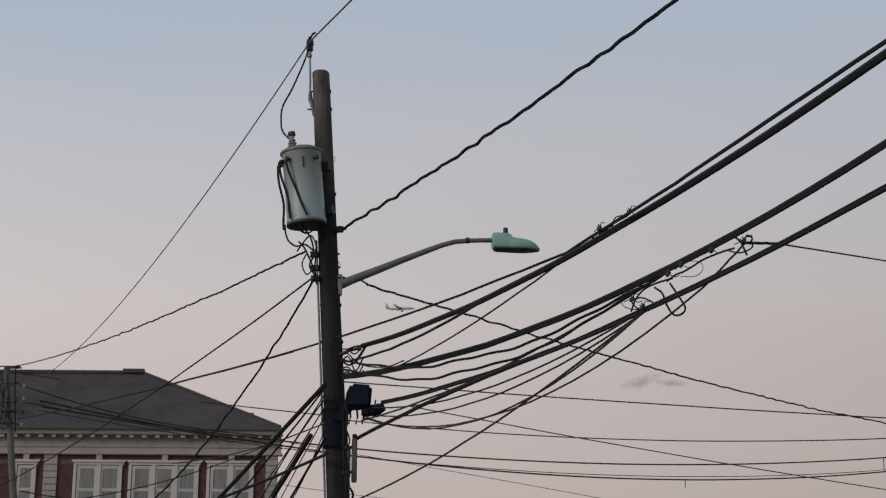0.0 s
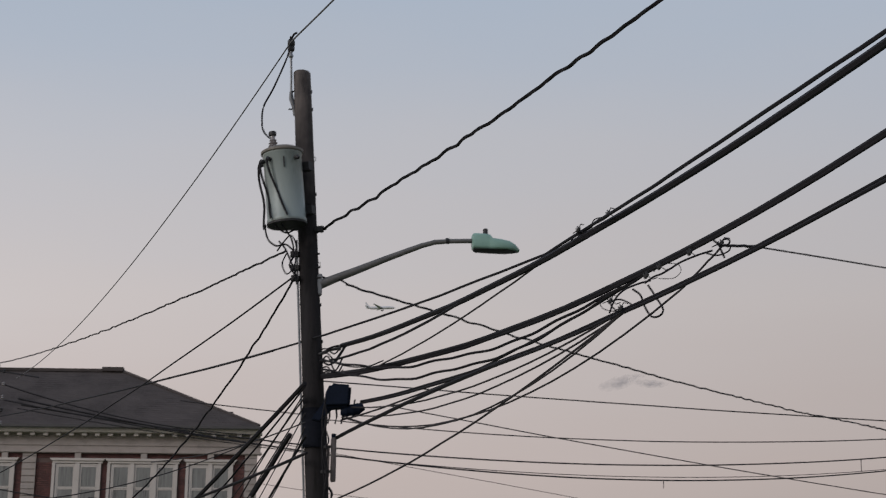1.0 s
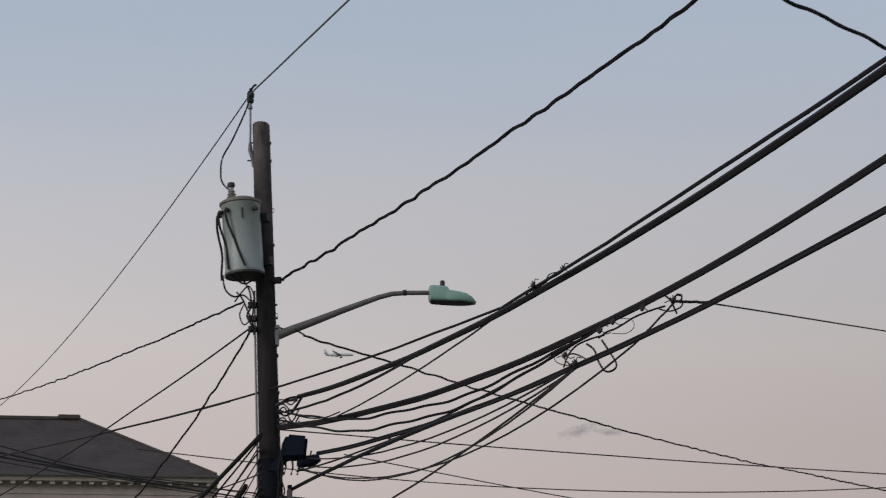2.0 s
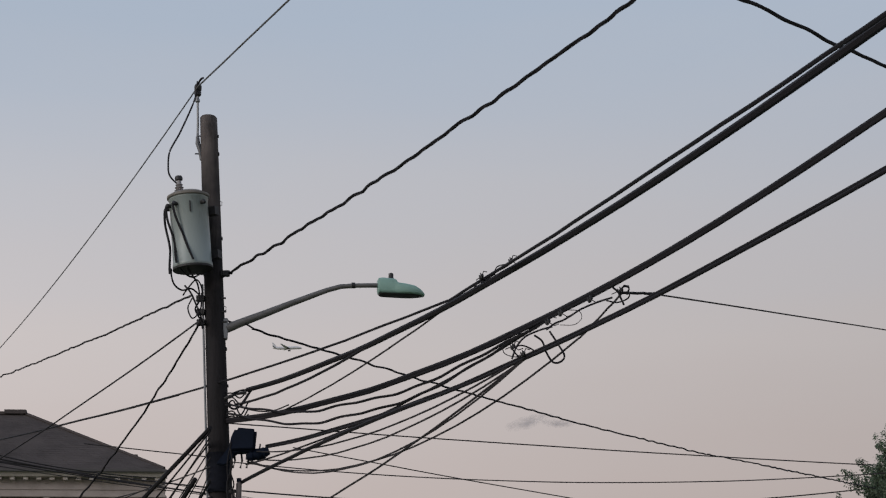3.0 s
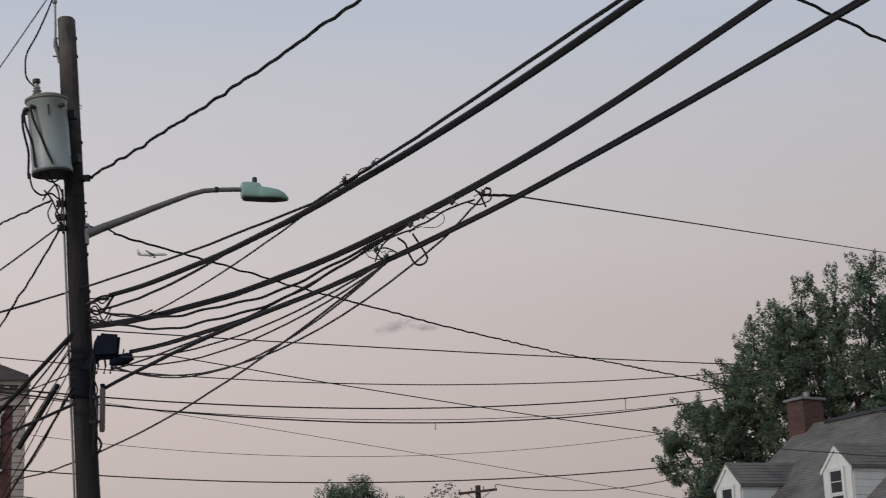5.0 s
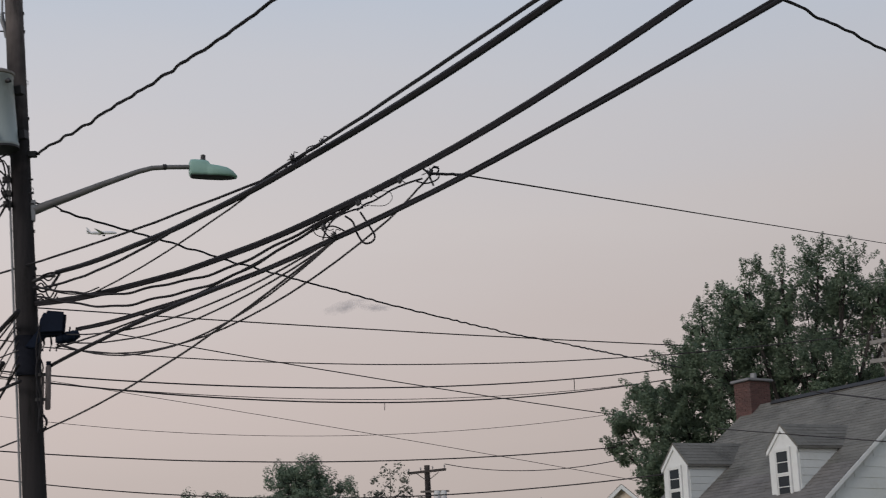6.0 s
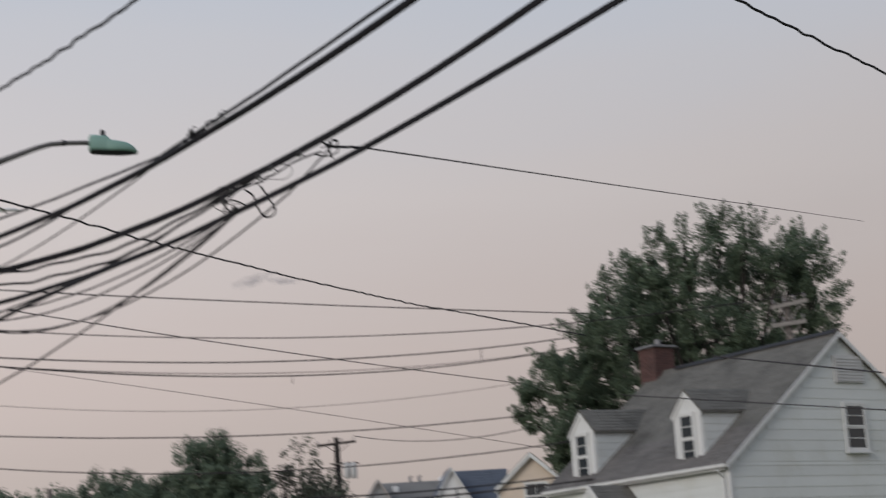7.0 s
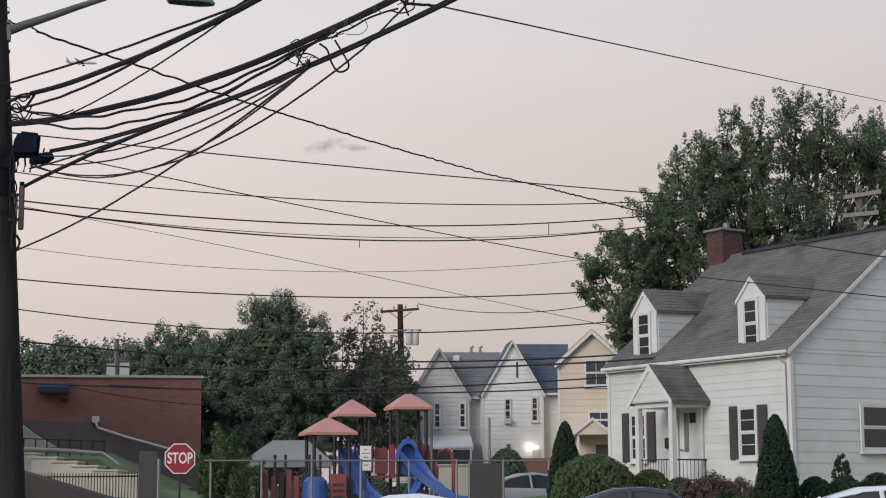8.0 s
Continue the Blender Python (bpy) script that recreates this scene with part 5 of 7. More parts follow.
def tree(name, x, y, z, lobes, label, mat, seed, clumps=260, leaves=110, size=0.13, trunk=0.28, clump=(0.55, 0.8), fingers=0, sprig=(0.15, 0.62), fill=0):
    """A tree whose crown is made of lobes (dx, dy, height, radius, half height): leaf clumps on limbs, upright sprigs over them, and coarse inner foliage."""
    rnd = random.Random(seed)
    t = thing(name, (x, y, z), 0, label, "tree", "trees")
    low = min(l[2] - l[4] for l in lobes)
    tall = max(l[2] for l in lobes) > 3
    fork, stray = (min(6.0, max(1.5, low + 0.6)), 0.3) if tall else (0.2, 0.06)
    tr = Geo().tube([(0.05 * math.sin(i), 0.04 * math.cos(i * 1.7), fork * i / 6 - (0.2 if i == 0 else 0)) for i in range(7)], [trunk * (1.25 - 0.1 * i) for i in range(7)], 10)
    part("trunk", tr, BARK, t, smooth=True)
    limbs, cl, tips, inner = Geo(), [], [], []
    vol = [l[3] ** 2 * l[4] for l in lobes]
    for (dx, dy, h, r, hh), vv in zip(lobes, vol):
        c = Vector((dx, dy, h))
        start = Vector((0, 0, fork - 0.1))
        mid = start.lerp(c, 0.5) + Vector((rnd.uniform(-stray, stray), rnd.uniform(-stray, stray), stray * 0.66))
        limbs.tube([start, mid, c, c + Vector((0, 0, hh * 0.7))], [trunk * 0.42, trunk * 0.26, trunk * 0.14, min(0.02, trunk * 0.1)], 7)
        for i in range(max(8, int(clumps * vv / sum(vol)))):
            d = Vector((rnd.gauss(0, 1), rnd.gauss(0, 1), rnd.gauss(0, 1))).normalized()
            p = c + Vector((d.x * r, d.y * r, d.z * hh)) * rnd.uniform(0.35, 1.0) ** 0.4
            p += Vector((0, 0, stray * noise.noise(p * 0.9)))
            k = rnd.uniform(0.55, 1.15)
            cl.append((p.x, p.y, p.z, clump[0] * k, clump[1] * k * (1.25 if d.z > 0.4 else 0.8)))
            if fingers and d.z > -0.25:
                for j in range(fingers):
                    way = (Vector((d.x * 0.95, d.y * 0.95, 0.62 + 0.45 * d.z)) + Vector((rnd.gauss(0, 0.22), rnd.gauss(0, 0.22), 0))).normalized()
                    q = p + Vector((rnd.uniform(-0.25, 0.25), rnd.uniform(-0.25, 0.25), rnd.uniform(-0.1, 0.25)))
                    long_, wide = sprig[1] * rnd.uniform(0.6, 1.3), sprig[0] * rnd.uniform(0.8, 1.25)
                    for u, w in ((0.15, 0.95), (0.42, 1.0), (0.70, 0.85), (0.95, 0.55)):
                        e = q + way * long_ * u
                        tips.append((e.x, e.y, e.z, wide * w, wide * w * 1.35))
            if i % 5 == 0:
                q = mid.lerp(c, rnd.uniform(0.2, 1.0)) + Vector((0, 0, hh * rnd.uniform(-0.1, 0.5)))
                limbs.tube([q, q.lerp(p, 0.55) + Vector((rnd.uniform(-0.15, 0.15), rnd.uniform(-0.15, 0.15), 0.12)), p], [0.028, 0.02, 0.008] if tall else [0.009, 0.006, 0.003], 4)
        if fill:
            inner.append((dx, dy + 0.2, h - 0.12 * hh, r * 0.72, hh * 0.74))
    tagged(part("branchwork", limbs, LIMB, t), kind="stuff")
    sets = [leaf_cloud(seed, cl, leaves, size)]
    if tips:
        sets.append(leaf_cloud(seed + 1, tips, 24, size * 0.9, 0.8))
    if inner:
        sets.append(leaf_cloud(seed + 2, inner, fill, size * 2.6, 0.2))
    v, f, base = [], [], 0
    for a, b in sets:
        v.append(a)
        f.append(b + base)
        base += len(a)
    leaf_part("crown", (np.concatenate(v), np.concatenate(f)), mat, t)
    return t


tree("maple_tree", 17.0, 58.4, 1.02, [(-3.71, 0, 11.2, 0.78, 0.88), (-4.34, 0.5, 10.2, 0.55, 0.58), (-2.18, -0.4, 12.3, 0.7, 0.9), (-2.22, 0.9, 11.4, 0.88, 1.0), (-0.91, -0.8, 12.5, 0.7, 0.95), (-1.04, 0, 11.3, 1.0, 1.1),
                                     (0.78, 0.5, 13.3, 0.62, 0.95), (1.48, -0.4, 13.05, 0.62, 1.0), (1.3, 0.9, 11.7, 1.1, 1.2), (2.5, -0.8, 12.2, 0.8, 0.8), (3.6, 0, 12.4, 0.74, 0.85), (3.1, 0.5, 10.9, 1.0, 1.2),
                                     (-3.44, -0.4, 9.6, 1.2, 1.1), (-1.48, 0.9, 9.6, 1.3, 1.2), (-0.1, -0.8, 9.5, 1.3, 1.2), (1.77, 0, 9.3, 1.1, 1.1), (-3.87, 0.5, 8.6, 1.0, 0.97), (-3.09, -0.4, 7.5, 1.17, 1.07),
                                     (-0.92, 0.9, 7.7, 1.36, 1.07), (0.45, -0.8, 7.6, 1.17, 0.97), (4.0, 0, 11.0, 0.8, 1.4), (3.9, 0.5, 9.3, 0.88, 1.17), (-1.5, 0.5, 5.2, 2.6, 1.9), (1.6, 0.5, 5.6, 2.4, 1.9)],
     "large dark green maple tree behind the white house", LEAF_A, 3, 1500, 95, 0.054, 0.34, (0.36, 0.30), 2, (0.155, 0.66), 110)
tree("maple_tree", 12.75, 58.5, 1.55, [(-1.52, 0, 8.6, 0.62, 0.5), (-2.30, 0.5, 7.8, 0.62, 0.62), (-1.18, -0.4, 7.5, 0.8, 0.85), (-2.40, 0.9, 6.8, 0.52, 0.7), (-1.54, -0.8, 6.0, 0.8, 0.78), (-0.38, 0, 8.1, 0.68, 0.85), (-0.11, 0.5, 6.6, 0.78, 0.98), (-0.6, 0, 5.0, 1.1, 1.2), (0.4, 0, 4.2, 1.2, 1.6)],
     "smaller rounded airy green tree beside the large maple", LEAF_A, 8, 520, 80, 0.054, 0.2, (0.32, 0.26), 1, (0.12, 0.5), 90)
tree("oak_tree", -2.0, 80.0, 2.0, [(0.4, 0, 6.6, 1.7, 2.2), (2.0, 0, 5.6, 1.6, 2.4), (-1.4, 0, 5.0, 1.8, 1.8), (0.6, 0, 3.2, 3.0, 2.6), (2.8, 0, 3.2, 1.6, 2.4), (0.3, -1, 1.2, 3.2, 1.6)], "broad dark green tree behind the playground", LEAF_B, 12, 1100, 170, 0.058, 0.3, (0.36, 0.38), 0, (0.15, 0.5), 1500)
tree("oak_tree", -6.0, 82.0, 2.0, [(0, 0, 5.8, 1.9, 1.7), (-1.8, 0, 4.8, 1.4, 1.6), (1.8, 0, 5.0, 1.8, 1.6), (0, 0, 3.0, 3.2, 2.4), (0.5, -1, 1.2, 3.4, 1.6)], "wide dark green tree behind the low brick hall", LEAF_B, 14, 1000, 170, 0.058, 0.3, (0.36, 0.38), 0, (0.15, 0.5), 1500)
tree("birch_tree", 2.9, 82.0, 2.0, [(0, 0, 7.0, 1.0, 1.7), (-1.0, 0, 5.4, 1.1, 1.6), (1.2, 0, 5.2, 1.3, 1.7), (0.2, 0, 3.2, 2.2, 2.2)], "thin airy grey-green tree beside the far utility pole", LEAF_C, 17, 330, 24, 0.10, 0.15, (0.4, 0.4))
tree("oak_tree", -12.6, 92.0, 2.0, [(0, 0, 6.2, 1.7, 1.3), (2.6, 0, 6.1, 1.6, 1.3), (-2.2, 0, 6.0, 1.5, 1.3), (4.6, 0, 5.2, 1.4, 1.2), (0.6, 0, 4.0, 3.6, 2.2)], "far green tree above the brick hall roof", LEAF_B, 19, 700, 70, 0.12, 0.25, (0.6, 0.5), 0, (0.15, 0.5), 500)
tree("oak_tree", 4.1, 90.0, 2.0, [(0, 0, 4.6, 1.3, 2.0), (-1.2, 0, 3.6, 1.4, 1.8), (0.8, 0, 3.2, 1.1, 1.6)], "far green tree in front of the grey houses", LEAF_B, 23, 260, 60, 0.11, 0.2, (0.5, 0.45), 1)


def shrub(name, x, y, z, shape, label, mat, seed, count=3000, size=0.032):
    """A clipped or wild bush: leaves laid over a body whose radius at height u (0 to 1) is shape(u)."""
    rng = np.random.default_rng(seed)
    h, rad = shape
    t = thing(name, (x, y, z), 0, label, "shrub", "shrubs")
    part("stem", Geo().tube([(0, 0, -0.15), (0.02, 0, h * 0.5), (0, 0.02, h * 0.85)], [0.06, 0.05, 0.02], 6), BARK, t)
    u = rng.uniform(0, 1, count)
    a = rng.uniform(0, math.tau, count)
    k = np.array([rad(v) for v in u]) * (1 - 0.3 * rng.uniform(0, 1, count) ** 2)
    k *= 1 + 0.13 * np.array([noise.noise((3 * math.cos(b), 3 * math.sin(b), 5 * v + seed)) for b, v in zip(a, u)])
    cl = np.c_[k * np.cos(a), k * np.sin(a), u * h, np.full(count, 0.05), np.full(count, 0.07)]
    leaf_part("foliage", leaf_cloud(seed, cl, 14, size), mat, t)
    return t


def ball(u):
    return math.sqrt(max(0.0, 1 - (1.6 * u - 0.6) ** 2))


def cone(u):
    return (0.35 + 0.65 * min(1, u * 4)) * (1 - u) ** 0.55


shrub("arborvitae", 6.65, 42.6, 0.75, (2.35, lambda u: 0.55 * cone(u)), "dark green pointed arborvitae beside the hedge", LEAF_Y, 71, 2600)
shrub("arborvitae", 10.64, 37.5, 0.75, (2.30, lambda u: 0.56 * cone(u)), "dark green pointed arborvitae in front of the white house", LEAF_Y, 72, 3000)
shrub("round_bush", 7.08, 40.9, 0.75, (1.50, lambda u: 1.02 * ball(u)), "clipped round green bush beside the porch", LEAF_H, 73, 3600)
for i, (x, y, h, r, m) in enumerate(((8.6, 41.6, 0.95, 0.55, LEAF_H), (9.2, 40.9, 0.85, 0.42, LEAF_H), (10.05, 39.8, 0.8, 0.4, LEAF_Y), (10.2, 39.0, 0.95, 0.45, LEAF_H))):
    shrub("bush", x, y, ground_z(x, y) - 0.05, (h, lambda u, r=r: r * ball(u)), "low green bush along the house wall", m, 80 + i, 1300)
for i, (x, y, h, r) in enumerate(((11.75, 38.3, 1.55, 0.55), (12.5, 38.4, 1.52, 0.6), (13.3, 38.5, 1.58, 0.65), (14.1, 38.7, 1.58, 0.65))):
    shrub("bush", x, y, ground_z(x, y) - 0.05, (h, lambda u, r=r: r * ball(u)), "low dark green hedge bush along the side wall", LEAF_Y, 140 + i, 1500)
shrub("bush", 12.75, 39.4, ground_z(12.75, 39.4), (1.75, lambda u: 0.26 * ball(u)), "thin flowering bush with pink blossoms by the side wall", LEAF_Y, 150, 260)
tree("bush", 9.85, 40.2, ground_z(9.85, 40.2), [(0, 0, 0.84, 0.26, 0.26), (-0.3, 0, 0.70, 0.26, 0.28), (0.32, 0, 0.74, 0.26, 0.26), (-0.62, 0.1, 0.66, 0.24, 0.28), (0.6, -0.1, 0.62, 0.3, 0.35), (0.95, -0.3, 0.55, 0.28, 0.4), (0.05, 0, 0.4, 0.6, 0.38)], "straggling dark reddish bush with pink blossoms along the house wall", FLOWER, 92, 420, 90, 0.028, 0.02, (0.14, 0.13))
rng_ = random.Random(9)
for bx, by, bz, br, n in ((9.9, 40.2, 1.05, 0.42, 26), (8.95, 41.0, 0.9, 0.5, 22), (12.75, 39.4, 1.6, 0.28, 16), (10.2, 39.1, 0.95, 0.42, 16)):
    bl = Geo()
    for k in range(n):
        an, up = rng_.uniform(0, math.tau), rng_.uniform(0.3, 1.0)
        c = (br * up ** 0.3 * math.cos(an), br * up ** 0.3 * math.sin(an), bz * up)
        w = rng_.uniform(0.018, 0.034)
        bl.lathe([(w * 0.3, -w * 0.6), (w, 0), (w * 0.4, w * 0.6)], c, 6)
    fl = tagged(part("blossoms", bl, BLOSSOM), "scattered pale pink blossoms on a low bush", "flowers", "blossoms", "stuff")
    fl.location = (bx, by, ground_z(bx, by))
tree("bush", -2.62, 57.0, ground_z(-2.62, 57), [(0, 0, 1.55, 0.45, 0.75), (-0.35, 0, 1.2, 0.4, 0.6), (0.4, 0, 1.1, 0.45, 0.65), (0.1, 0, 0.5, 0.7, 0.5)], "light green airy bush behind the wire fence", LEAF_H, 90, 130, 50, 0.06, 0.05, (0.16, 0.2), 1)
for i, (x, y, h, r) in enumerate(((-2.9, 55.0, 0.6, 0.6), (-1.7, 55.6, 0.65, 0.7), (-0.6, 56.0, 0.55, 0.6))):
    shrub("bush", x, y, ground_z(x, y), (h, lambda u, r=r: r * ball(u)), "low grassy green bush behind the wire fence", LEAF_H, 95 + i, 1500, 0.06)
shrub("bush", 9.6, 80.0, ground_z(9.6, 80), (2.6, lambda u: 1.0 * ball(u)), "small green bush near the far white house", LEAF_B, 91, 1600, 0.09)

for i, (x, y, h, r) in enumerate(((-0.2, 62.6, 1.2, 0.9), (1.2, 62.9, 1.1, 0.9), (2.6, 63.2, 1.3, 0.9), (3.9, 63.6, 1.1, 0.8))):
    shrub("bush", x, y, ground_z(x, y), (h, lambda u, r=r: r * ball(u)), "dark green bush at the back of the playground", LEAF_B, 120 + i, 1200, 0.08)

# ---- low brick hall on the rise ----
hall = thing("brick_hall", (-4.12, 69.8, 2.0), 6.2, "low flat-roofed red brick hall with pale coping", "building")
part("wall", Geo().box((-16, 0, -1.0), (0, 14, 4.0)), MORTAR, hall)
hg = Geo()
rnd = random.Random(5)
for r in range(40):
    z = 0.0 + r * 0.1
    x = -12.0 - (0.15 if r % 2 else 0)
    while x < 0:
        a, b = x, min(0, x + 0.29)
        hg.add([(a, -0.009, z), (b, -0.009, z), (b, -0.009, z + 0.092), (a, -0.009, z + 0.092), (a, 0, z), (b, 0, z), (b, 0, z + 0.088), (a, 0, z + 0.088)], [(0, 1, 2, 3), (1, 0, 4, 5), (2, 1, 5, 6), (3, 2, 6, 7), (0, 3, 7, 4)])
        x += 0.305
tagged(part("brickwork", hg, LOW_BRICK, hall), kind="stuff")
part("coping", Geo().box((-16, -0.10, 4.0), (0.1, 14.1, 4.11)), WINDOW_TRIM, hall, bevel=0.02)
# flat dark panel laid over the lower brickwork
part("dark_plinth", Geo().prism([(-7.6, -0.06, 2.3), (-7.6, -0.06, 0.8), (-2.9, -0.06, -0.4), (-0.05, -0.06, -0.5), (-0.05, -0.06, 0.85), (-1.1, -0.06, 1.1), (-4.0, -0.06, 1.95), (-4.3, -0.06, 2.2)], (0, 0.035, 0)), DARK_BROWN, hall, "dark lower wall beside the steps")
part("awning", Geo().prism([(-6.5, -0.02, 3.72), (-6.5, -0.7, 3.58), (-6.5, -0.7, 3.36), (-6.5, -0.02, 3.40)], (1.25, 0, 0)), NAVY, hall, "dark blue awning")
part("lamp_box", Geo().box((-4.35, -0.3, 2.18), (-4.05, -0.02, 2.45)), TRIM, hall, "white wall lamp box", bevel=0.03)
part("handrail", Geo().tube([(-4.2, -0.25, 2.2), (-4.1, -0.3, 1.98), (-3.0, -0.3, 1.62), (-1.2, -0.3, 1.12), (-0.3, -0.3, 0.95)], 0.05, 8), TRIM, hall, "white sloping handrail", smooth=True)
for x, w, h in ((-3.85, 0.36, 0.6), (-3.3, 0.42, 0.65)):
    part("roof_vent", Geo().box((x, 4.5, 4.1), (x + w, 4.9, 4.1 + h + 0.2)), CONCRETE, hall)
part("mast", Geo().tube([(-3.45, 7, 4.0), (-3.45, 7, 6.2)], 0.10, 8), POLE_GREY, hall)
part("wall_lamp", Geo().box((-5.6, -0.2, 3.05), (-5.3, -0.02, 3.14)), IRON, hall)

# terraces, retaining walls, and the steps up to the hall
for i in range(6):
    x0, top = -9.9 + 0.72 * i, 2.72 - 0.15 * i
    rw = part("terrace_block", Geo().box((x0, 59.2 - 0.25 * i, 0.2), (x0 + 0.85, 60.9, top)).box((x0 - 0.04, 59.15 - 0.25 * i, top), (x0 + 0.89, 60.9, top + 0.07)), PALE_CONCRETE, bevel=0.02)
    tagged(rw, "pale concrete block of the stepped terrace wall", "retaining wall", "terrace walls")
curb = part("terrace_kerb", Geo().tube([(-10.4, 64, 3.02), (-8.6, 64, 2.95), (-7.4, 64.2, 2.85), (-6.9, 63.6, 2.55), (-6.4, 62.6, 2.1)], 0.075, 8), PALE_CONCRETE, smooth=True)
tagged(curb, "pale curved concrete kerb above the terrace", "kerb")
tagged(part("stair_wall", Geo().prism([(-10.69, 66.05, 4.00), (-10.18, 66.13, 3.61), (-9.38, 66.25, 3.14), (-10.66, 66.05, 3.03)], (0, 0.3, 0)), PALE_CONCRETE), "pale concrete side wall of the hall stairs", "retaining wall", "terrace walls")
tr_ = thing("terrace_railing", (-10.3, 64.3, 2.8), 0, "thin black railing on the terrace", "railing")
part("rail", Geo().tube([(0, 0, 0.62), (3.0, 0.1, 0.5)], 0.02, 6), IRON, tr_)
for i in range(8):
    part("post", Geo().tube([(i * 0.42, 0.014 * i, -0.2), (i * 0.42, 0.014 * i, 0.62 - 0.017 * i)], 0.025, 6), IRON, tr_)
tagged(part("grass_bank", Geo().add([(-11, 60.9, 2.65), (-7.2, 60.9, 2.6), (-4.8, 60.9, 1.0), (-11, 69.4, 3.3), (-7.6, 69.4, 3.0), (-4.4, 69.4, 1.6), (-11, 60.9, 0.2), (-4.8, 60.9, 0.2)], [(0, 1, 4, 3), (1, 2, 5, 4), (6, 7, 2, 1, 0)]), GRASS), "sloping grass bank above the retaining walls", "grass", kind="structure")
tagged(part("ramp_roof", Geo().prism([(-9.6, 47.4, 2.6), (-5.2, 47.6, 1.25), (-5.2, 47.6, 0.2), (-9.6, 47.4, 0.2)], (0, 2.0, 0)), SLATE), "dark grey sloping roof of a low shed", "shed roof")
sh = thing("shed", (-4.85, 55.0, ground_z(-4.85, 55)), 0, "dark wooden post box shed behind the fence", "shed")
part("body", Geo().box((-0.3, -0.3, -0.3), (0.3, 0.3, 2.0)), SHUTTER, sh, bevel=0.02)

# ---- fences ----
def rail_fence(x0, y0, x1, y1, h, n, label, top):
    a, b = Vector((x0, y0, ground_z(x0, y0))), Vector((x1, y1, ground_z(x1, y1)))
    f = thing("iron_fence", a, 0, label, "fence")
    for k in (0.12, h - 0.1):
        part("rail", Geo().tube([Vector((0, 0, k)), b - a + Vector((0, 0, k))], 0.02, 4), top, f)
    for i in range(n + 1):
        p = (b - a) * (i / n)
        part("picket", Geo().tube([p, p + Vector((0, 0, h))], 0.013, 4), top, f)
    return f


rail_fence(-9.2, 49.4, -4.7, 49.7, 1.98 - ground_z(-6, 49.5), 52, "black iron picket fence below the terrace", IRON)
FA, FB, FH = Vector((-3.85, 46.8, ground_z(-3.85, 46.8))), Vector((7.2, 49.3, 1.0)), 1.85
fe = thing("chain_link_fence", (0, 0, 0), 0, "galvanised chain-link fence with steel posts", "fence")
FZ = 2.28
for i in range(9):
    p = FA.lerp(FB, i / 8)
    part("post", Geo().tube([(p.x, p.y, ground_z(p.x, p.y) - 0.1), (p.x, p.y, FZ + 0.05)], 0.032 if i % 4 else 0.045, 8), STEEL, fe)
part("top_rail", Geo().tube([(FA.x + 1.2, FA.y + 0.25, FZ), (FB.x, FB.y, FZ)], 0.024, 8), STEEL, fe)
mesh = Geo()
nn = 84
for i in range(nn):
    for sgn in (-1, 1):
        u0 = i / nn
        u1 = u0 + sgn * 0.11
        if 0.1 <= u1 <= 1 and u0 >= 0.1:
            p, q = FA.lerp(FB, u0), FA.lerp(FB, u1)
            mesh.tube([(p.x, p.y, 1.0), (q.x, q.y, FZ)], 0.0014, 3, False)
tagged(part("mesh", mesh, STEEL, fe), kind="stuff")
for x, y in ((4.6, 60.5), (6.4, 58.0)):
    tagged(part("steel_post", Geo().tube([(x, y, ground_z(x, y) - 0.1), (x, y, 3.9)], 0.045, 8), STEEL), "grey galvanised steel post", "post", "steel posts")

gp = thing("gate_panel", (5.65, 52.0, 0.3), 4, "dark grey screened gate panel in the lot", "gate")
part("panel", Geo().box((-0.5, -0.03, 0.2), (0.5, 0.03, 1.95)), SHUTTER, gp)
for xx in (-0.53, 0.53):
    part("post", Geo().tube([(xx, 0, 0.0), (xx, 0, 2.05)], 0.035, 8), STEEL, gp)

# ---- stop sign ----
ss = thing("stop_sign", (-3.0, 42.82, 0.0), 4.0, "red octagonal stop sign on a dark steel post", "stop sign")
octo = [(0.405 * math.cos(radians(22.5 + 45 * i)), -0.03, 2.26 + 0.405 * math.sin(radians(22.5 + 45 * i))) for i in range(8)]
part("border", Geo().prism(octo, (0, 0.012, 0)), SIGN_WHITE, ss, "white border")
part("face", Geo().prism([(x * 0.93, -0.036, 2.26 + (z - 2.26) * 0.93) for x, y, z in octo], (0, 0.006, 0)), STOP_RED, ss, "red face")
part("post", Geo().tube([(0, 0.01, -0.2), (0, 0.0, 2.55)], 0.03, 6), IRON, ss)
tc = bpy.data.curves.new("lettering", "FONT")
tc.body, tc.size, tc.align_x, tc.align_y, tc.extrude = "STOP", 0.36, "CENTER", "CENTER", 0.002
tc.offset = 0.006
tc.materials.append(SIGN_WHITE)
tob = new("lettering", tc)
tob.parent = ss
tob.matrix_local = pose(0, -0.041, 2.26, 90, 0, 0) @ Matrix.Diagonal((0.72, 1.05, 1, 1))
tagged(tob, "white raised letters")

# ---- playground ----
PG = ground_z(2.0, 58.0)


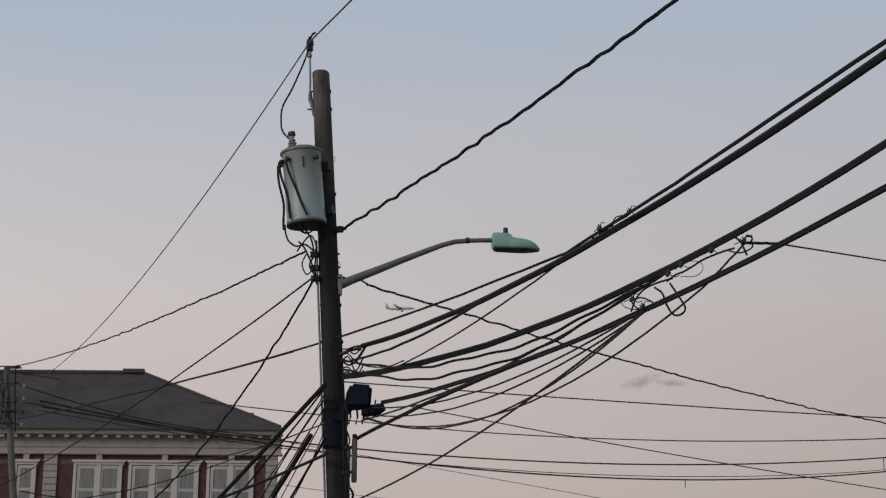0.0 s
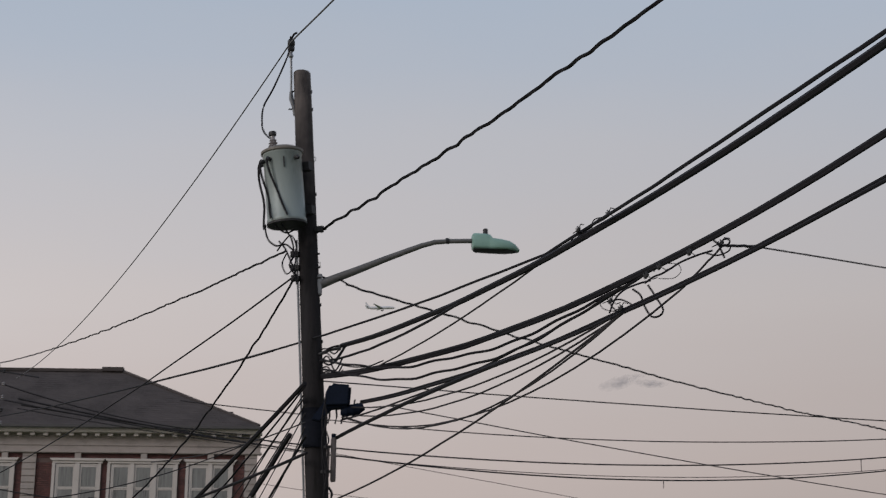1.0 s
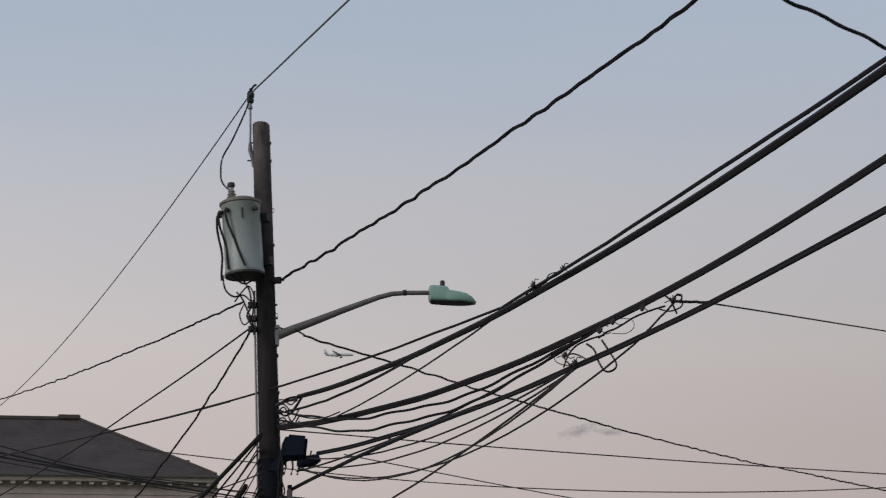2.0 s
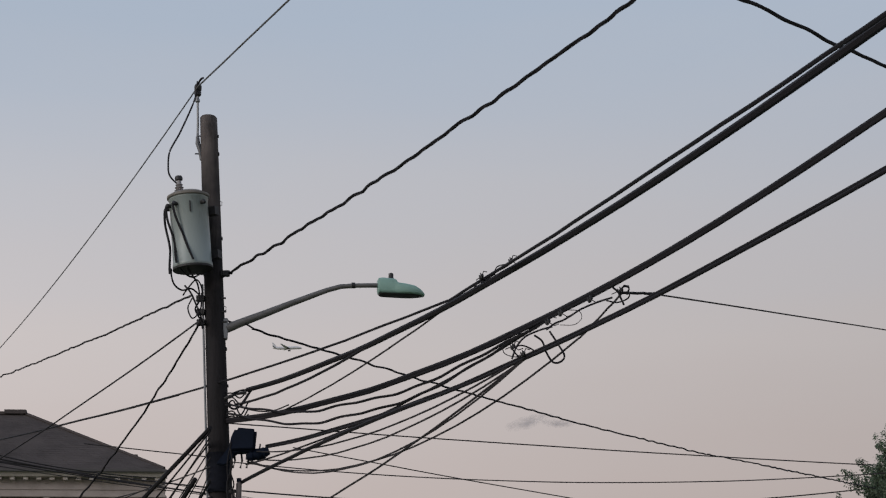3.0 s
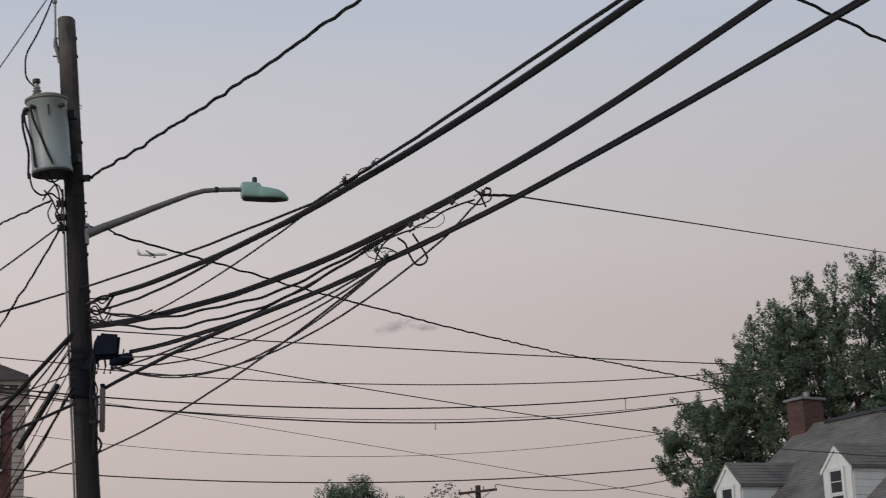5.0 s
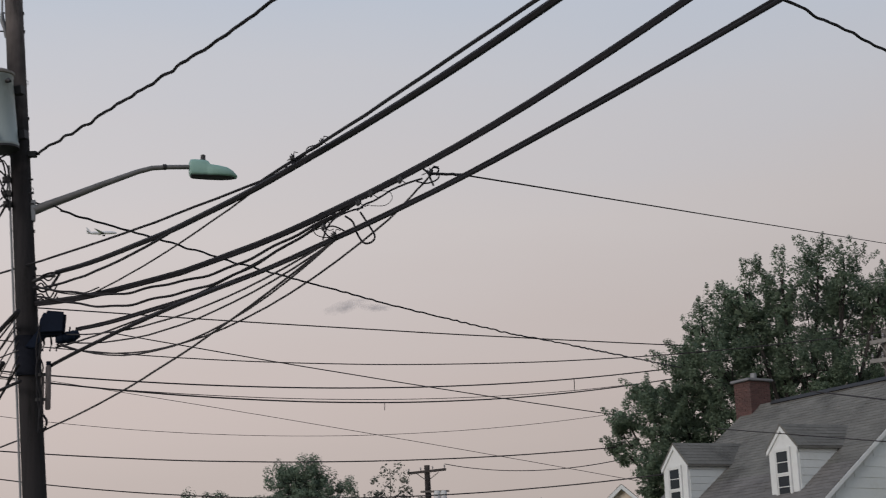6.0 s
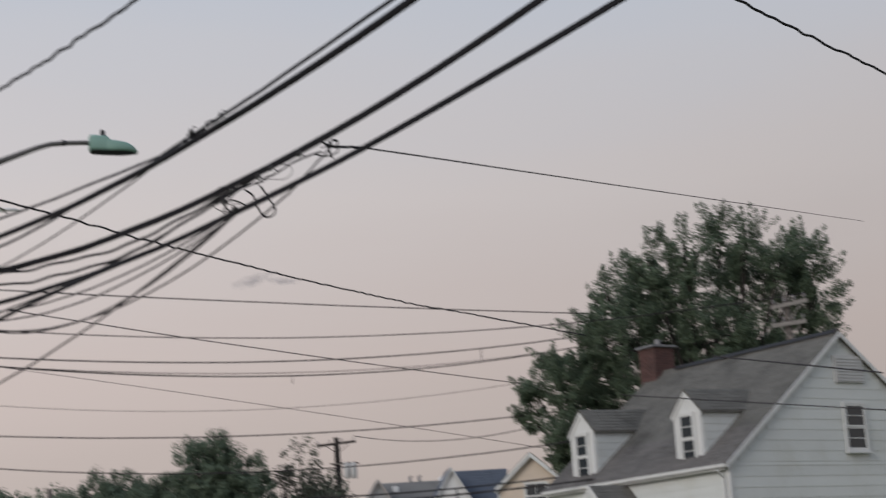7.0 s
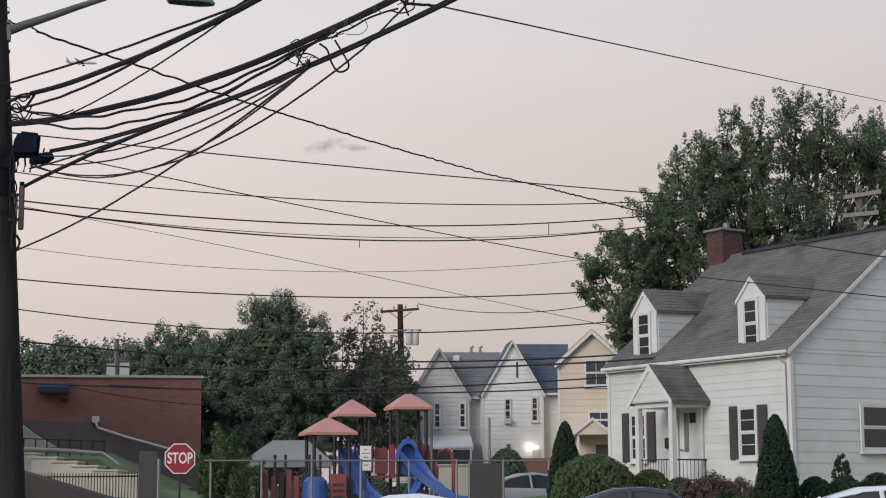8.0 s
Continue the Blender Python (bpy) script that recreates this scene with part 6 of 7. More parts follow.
def play_tower(x, y, half, zr, zt, label, deck=None):
    t = thing("play_tower", (x, y, PG), 12, label, "play tower", "playground towers")
    zr, zt = zr - PG, zt - PG
    r = half
    for sx in (-1, 1):
        for sy in (-1, 1):
            part("post", Geo().tube([(sx * r * 0.72, sy * r * 0.72, -0.1), (sx * r * 0.72, sy * r * 0.72, zr + 0.05)], 0.062, 10), PLAY_POST, t, smooth=True)
    roof = Geo()
    lowr = [(-r, -r, zr), (r, -r, zr), (r, r, zr), (-r, r, zr)]
    hi = [(x_ * 1.0, y_ * 1.0, zr + 0.09) for x_, y_, z_ in lowr]
    mid = [(x_ * 0.45, y_ * 0.45, zr + 0.09 + (zt - zr - 0.09) * 0.62) for x_, y_, z_ in lowr]
    tip = [(x_ * 0.05, y_ * 0.05, zt) for x_, y_, z_ in lowr]
    roof.tube_rings([lowr, hi, mid, tip])
    part("roof", roof, PINK_ROOF, t, "faded pinkish red plastic roof")
    dk = deck or 0.9
    part("deck", Geo().box((-r * 0.72, -r * 0.72, dk), (r * 0.72, r * 0.72, dk + 0.07)), PLAY_POST, t)
    return t


play_tower(0.88, 58.0, 0.84, 3.30, 3.90, "low playground tower with a faded red pyramid roof")
play_tower(1.75, 60.0, 0.70, 4.00, 4.62, "tall playground tower with a faded red pyramid roof", 1.2)
play_tower(3.68, 59.0, 0.70, 4.20, 4.80, "tall playground tower above the blue slide", 1.4)


def loose(name, geo, mat, label, category, group="", smooth=False, bevel=0.0):
    return tagged(part(name, geo, mat, None, "", smooth, bevel), label, category, group)


def trough(points, width, depth):
    g, rings = Geo(), []
    for i, p in enumerate(points):
        p = Vector(p)
        d = (Vector(points[min(i + 1, len(points) - 1)]) - Vector(points[max(i - 1, 0)])).normalized()
        s = d.cross(Vector((0, 0, 1))).normalized()
        n = s.cross(d)
        prof = [(-1, depth), (-0.85, depth), (-0.7, 0.05), (0, 0.0), (0.7, 0.05), (0.85, depth), (1, depth), (1, -0.03), (0, -0.06), (-1, -0.03)]
        rings.append([p + s * (a * width / 2) + n * b for a, b in prof])
    return g.tube_rings(rings)


sl1 = thing("slide", (0, 0, 0), 0, "bright blue plastic slide with a hooded top", "slide", "slides")
part("chute", trough([(3.62, 58.3, 2.55), (3.70, 58.0, 2.45), (3.85, 57.6, 2.15), (4.15, 57.3, 1.75), (4.6, 57.1, 1.35), (5.1, 57.0, 1.05), (5.5, 56.9, 0.95)], 0.62, 0.24), BLUE_PLASTIC, sl1, smooth=True)
hd = Geo()
rg = []
for yy, k in ((58.45, 1.0), (58.25, 1.04), (58.1, 0.92)):
    rg.append([(3.62 + 0.42 * k * math.cos(a), yy, 2.45 + 0.72 * k * math.sin(a)) for a in [math.pi * i / 12 for i in range(13)]] + [(3.62 + 0.34 * k * math.cos(a), yy, 2.45 + 0.62 * k * math.sin(a)) for a in [math.pi * (12 - i) / 12 for i in range(13)]])
part("hood", hd.tube_rings(rg), BLUE_PLASTIC, sl1, smooth=True)
part("hood_panel", Geo().prism([(3.62 + 0.37 * math.cos(math.pi * i / 12), 58.44, 2.45 + 0.66 * math.sin(math.pi * i / 12)) for i in range(13)] + [(3.25, 58.44, 1.95), (3.99, 58.44, 1.95)], (0, 0.06, 0)), BLUE_PLASTIC, sl1)
part("chute", trough([(3.98, 57.5, 1.75), (3.80, 57.2, 1.4), (3.60, 57.0, 1.05), (3.50, 56.9, 0.9)], 0.5, 0.2), BLUE_PLASTIC, sl1, smooth=True)
part("leg", Geo().tube([(4.3, 57.25, PG), (4.2, 57.3, 1.6)], 0.04, 8), PLAY_POST, sl1)
sl2 = thing("slide", (0, 0, 0), 0, "blue plastic slide beside the middle tower", "slide", "slides")
part("chute", trough([(1.55, 59.3, 2.7), (1.6, 58.8, 2.5), (1.75, 58.2, 1.95), (2.0, 57.7, 1.4), (2.5, 57.3, 1.0), (2.9, 57.1, 0.95)], 0.6, 0.26), BLUE_PLASTIC, sl2, smooth=True)
part("side_panel", Geo().box((1.25, 58.9, 1.6), (1.75, 59.0, 2.9)), BLUE_PLASTIC, sl2, bevel=0.03)
loose("climbing_barrel", Geo().tube([(0.45, 57.2, 0.6), (0.45, 57.25, 1.2), (0.45, 57.25, 1.75), (0.45, 57.25, 1.9)], [0.42, 0.44, 0.40, 0.25], 16), BLUE_PLASTIC, "blue plastic climbing barrel", "play barrel", smooth=True)
bp = thing("play_bridge", (0, 0, 0), 0, "red plastic bridge panels between the towers", "play panel")
for x0, x1, z0, z1 in ((2.1, 2.45, 2.05, 2.95), (2.5, 2.95, 2.0, 2.9), (2.98, 3.2, 1.95, 3.0), (4.1, 4.4, 2.2, 3.0)):
    part("panel", Geo().box((x0, 58.6, z0), (x1, 58.66, z1)), RED_PLASTIC, bp, bevel=0.02)
part("beam", Geo().box((2.0, 58.58, 1.85), (3.2, 58.7, 1.95)), RED_PLASTIC, bp)
cp = thing("climbing_wall", (0, 0, 0), 0, "red plastic climbing wall with dark slots", "play panel")
part("panel", Geo().box((0.95, 57.2, 0.5), (1.5, 57.3, 2.0)), RED_PLASTIC, cp, bevel=0.03)
for i in range(4):
    part("slot", Geo().box((1.05, 57.17, 1.0 + i * 0.2), (1.4, 57.205, 1.08 + i * 0.2)), PLAY_POST, cp)
fc = thing("play_fence", (0, 0, 0), 0, "row of red plastic play fence boards", "play panel")
for i in range(7):
    part("board", Geo().box((-1.55 + i * 0.26, 57.6, 0.5), (-1.38 + i * 0.26, 57.66, 2.05 + 0.12 * math.sin(i * 2.1))), RED_PLASTIC if i % 3 else PLAY_POST, fc, bevel=0.01)
for x in (-0.9, -0.55, 0.25, 0.62):
    loose("play_post", Geo().tube([(x, 57.9, PG - 0.1), (x, 57.9, 2.65)], 0.05, 8), PLAY_POST, "dark brown steel playground post", "post", "playground posts", True)
ar = thing("climbing_arch", (0, 0, 0), 0, "red steel climbing arch at the end of the playground", "climbing arch")
for yy in (58.2, 58.8):
    part("arch", Geo().tube([(4.6, yy, PG), (4.6, yy, 2.4), (4.7, yy, 2.75), (4.95, yy, 2.85), (5.15, yy, 2.7), (5.2, yy, 2.3), (5.2, yy, PG)], 0.035, 8), RED_PLASTIC, ar, smooth=True)
sg = thing("notice_sign", (2.13, 57.0, PG), 3, "white notice board with unreadable lines on a post", "sign")
part("board", Geo().box((-0.19, -0.02, 2.1 - PG), (0.19, 0.02, 2.92 - PG)), SIGN_WHITE, sg, bevel=0.01)
for i, wd in enumerate((0.12, 0.26, 0.2, 0.24, 0.16)):
    part("text_bar", Geo().box((-wd / 2, -0.025, 2.78 - PG - i * 0.13), (wd / 2, -0.0205, 2.82 - PG - i * 0.13)), PINK_ROOF, sg)
part("post", Geo().tube([(0, 0.03, -0.1), (0, 0.03, 2.8 - PG)], 0.03, 8), IRON, sg)
tn = thing("canopy_tent", (-0.5, 64.0, ground_z(-0.5, 64)), 0, "grey canvas canopy tent behind the playground", "tent")
tz = ground_z(-0.5, 64)
part("canopy", Geo().add([(-1.7, -1.2, 2.5 - tz), (1.6, -1.2, 2.5 - tz), (1.6, 1.4, 2.5 - tz), (-1.7, 1.4, 2.5 - tz), (-0.6, 0.1, 3.32 - tz), (0.7, 0.1, 3.32 - tz), (-1.7, -1.2, 2.3 - tz), (1.6, -1.2, 2.3 - tz), (1.6, 1.4, 2.3 - tz), (-1.7, 1.4, 2.3 - tz)],
                       [(0, 1, 5, 4), (1, 2, 5), (2, 3, 4, 5), (3, 0, 4), (0, 6, 7, 1), (1, 7, 8, 2), (2, 8, 9, 3), (3, 9, 6, 0), (6, 9, 8, 7)]), CANVAS, tn)
for sx in (-1.65, 1.55):
    for sy in (-1.15, 1.35):
        part("leg", Geo().tube([(sx, sy, -0.1), (sx, sy, 2.4 - tz)], 0.03, 6), STEEL, tn)

# ---- far houses ----
def gable_house(x, y, z, turn, w, d, eave, peak, label, wall_mat, roof_mat, trim_mat=TRIM):
    """Gable end towards -y; w across, d deep."""
    t = thing("far_house", (x, y, z), turn, label, "house", "far houses")
    part("wall", Geo().prism([(-w / 2, 0, -0.5), (w / 2, 0, -0.5), (w / 2, 0, eave), (0, 0, peak - 0.1), (-w / 2, 0, eave)], (0, d, 0)), wall_mat, t)
    zb = 0.4
    for i in range(int((eave - 0.4) / 0.32)):
        part("board", Geo().box((-w / 2, -0.02, zb + i * 0.32), (w / 2, -0.002, zb + i * 0.32 + 0.30)), wall_mat, t)
    for s in (-1, 1):
        xe, ze = s * (w / 2 + 0.2), eave - 0.2 * (peak - eave) / (w / 2)
        r = part("roof", Geo().prism([(0, -0.25, peak), (xe, -0.25, ze), (xe, -0.25, ze + 0.12), (0, -0.25, peak + 0.12)], (0, d + 0.5, 0)), roof_mat, t)
        q = [(xe, -0.25, ze + 0.12), (xe, d + 0.25, ze + 0.12), (0, d + 0.25, peak + 0.12), (0, -0.25, peak + 0.12)]
        if s < 0:
            q = [q[1], q[0], q[3], q[2]]
        tagged(part("shingles", shingle_slope(*q, 16, 10, int(x) + s, 0.025), roof_mat, r), kind="stuff")
        part("rake_board", Geo().prism([(0, -0.29, peak - 0.12), (xe, -0.29, ze - 0.12), (xe, -0.29, ze + 0.10), (0, -0.29, peak + 0.10)], (0, 0.035, 0)), trim_mat, t)
        part("corner_board", Geo().box((s * w / 2 - 0.08, -0.035, 0), (s * w / 2 + 0.03, 0.1, eave - 0.1)), trim_mat, t)
    return t


def cross_house(x, y, z, turn, half, eave, peak, right, ridge_right, label, wall_mat, roof_mat, trim_mat):
    """A front gable (half wide to each side) with a main block beside it, whose ridge runs across to ridge_right and whose wall ends at right."""
    t = thing("far_house", (x, y, z), turn, label, "house", "far houses")
    part("wall", Geo().prism([(-half, 0, -0.5), (half, 0, -0.5), (half, 0, eave), (0, 0, peak - 0.1), (-half, 0, eave)], (0, 6, 0)), wall_mat, t)
    part("side_wall", Geo().box((half, 0.5, -0.5), (right, 5.5, eave)), wall_mat, t)
    k = 0
    while 0.3 + k * 0.24 < peak - 0.3:
        zz = 0.3 + k * 0.24
        w = half if zz + 0.23 < eave else half * (peak - 0.1 - zz - 0.23) / (peak - 0.1 - eave)
        if w > 0.08:
            part("board", Geo().prism([(-w, -0.001, zz), (-w, -0.026, zz), (-w, -0.008, zz + 0.235), (-w, -0.001, zz + 0.235)], (2 * w, 0, 0)), wall_mat, t)
        if zz < eave - 0.2:
            part("board", Geo().prism([(half, 0.499, zz), (half, 0.474, zz), (half, 0.492, zz + 0.235), (half, 0.499, zz + 0.235)], (right - half, 0, 0)), wall_mat, t)
        k += 1
    rise = peak - eave
    for sd in (-1, 1):
        xe, ze = sd * (half + 0.12), eave - 0.12 * rise / half
        r = part("roof", Geo().prism([(0, -0.16, peak - 0.08), (xe, -0.16, ze - 0.08), (xe, -0.16, ze), (0, -0.16, peak)], (0, 3.2, 0)), roof_mat, t)
        part("rake_board", Geo().prism([(0, -0.19, peak - 0.20), (xe, -0.19, ze - 0.20), (xe, -0.19, ze - 0.005), (0, -0.19, peak - 0.005)], (0, 0.028, 0)), trim_mat, t)
        part("corner_board", Geo().box((sd * half - 0.05, -0.036, 0), (sd * half + 0.05, 0.04, eave - 0.1)), trim_mat, t)
    q = [(half * 0.9, 0.2, eave - 0.1), (right + 0.1, 0.2, eave - 0.1), (ridge_right, 2.9, peak), (0, 2.9, peak)]
    main = part("roof", Geo().add([(*q[0],), q[1], q[2], q[3], (half * 0.9, 5.7, eave - 0.1), (right + 0.1, 5.7, eave - 0.1)], [(0, 1, 2, 3), (5, 4, 3, 2), (1, 5, 2), (0, 3, 4), (0, 4, 5, 1)]), roof_mat, t)
    tagged(part("shingles", shingle_slope(*q, 18, 14, int(x), 0.02), roof_mat, main), kind="stuff")
    part("gutter", Geo().box((half + 0.06, 0.12, eave - 0.22), (right + 0.1, 0.2, eave - 0.10)), trim_mat, t)
    return t


GZ = 2.45
fa = cross_house(11.16, 89.96, 2.41, 0, 1.67, 4.42, 7.29, 2.95, 3.6, "narrow white gabled house with a blue-grey roof", FAR_WHITE, BLUE_ROOF, TRIM)
for x0, x1, z0, z1 in ((-0.46, -0.16, 5.15, 6.42), (1.05, 1.36, 5.2, 6.5), (-0.42, -0.14, 3.3, 3.95)):
    window(fa, x0, x1, z0 - GZ, z1 - GZ, -0.028, -1, (1, 2), 0.05)
part("vent", Geo().box((0.20, -0.06, 7.62 - GZ), (0.28, -0.028, 8.5 - GZ)), IRON, fa)
part("air_conditioner", Geo().box((-0.48, -0.32, 5.04 - GZ), (-0.14, -0.08, 5.36 - GZ)), FAR_GREY, fa, bevel=0.02)
part("porch_light", Geo().lathe([(0.05, 0.0), (0.15, 0.09), (0.15, 0.20), (0.05, 0.29)], (0.90, -0.25, 3.58 - GZ), 12), BULB, fa, "lit porch light")
part("porch_light", Geo().lathe([(0.03, 0.0), (0.07, 0.05), (0.03, 0.12)], (1.30, -0.25, 3.68 - GZ), 10), BULB, fa, "lit porch light")
part("porch_door", Geo().box((1.05, -0.06, 2.5 - GZ), (1.48, -0.028, 3.6 - GZ)), FAR_GREY, fa)
fb = cross_house(7.33, 91.0, GZ, 0, 1.55, 4.05, 6.58, 2.85, 3.75, "grey gabled house with a dark shingle roof", FAR_GREY, FAR_SHINGLE, WINDOW_TRIM)
for x0 in (-0.30, 1.06):
    window(fb, x0, x0 + 0.30, 4.75 - GZ, 6.05 - GZ, -0.028, -1, (1, 2), 0.05)
part("porch_roof", Geo().prism([(-1.0, -1.6, 3.55 - GZ), (1.65, -1.6, 3.62 - GZ), (1.65, -1.6, 3.72 - GZ), (-1.0, -1.6, 3.66 - GZ)], (0, 0.1, 0)).prism([(-1.0, -1.55, 3.62 - GZ), (-1.0, -0.03, 4.30 - GZ), (-1.0, -0.03, 4.20 - GZ), (-1.0, -1.55, 3.52 - GZ)], (2.65, 0, 0)), TRIM, fb, "white lean-to porch roof")
# dark block in place of the porch's inside, its shade put into the colour
part("porch_shade_fill", Geo().box((-0.9, -1.5, 0.0), (1.55, -0.03, 3.5 - GZ)), PORCH_DARK, fb)
for xx in (-0.85, 0.5, 1.5):
    part("porch_post", Geo().box((xx - 0.05, -1.58, 0), (xx + 0.05, -1.505, 3.55 - GZ)), TRIM, fb)
for xx in (2.0, 2.5):
    part("roof_vent", Geo().tube([(xx, 2.9, 6.5), (xx, 2.9, 6.85), (xx + 0.12, 2.9, 6.9)], 0.08, 8), STEEL, fb)
fa.scale = (0.957, 0.957, 0.957)
part("skylight", Geo().box((0.95, 2.3, 6.0), (1.3, 2.6, 6.35)), FAR_WHITE, fb, bevel=0.03)
fcx = gable_house(14.25, 82.8, 1.9, -12, 3.3, 9.0, 5.75, 7.25, "cream gabled house with white trim", CREAM, SHINGLE)
window(fcx, -0.35, 0.7, 6.5 - 1.9, 7.75 - 1.9, -0.022, -1, (2, 1), 0.07)
window(fcx, -0.2, 0.9, 4.4 - 1.9, 5.2 - 1.9, -0.022, -1, (2, 1), 0.07)
part("porch_gable", Geo().prism([(-0.85, -1.4, 4.05 - 1.9), (0.9, -1.4, 4.05 - 1.9), (0.02, -1.4, 4.75 - 1.9)], (0, 1.35, 0)), CREAM, fcx)
for s in (-1, 1):
    part("porch_rake", Geo().prism([(0.02, -1.5, 4.72 - 1.9), (0.02 + s * 1.05, -1.5, 3.92 - 1.9), (0.02 + s * 1.05, -1.5, 4.08 - 1.9), (0.02, -1.5, 4.88 - 1.9)], (0, 1.45, 0)), TRIM, fcx)
for xx in (-0.7, 0.8):
    part("porch_post", Geo().box((xx - 0.06, -1.35, 0), (xx + 0.06, -1.23, 4.0 - 1.9)), TRIM, fcx)
part("porch_door", Geo().box((0.1, -0.06, 0.1), (0.9, -0.021, 3.6 - 1.9)), SHUTTER, fcx)
gable_house(4.6, 100.0, GZ, -10, 3.0, 8.0, 3.0, 4.2, "pale grey house glimpsed between the trees", FAR_GREY, SHINGLE)
loose("lot_wall", Geo().box((5.3, 66.0, 1.2), (7.2, 66.3, 2.36)).box((5.25, 65.95, 2.36), (7.25, 66.35, 2.43)), PALE_CONCRETE, "low pale concrete wall behind the lot", "garden wall", "", False, 0.02)
loose("brick_wall", Geo().box((10.6, 88.0, 1.6), (13.4, 88.25, 3.05)), LOW_BRICK, "low red brick garden wall", "garden wall")

# ---- other utility poles ----
ARM_PALE = material("bleached_arm_wood", (0.25, 0.228, 0.21), 0.85, scale=5, vary=0.25, fine=40, stretch=(0.6, 4, 4))


def cross_pole(x, y, z, top, label, arms, lean=0.0, r=0.14, wood=POLE_GREY, arm_wood=None):
    t = thing("utility_pole", (x, y, z), 0, label, "utility pole", "far utility poles")
    h = top - z
    part("shaft", Geo().tube([(0, 0, -0.2), (lean * 0.5, 0, h * 0.5), (lean, 0, h)], [r * 1.2, r * 1.1, r * 0.85], 12), wood, t, smooth=True)
    for za, w0, w1, tilt in arms:
        am = part("crossarm", Geo().prism([(lean + w0, -0.2, za - z - tilt), (lean + w1, -0.2, za - z + tilt), (lean + w1, -0.2, za - z + tilt + 0.13), (lean + w0, -0.2, za - z - tilt + 0.13)], (0, 0.11, 0)), arm_wood or wood, t)
        for k in range(4):
            u = k / 3
            px, pz = lean + w0 + 0.08 + (w1 - w0 - 0.16) * u, za - z - tilt + 2 * tilt * u + 0.13
            part("insulator", Geo().lathe([(0.02, 0), (0.02, 0.06), (0.05, 0.08), (0.03, 0.12), (0.045, 0.15), (0.02, 0.18)], (px, -0.145, pz), 8), CERAMIC, am)
        for s in (w0 * 0.6, w1 * 0.6):
            part("brace", Geo().tube([(lean + s, -0.2, za - z), (lean, -0.15, za - z - 0.45)], 0.02, 5), arm_wood or wood, t)
    return t


fpole = cross_pole(5.25, 89.8, GZ, 11.25, "far dark wooden utility pole with a crossarm", ((10.85, -1.05, 1.0, 0.08),), -0.12, 0.17, POLE_WOOD)
for xx in (0.35, 0.7):
    part("transformer_can", Geo().lathe([(0.15, 0.0), (0.17, 0.05), (0.17, 0.75), (0.12, 0.82)], (xx, -0.25, 6.6), 14), FAR_GREY, fpole, smooth=True)
part("lower_arm", Geo().box((-0.5, -0.2, 7.35), (1.0, -0.1, 7.45)), POLE_GREY, fpole)
cross_pole(17.86, 52.5, 1.0, 11.1, "wooden utility pole with two pale crossarms beside the maple", ((10.72, -0.55, 0.66, 0.10), (10.08, -0.60, 0.55, 0.06)), 0.0, 0.13, POLE_GREY, ARM_PALE)
lp = cross_pole(-14.72, 42.4, 0.0, 10.95, "leaning grey wooden utility pole before the apartment house", (), -1.41, 0.092)
for z in (10.9, 10.5, 10.0, 9.75, 9.45):
    part("bracket", Geo().box((-0.80 + 0.02 * z, -0.2, z - 0.022), (-0.50 + 0.03 * z, -0.14, z + 0.022)), IRON, lp)
part("equipment_box", Geo().box((-0.33, -0.32, 9.95), (-0.20, -0.17, 10.08)), IRON, lp, bevel=0.02)
part("equipment_box", Geo().box((-0.84, -0.30, 9.6), (-0.77, -0.18, 9.95)), IRON, lp, bevel=0.02)
for x0, x1 in ((-0.86, -0.66), (-0.30, -0.20)):
    part("riser_cable", Geo().tube([(x0, -0.22, 10.95), (x0 + 0.02, -0.25, 10.4), (x1 - 0.02, -0.24, 9.7), (x1, -0.2, 9.2)], 0.02, 7), RUBBER, lp, smooth=True)
for i in range(9):
    z = 10.75 - 0.17 * i
    sx = -1 if i % 2 else 1
    part("spacer", Geo().tube([(-0.55, -0.2, z), (-0.55 + sx * 0.32, -0.26, z + 0.05), (-0.55 + sx * 0.5, -0.22, z - 0.04)], 0.013, 6), IRON, lp)
    part("insulator", Geo().lathe([(0.02, 0), (0.045, 0.02), (0.03, 0.05), (0.045, 0.08), (0.02, 0.1)], (-0.55 + sx * 0.52, -0.22, z - 0.06), 8), CERAMIC if i % 3 else IRON, lp)
for i in range(5):
    part("hanging_wire", Geo().tube([(-0.7 + 0.2 * math.sin(i * 2.1), -0.2, 10.8 - 0.1 * i), (-0.55 + 0.15 * math.sin(i), -0.25, 10.2 - 0.1 * i), (-0.6 + 0.1 * i, -0.22, 9.4)], 0.012, 5), RUBBER, lp)
part("top_arm", Geo().tube([(-1.1, -0.2, 10.95), (-0.2, -0.2, 10.93)], 0.018, 6), IRON, lp)
for ob in lp.children:
    if not ob.name.startswith("shaft"):
        ob.location.x -= 0.78


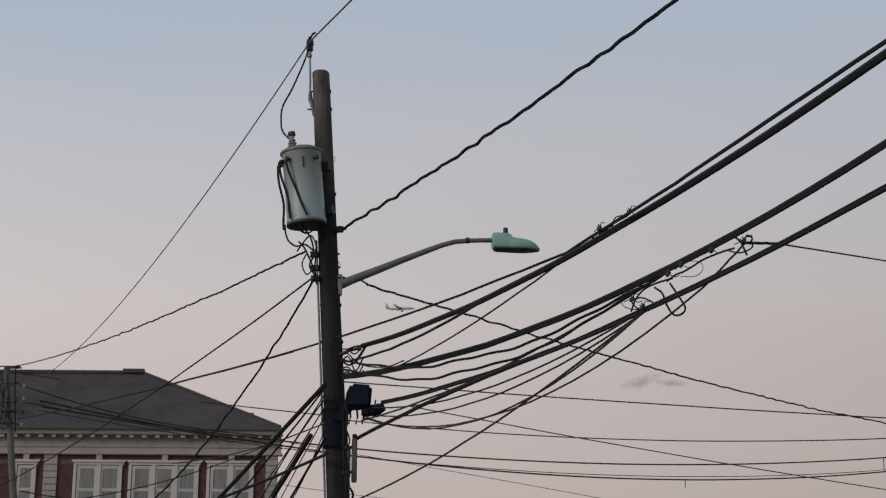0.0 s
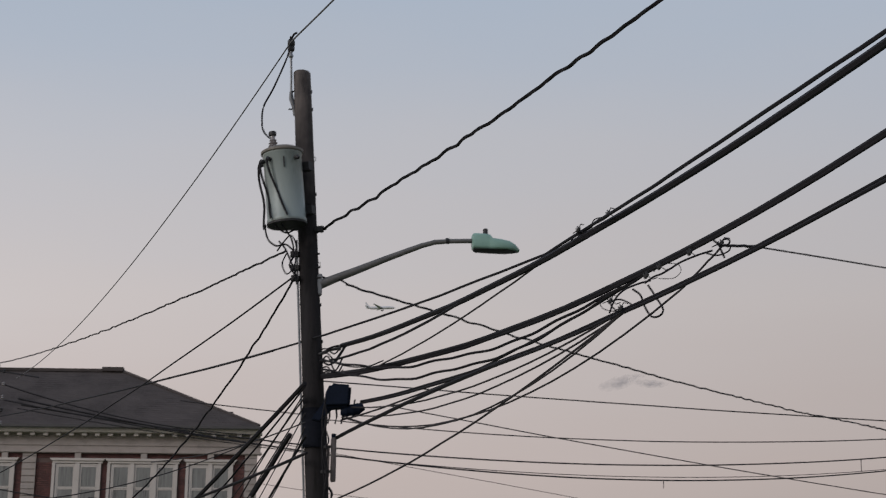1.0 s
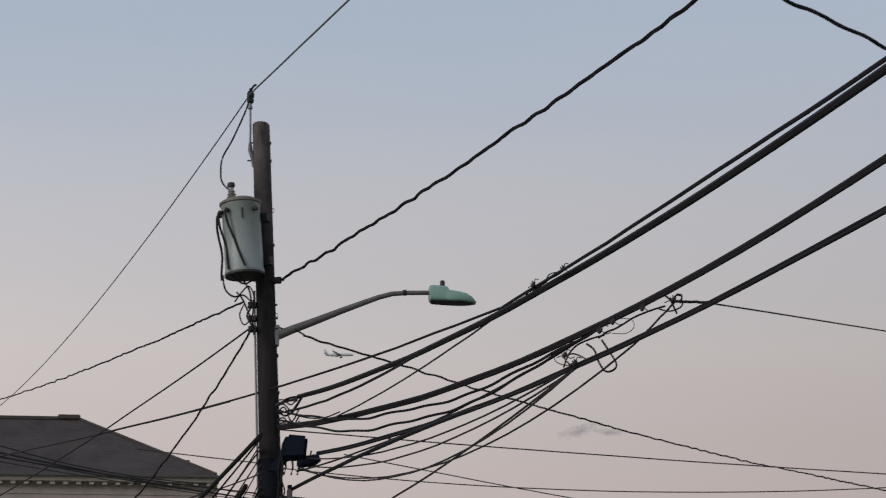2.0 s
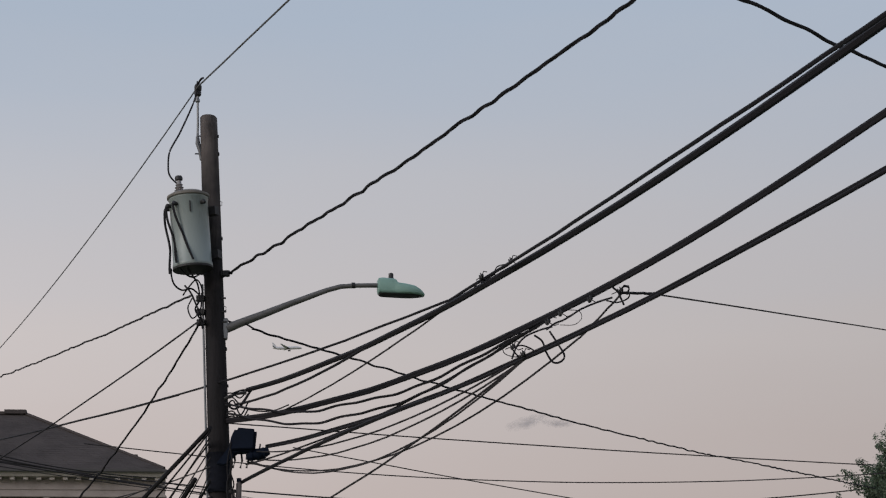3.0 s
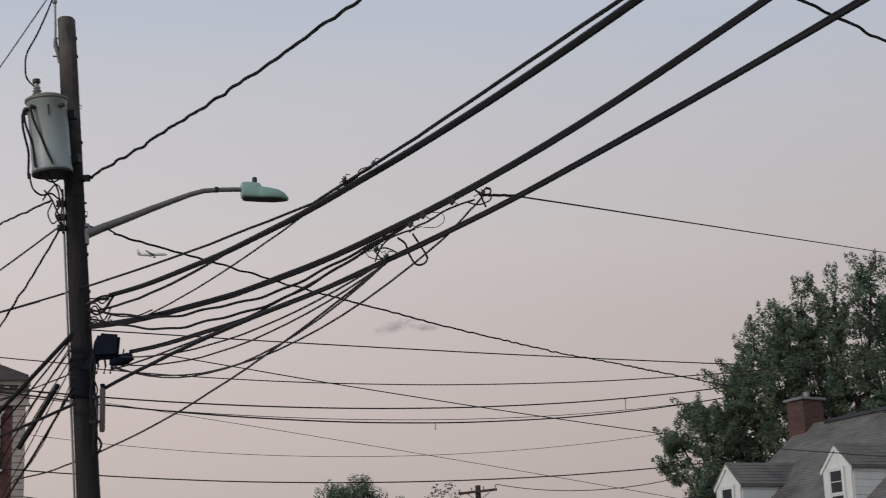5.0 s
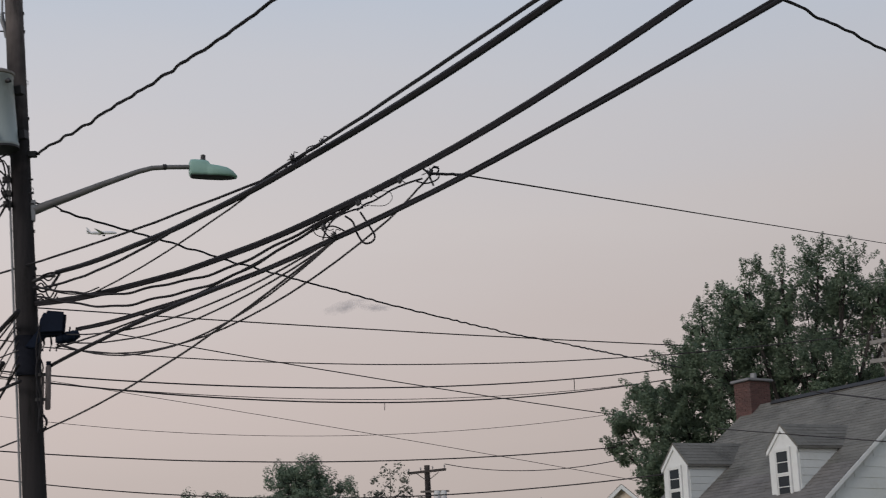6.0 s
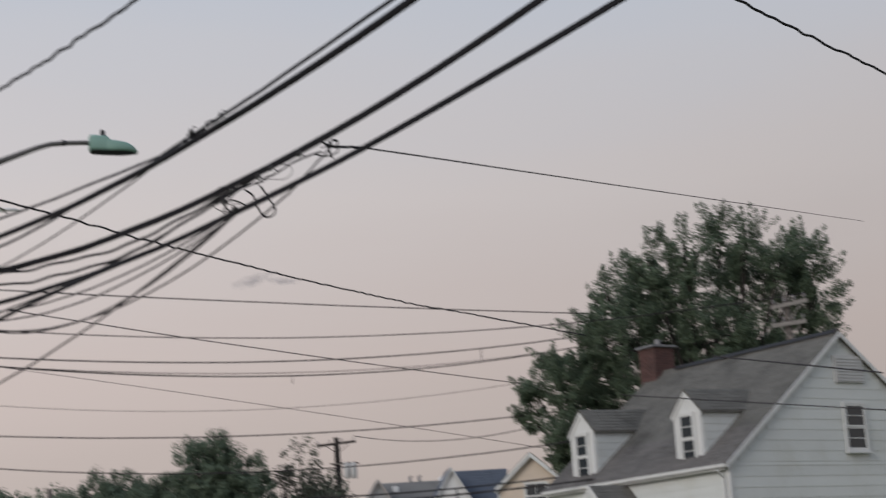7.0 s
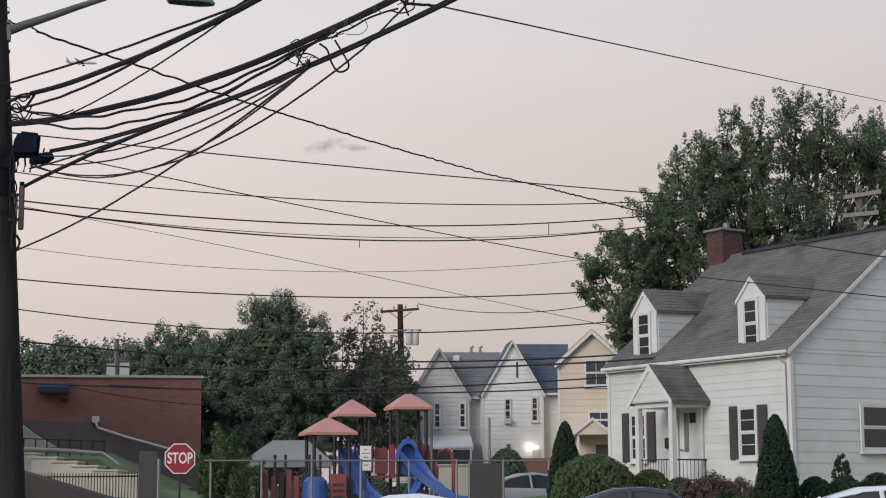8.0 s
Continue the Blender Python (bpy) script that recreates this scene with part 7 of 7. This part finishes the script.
# ---- cars ----
def car(x, y, z, turn, mat, label):
    t = thing("car", (x, y, z), turn, label, "car", "parked cars")
    xs_ = [-2.25, -2.2, -1.5, -0.6, 0.6, 1.4, 2.1, 2.25]
    body = []
    for xx, zt, hw in zip(xs_, (0.55, 0.85, 0.95, 0.93, 0.90, 0.86, 0.75, 0.5), (0.7, 0.82, 0.88, 0.9, 0.9, 0.88, 0.8, 0.65)):
        body.append([(xx, -hw, 0.28), (xx, -hw, zt - 0.12), (xx, -hw * 0.93, zt), (xx, hw * 0.93, zt), (xx, hw, zt - 0.12), (xx, hw, 0.28)])
    part("body", Geo().tube_rings(body), mat, t, smooth=True)
    cab, top = [], []
    for xx, zt, hw in ((-1.55, 0.95, 0.80), (-0.95, 1.30, 0.72), (-0.5, 1.42, 0.66), (0.1, 1.45, 0.64), (0.6, 1.36, 0.66), (1.25, 0.93, 0.78)):
        cab.append([(xx, -hw - 0.05, 0.88), (xx, -hw, zt - 0.05), (xx, -hw * 0.85, zt - 0.012), (xx, hw * 0.85, zt - 0.012), (xx, hw, zt - 0.05), (xx, hw + 0.05, 0.88)])
    part("cabin_glass", Geo().tube_rings(cab), GLASS, t, smooth=True)
    for xx, zt, hw in ((-1.05, 1.27, 0.70), (-0.5, 1.44, 0.665), (0.1, 1.47, 0.645), (0.55, 1.40, 0.665)):
        top.append([(xx, -hw - 0.01, zt - 0.07), (xx, -hw * 0.9, zt), (xx, 0, zt + 0.015), (xx, hw * 0.9, zt), (xx, hw + 0.01, zt - 0.07), (xx, 0, zt - 0.02)])
    part("roof", Geo().tube_rings(top), mat, t, smooth=True)
    for s in (-1, 1):
        for pts in ([(-1.6, s * 0.84, 0.9), (-1.05, s * 0.725, 1.26)], [(-0.15, s * 0.84, 0.9), (-0.2, s * 0.68, 1.40)], [(1.3, s * 0.82, 0.9), (0.55, s * 0.69, 1.37)]):
            part("pillar", Geo().tube(pts, 0.045, 6), mat, t)
        part("mirror", Geo().box((0.85, s * 0.88, 0.95), (1.0, s * 1.05, 1.08)), mat, t, bevel=0.02)
        for wx in (-1.4, 1.4):
            wh = part("wheel", Geo().tube([(wx, s * 0.70, 0.31), (wx, s * 0.90, 0.31)], 0.31, 20), TYRE, t, smooth=True)
            part("rim", Geo().tube([(wx, s * 0.895, 0.31), (wx, s * 0.91, 0.31)], 0.2, 14), STEEL, wh)
    return t


car(6.55, 32.7, 0.02, -8, CAR_DARK, "parked dark grey sedan on the street")
car(10.3, 29.3, 0.02, -10, CAR_WHITE, "parked white sedan on the street")
car(2.1, 31.2, 0.02, 0, CAR_WHITE, "parked white sedan beside the playground fence").scale = (0.93, 0.93, 0.93)
car(8.3, 61.5, ground_z(8.3, 61.5) + 0.02, 5, CAR_SILVER, "silver sedan parked in the lot behind the fence")

# ---- sky: an airliner and a small cloud ----
ap = thing("airliner", (-285, 2124, 539), 0, "distant pale grey airliner in level flight", "airplane")
part("fuselage", Geo().tube([(-19, 0, 0.6), (-17, 0, 0.3), (-10, 0, 0), (12, 0, 0), (17, 0, -0.3), (19.5, 0, -0.8)], [0.5, 1.2, 2.0, 2.0, 1.5, 0.3], 16), PLANE_GREY, ap, smooth=True)
for s in (-1, 1):
    part("wing", Geo().prism([(4, s * 1.5, -0.8), (-2, s * 1.5, -0.8), (-7, s * 17, 1.2), (-5.2, s * 17, 1.2)], (0, 0, 0.5)), PLANE_GREY, ap)
    part("engine", Geo().tube([(3.5, s * 6, -2.0), (0.2, s * 6, -2.0)], [1.1, 0.8], 12), IRON, ap, smooth=True)
    part("tailplane", Geo().prism([(-14.5, s * 0.5, 1.0), (-17.5, s * 0.5, 1.0), (-19, s * 6.5, 1.6), (-17.8, s * 6.5, 1.6)], (0, 0, 0.3)), PLANE_GREY, ap)
part("tail_fin", Geo().prism([(-13, -0.2, 1.5), (-17.5, -0.2, 1.5), (-20, -0.2, 7.5), (-18, -0.2, 7.5)], (0, 0.4, 0)), PLANE_GREY, ap)

CLOUD = bpy.data.materials.new("thin_cloud")
CLOUD.use_nodes = True
n_, l_ = CLOUD.node_tree.nodes, CLOUD.node_tree.links
cb = n_["Principled BSDF"]
cb.inputs["Base Color"].default_value = (0.24, 0.245, 0.29, 1)
cb.inputs["Roughness"].default_value = 1.0
ctex, cco, cmap, cball, cmul, crng = (n_.new("ShaderNode" + k) for k in ("TexNoise", "TexCoord", "Mapping", "TexGradient", "Math", "MapRange"))
cball.gradient_type = "SPHERICAL"
cmap.inputs["Scale"].default_value = (2.2, 1.0, 1.1)
ctex.inputs["Scale"].default_value, ctex.inputs["Detail"].default_value = 2.0, 6.0
cmul.operation = "MULTIPLY"
crng.inputs["From Min"].default_value, crng.inputs["From Max"].default_value, crng.inputs["To Max"].default_value = 0.12, 0.5, 0.5
l_.new(cco.outputs["Object"], cmap.inputs["Vector"])
l_.new(cmap.outputs["Vector"], ctex.inputs["Vector"])
l_.new(cco.outputs["Object"], cball.inputs["Vector"])
l_.new(ctex.outputs["Fac"], cmul.inputs[0])
l_.new(cball.outputs["Fac"], cmul.inputs[1])
l_.new(cmul.outputs["Value"], crng.inputs["Value"])
l_.new(crng.outputs["Result"], cb.inputs["Alpha"])
for x0, z0, w, h, turn in ((36, 615, 62, 17, -14), (88, 611, 42, 11, 4)):
    co = part("cloud", Geo().add([(-1, 0, -1), (1, 0, -1), (1, 0, 1), (-1, 0, 1)], [(0, 1, 2, 3)]), CLOUD)
    co.matrix_world = pose(x0, 3000, z0, 0, turn, 0) @ Matrix.Diagonal((w, 1, h, 1))
    tagged(co, "small thin grey wisp of cloud", "cloud", "clouds", "structure")
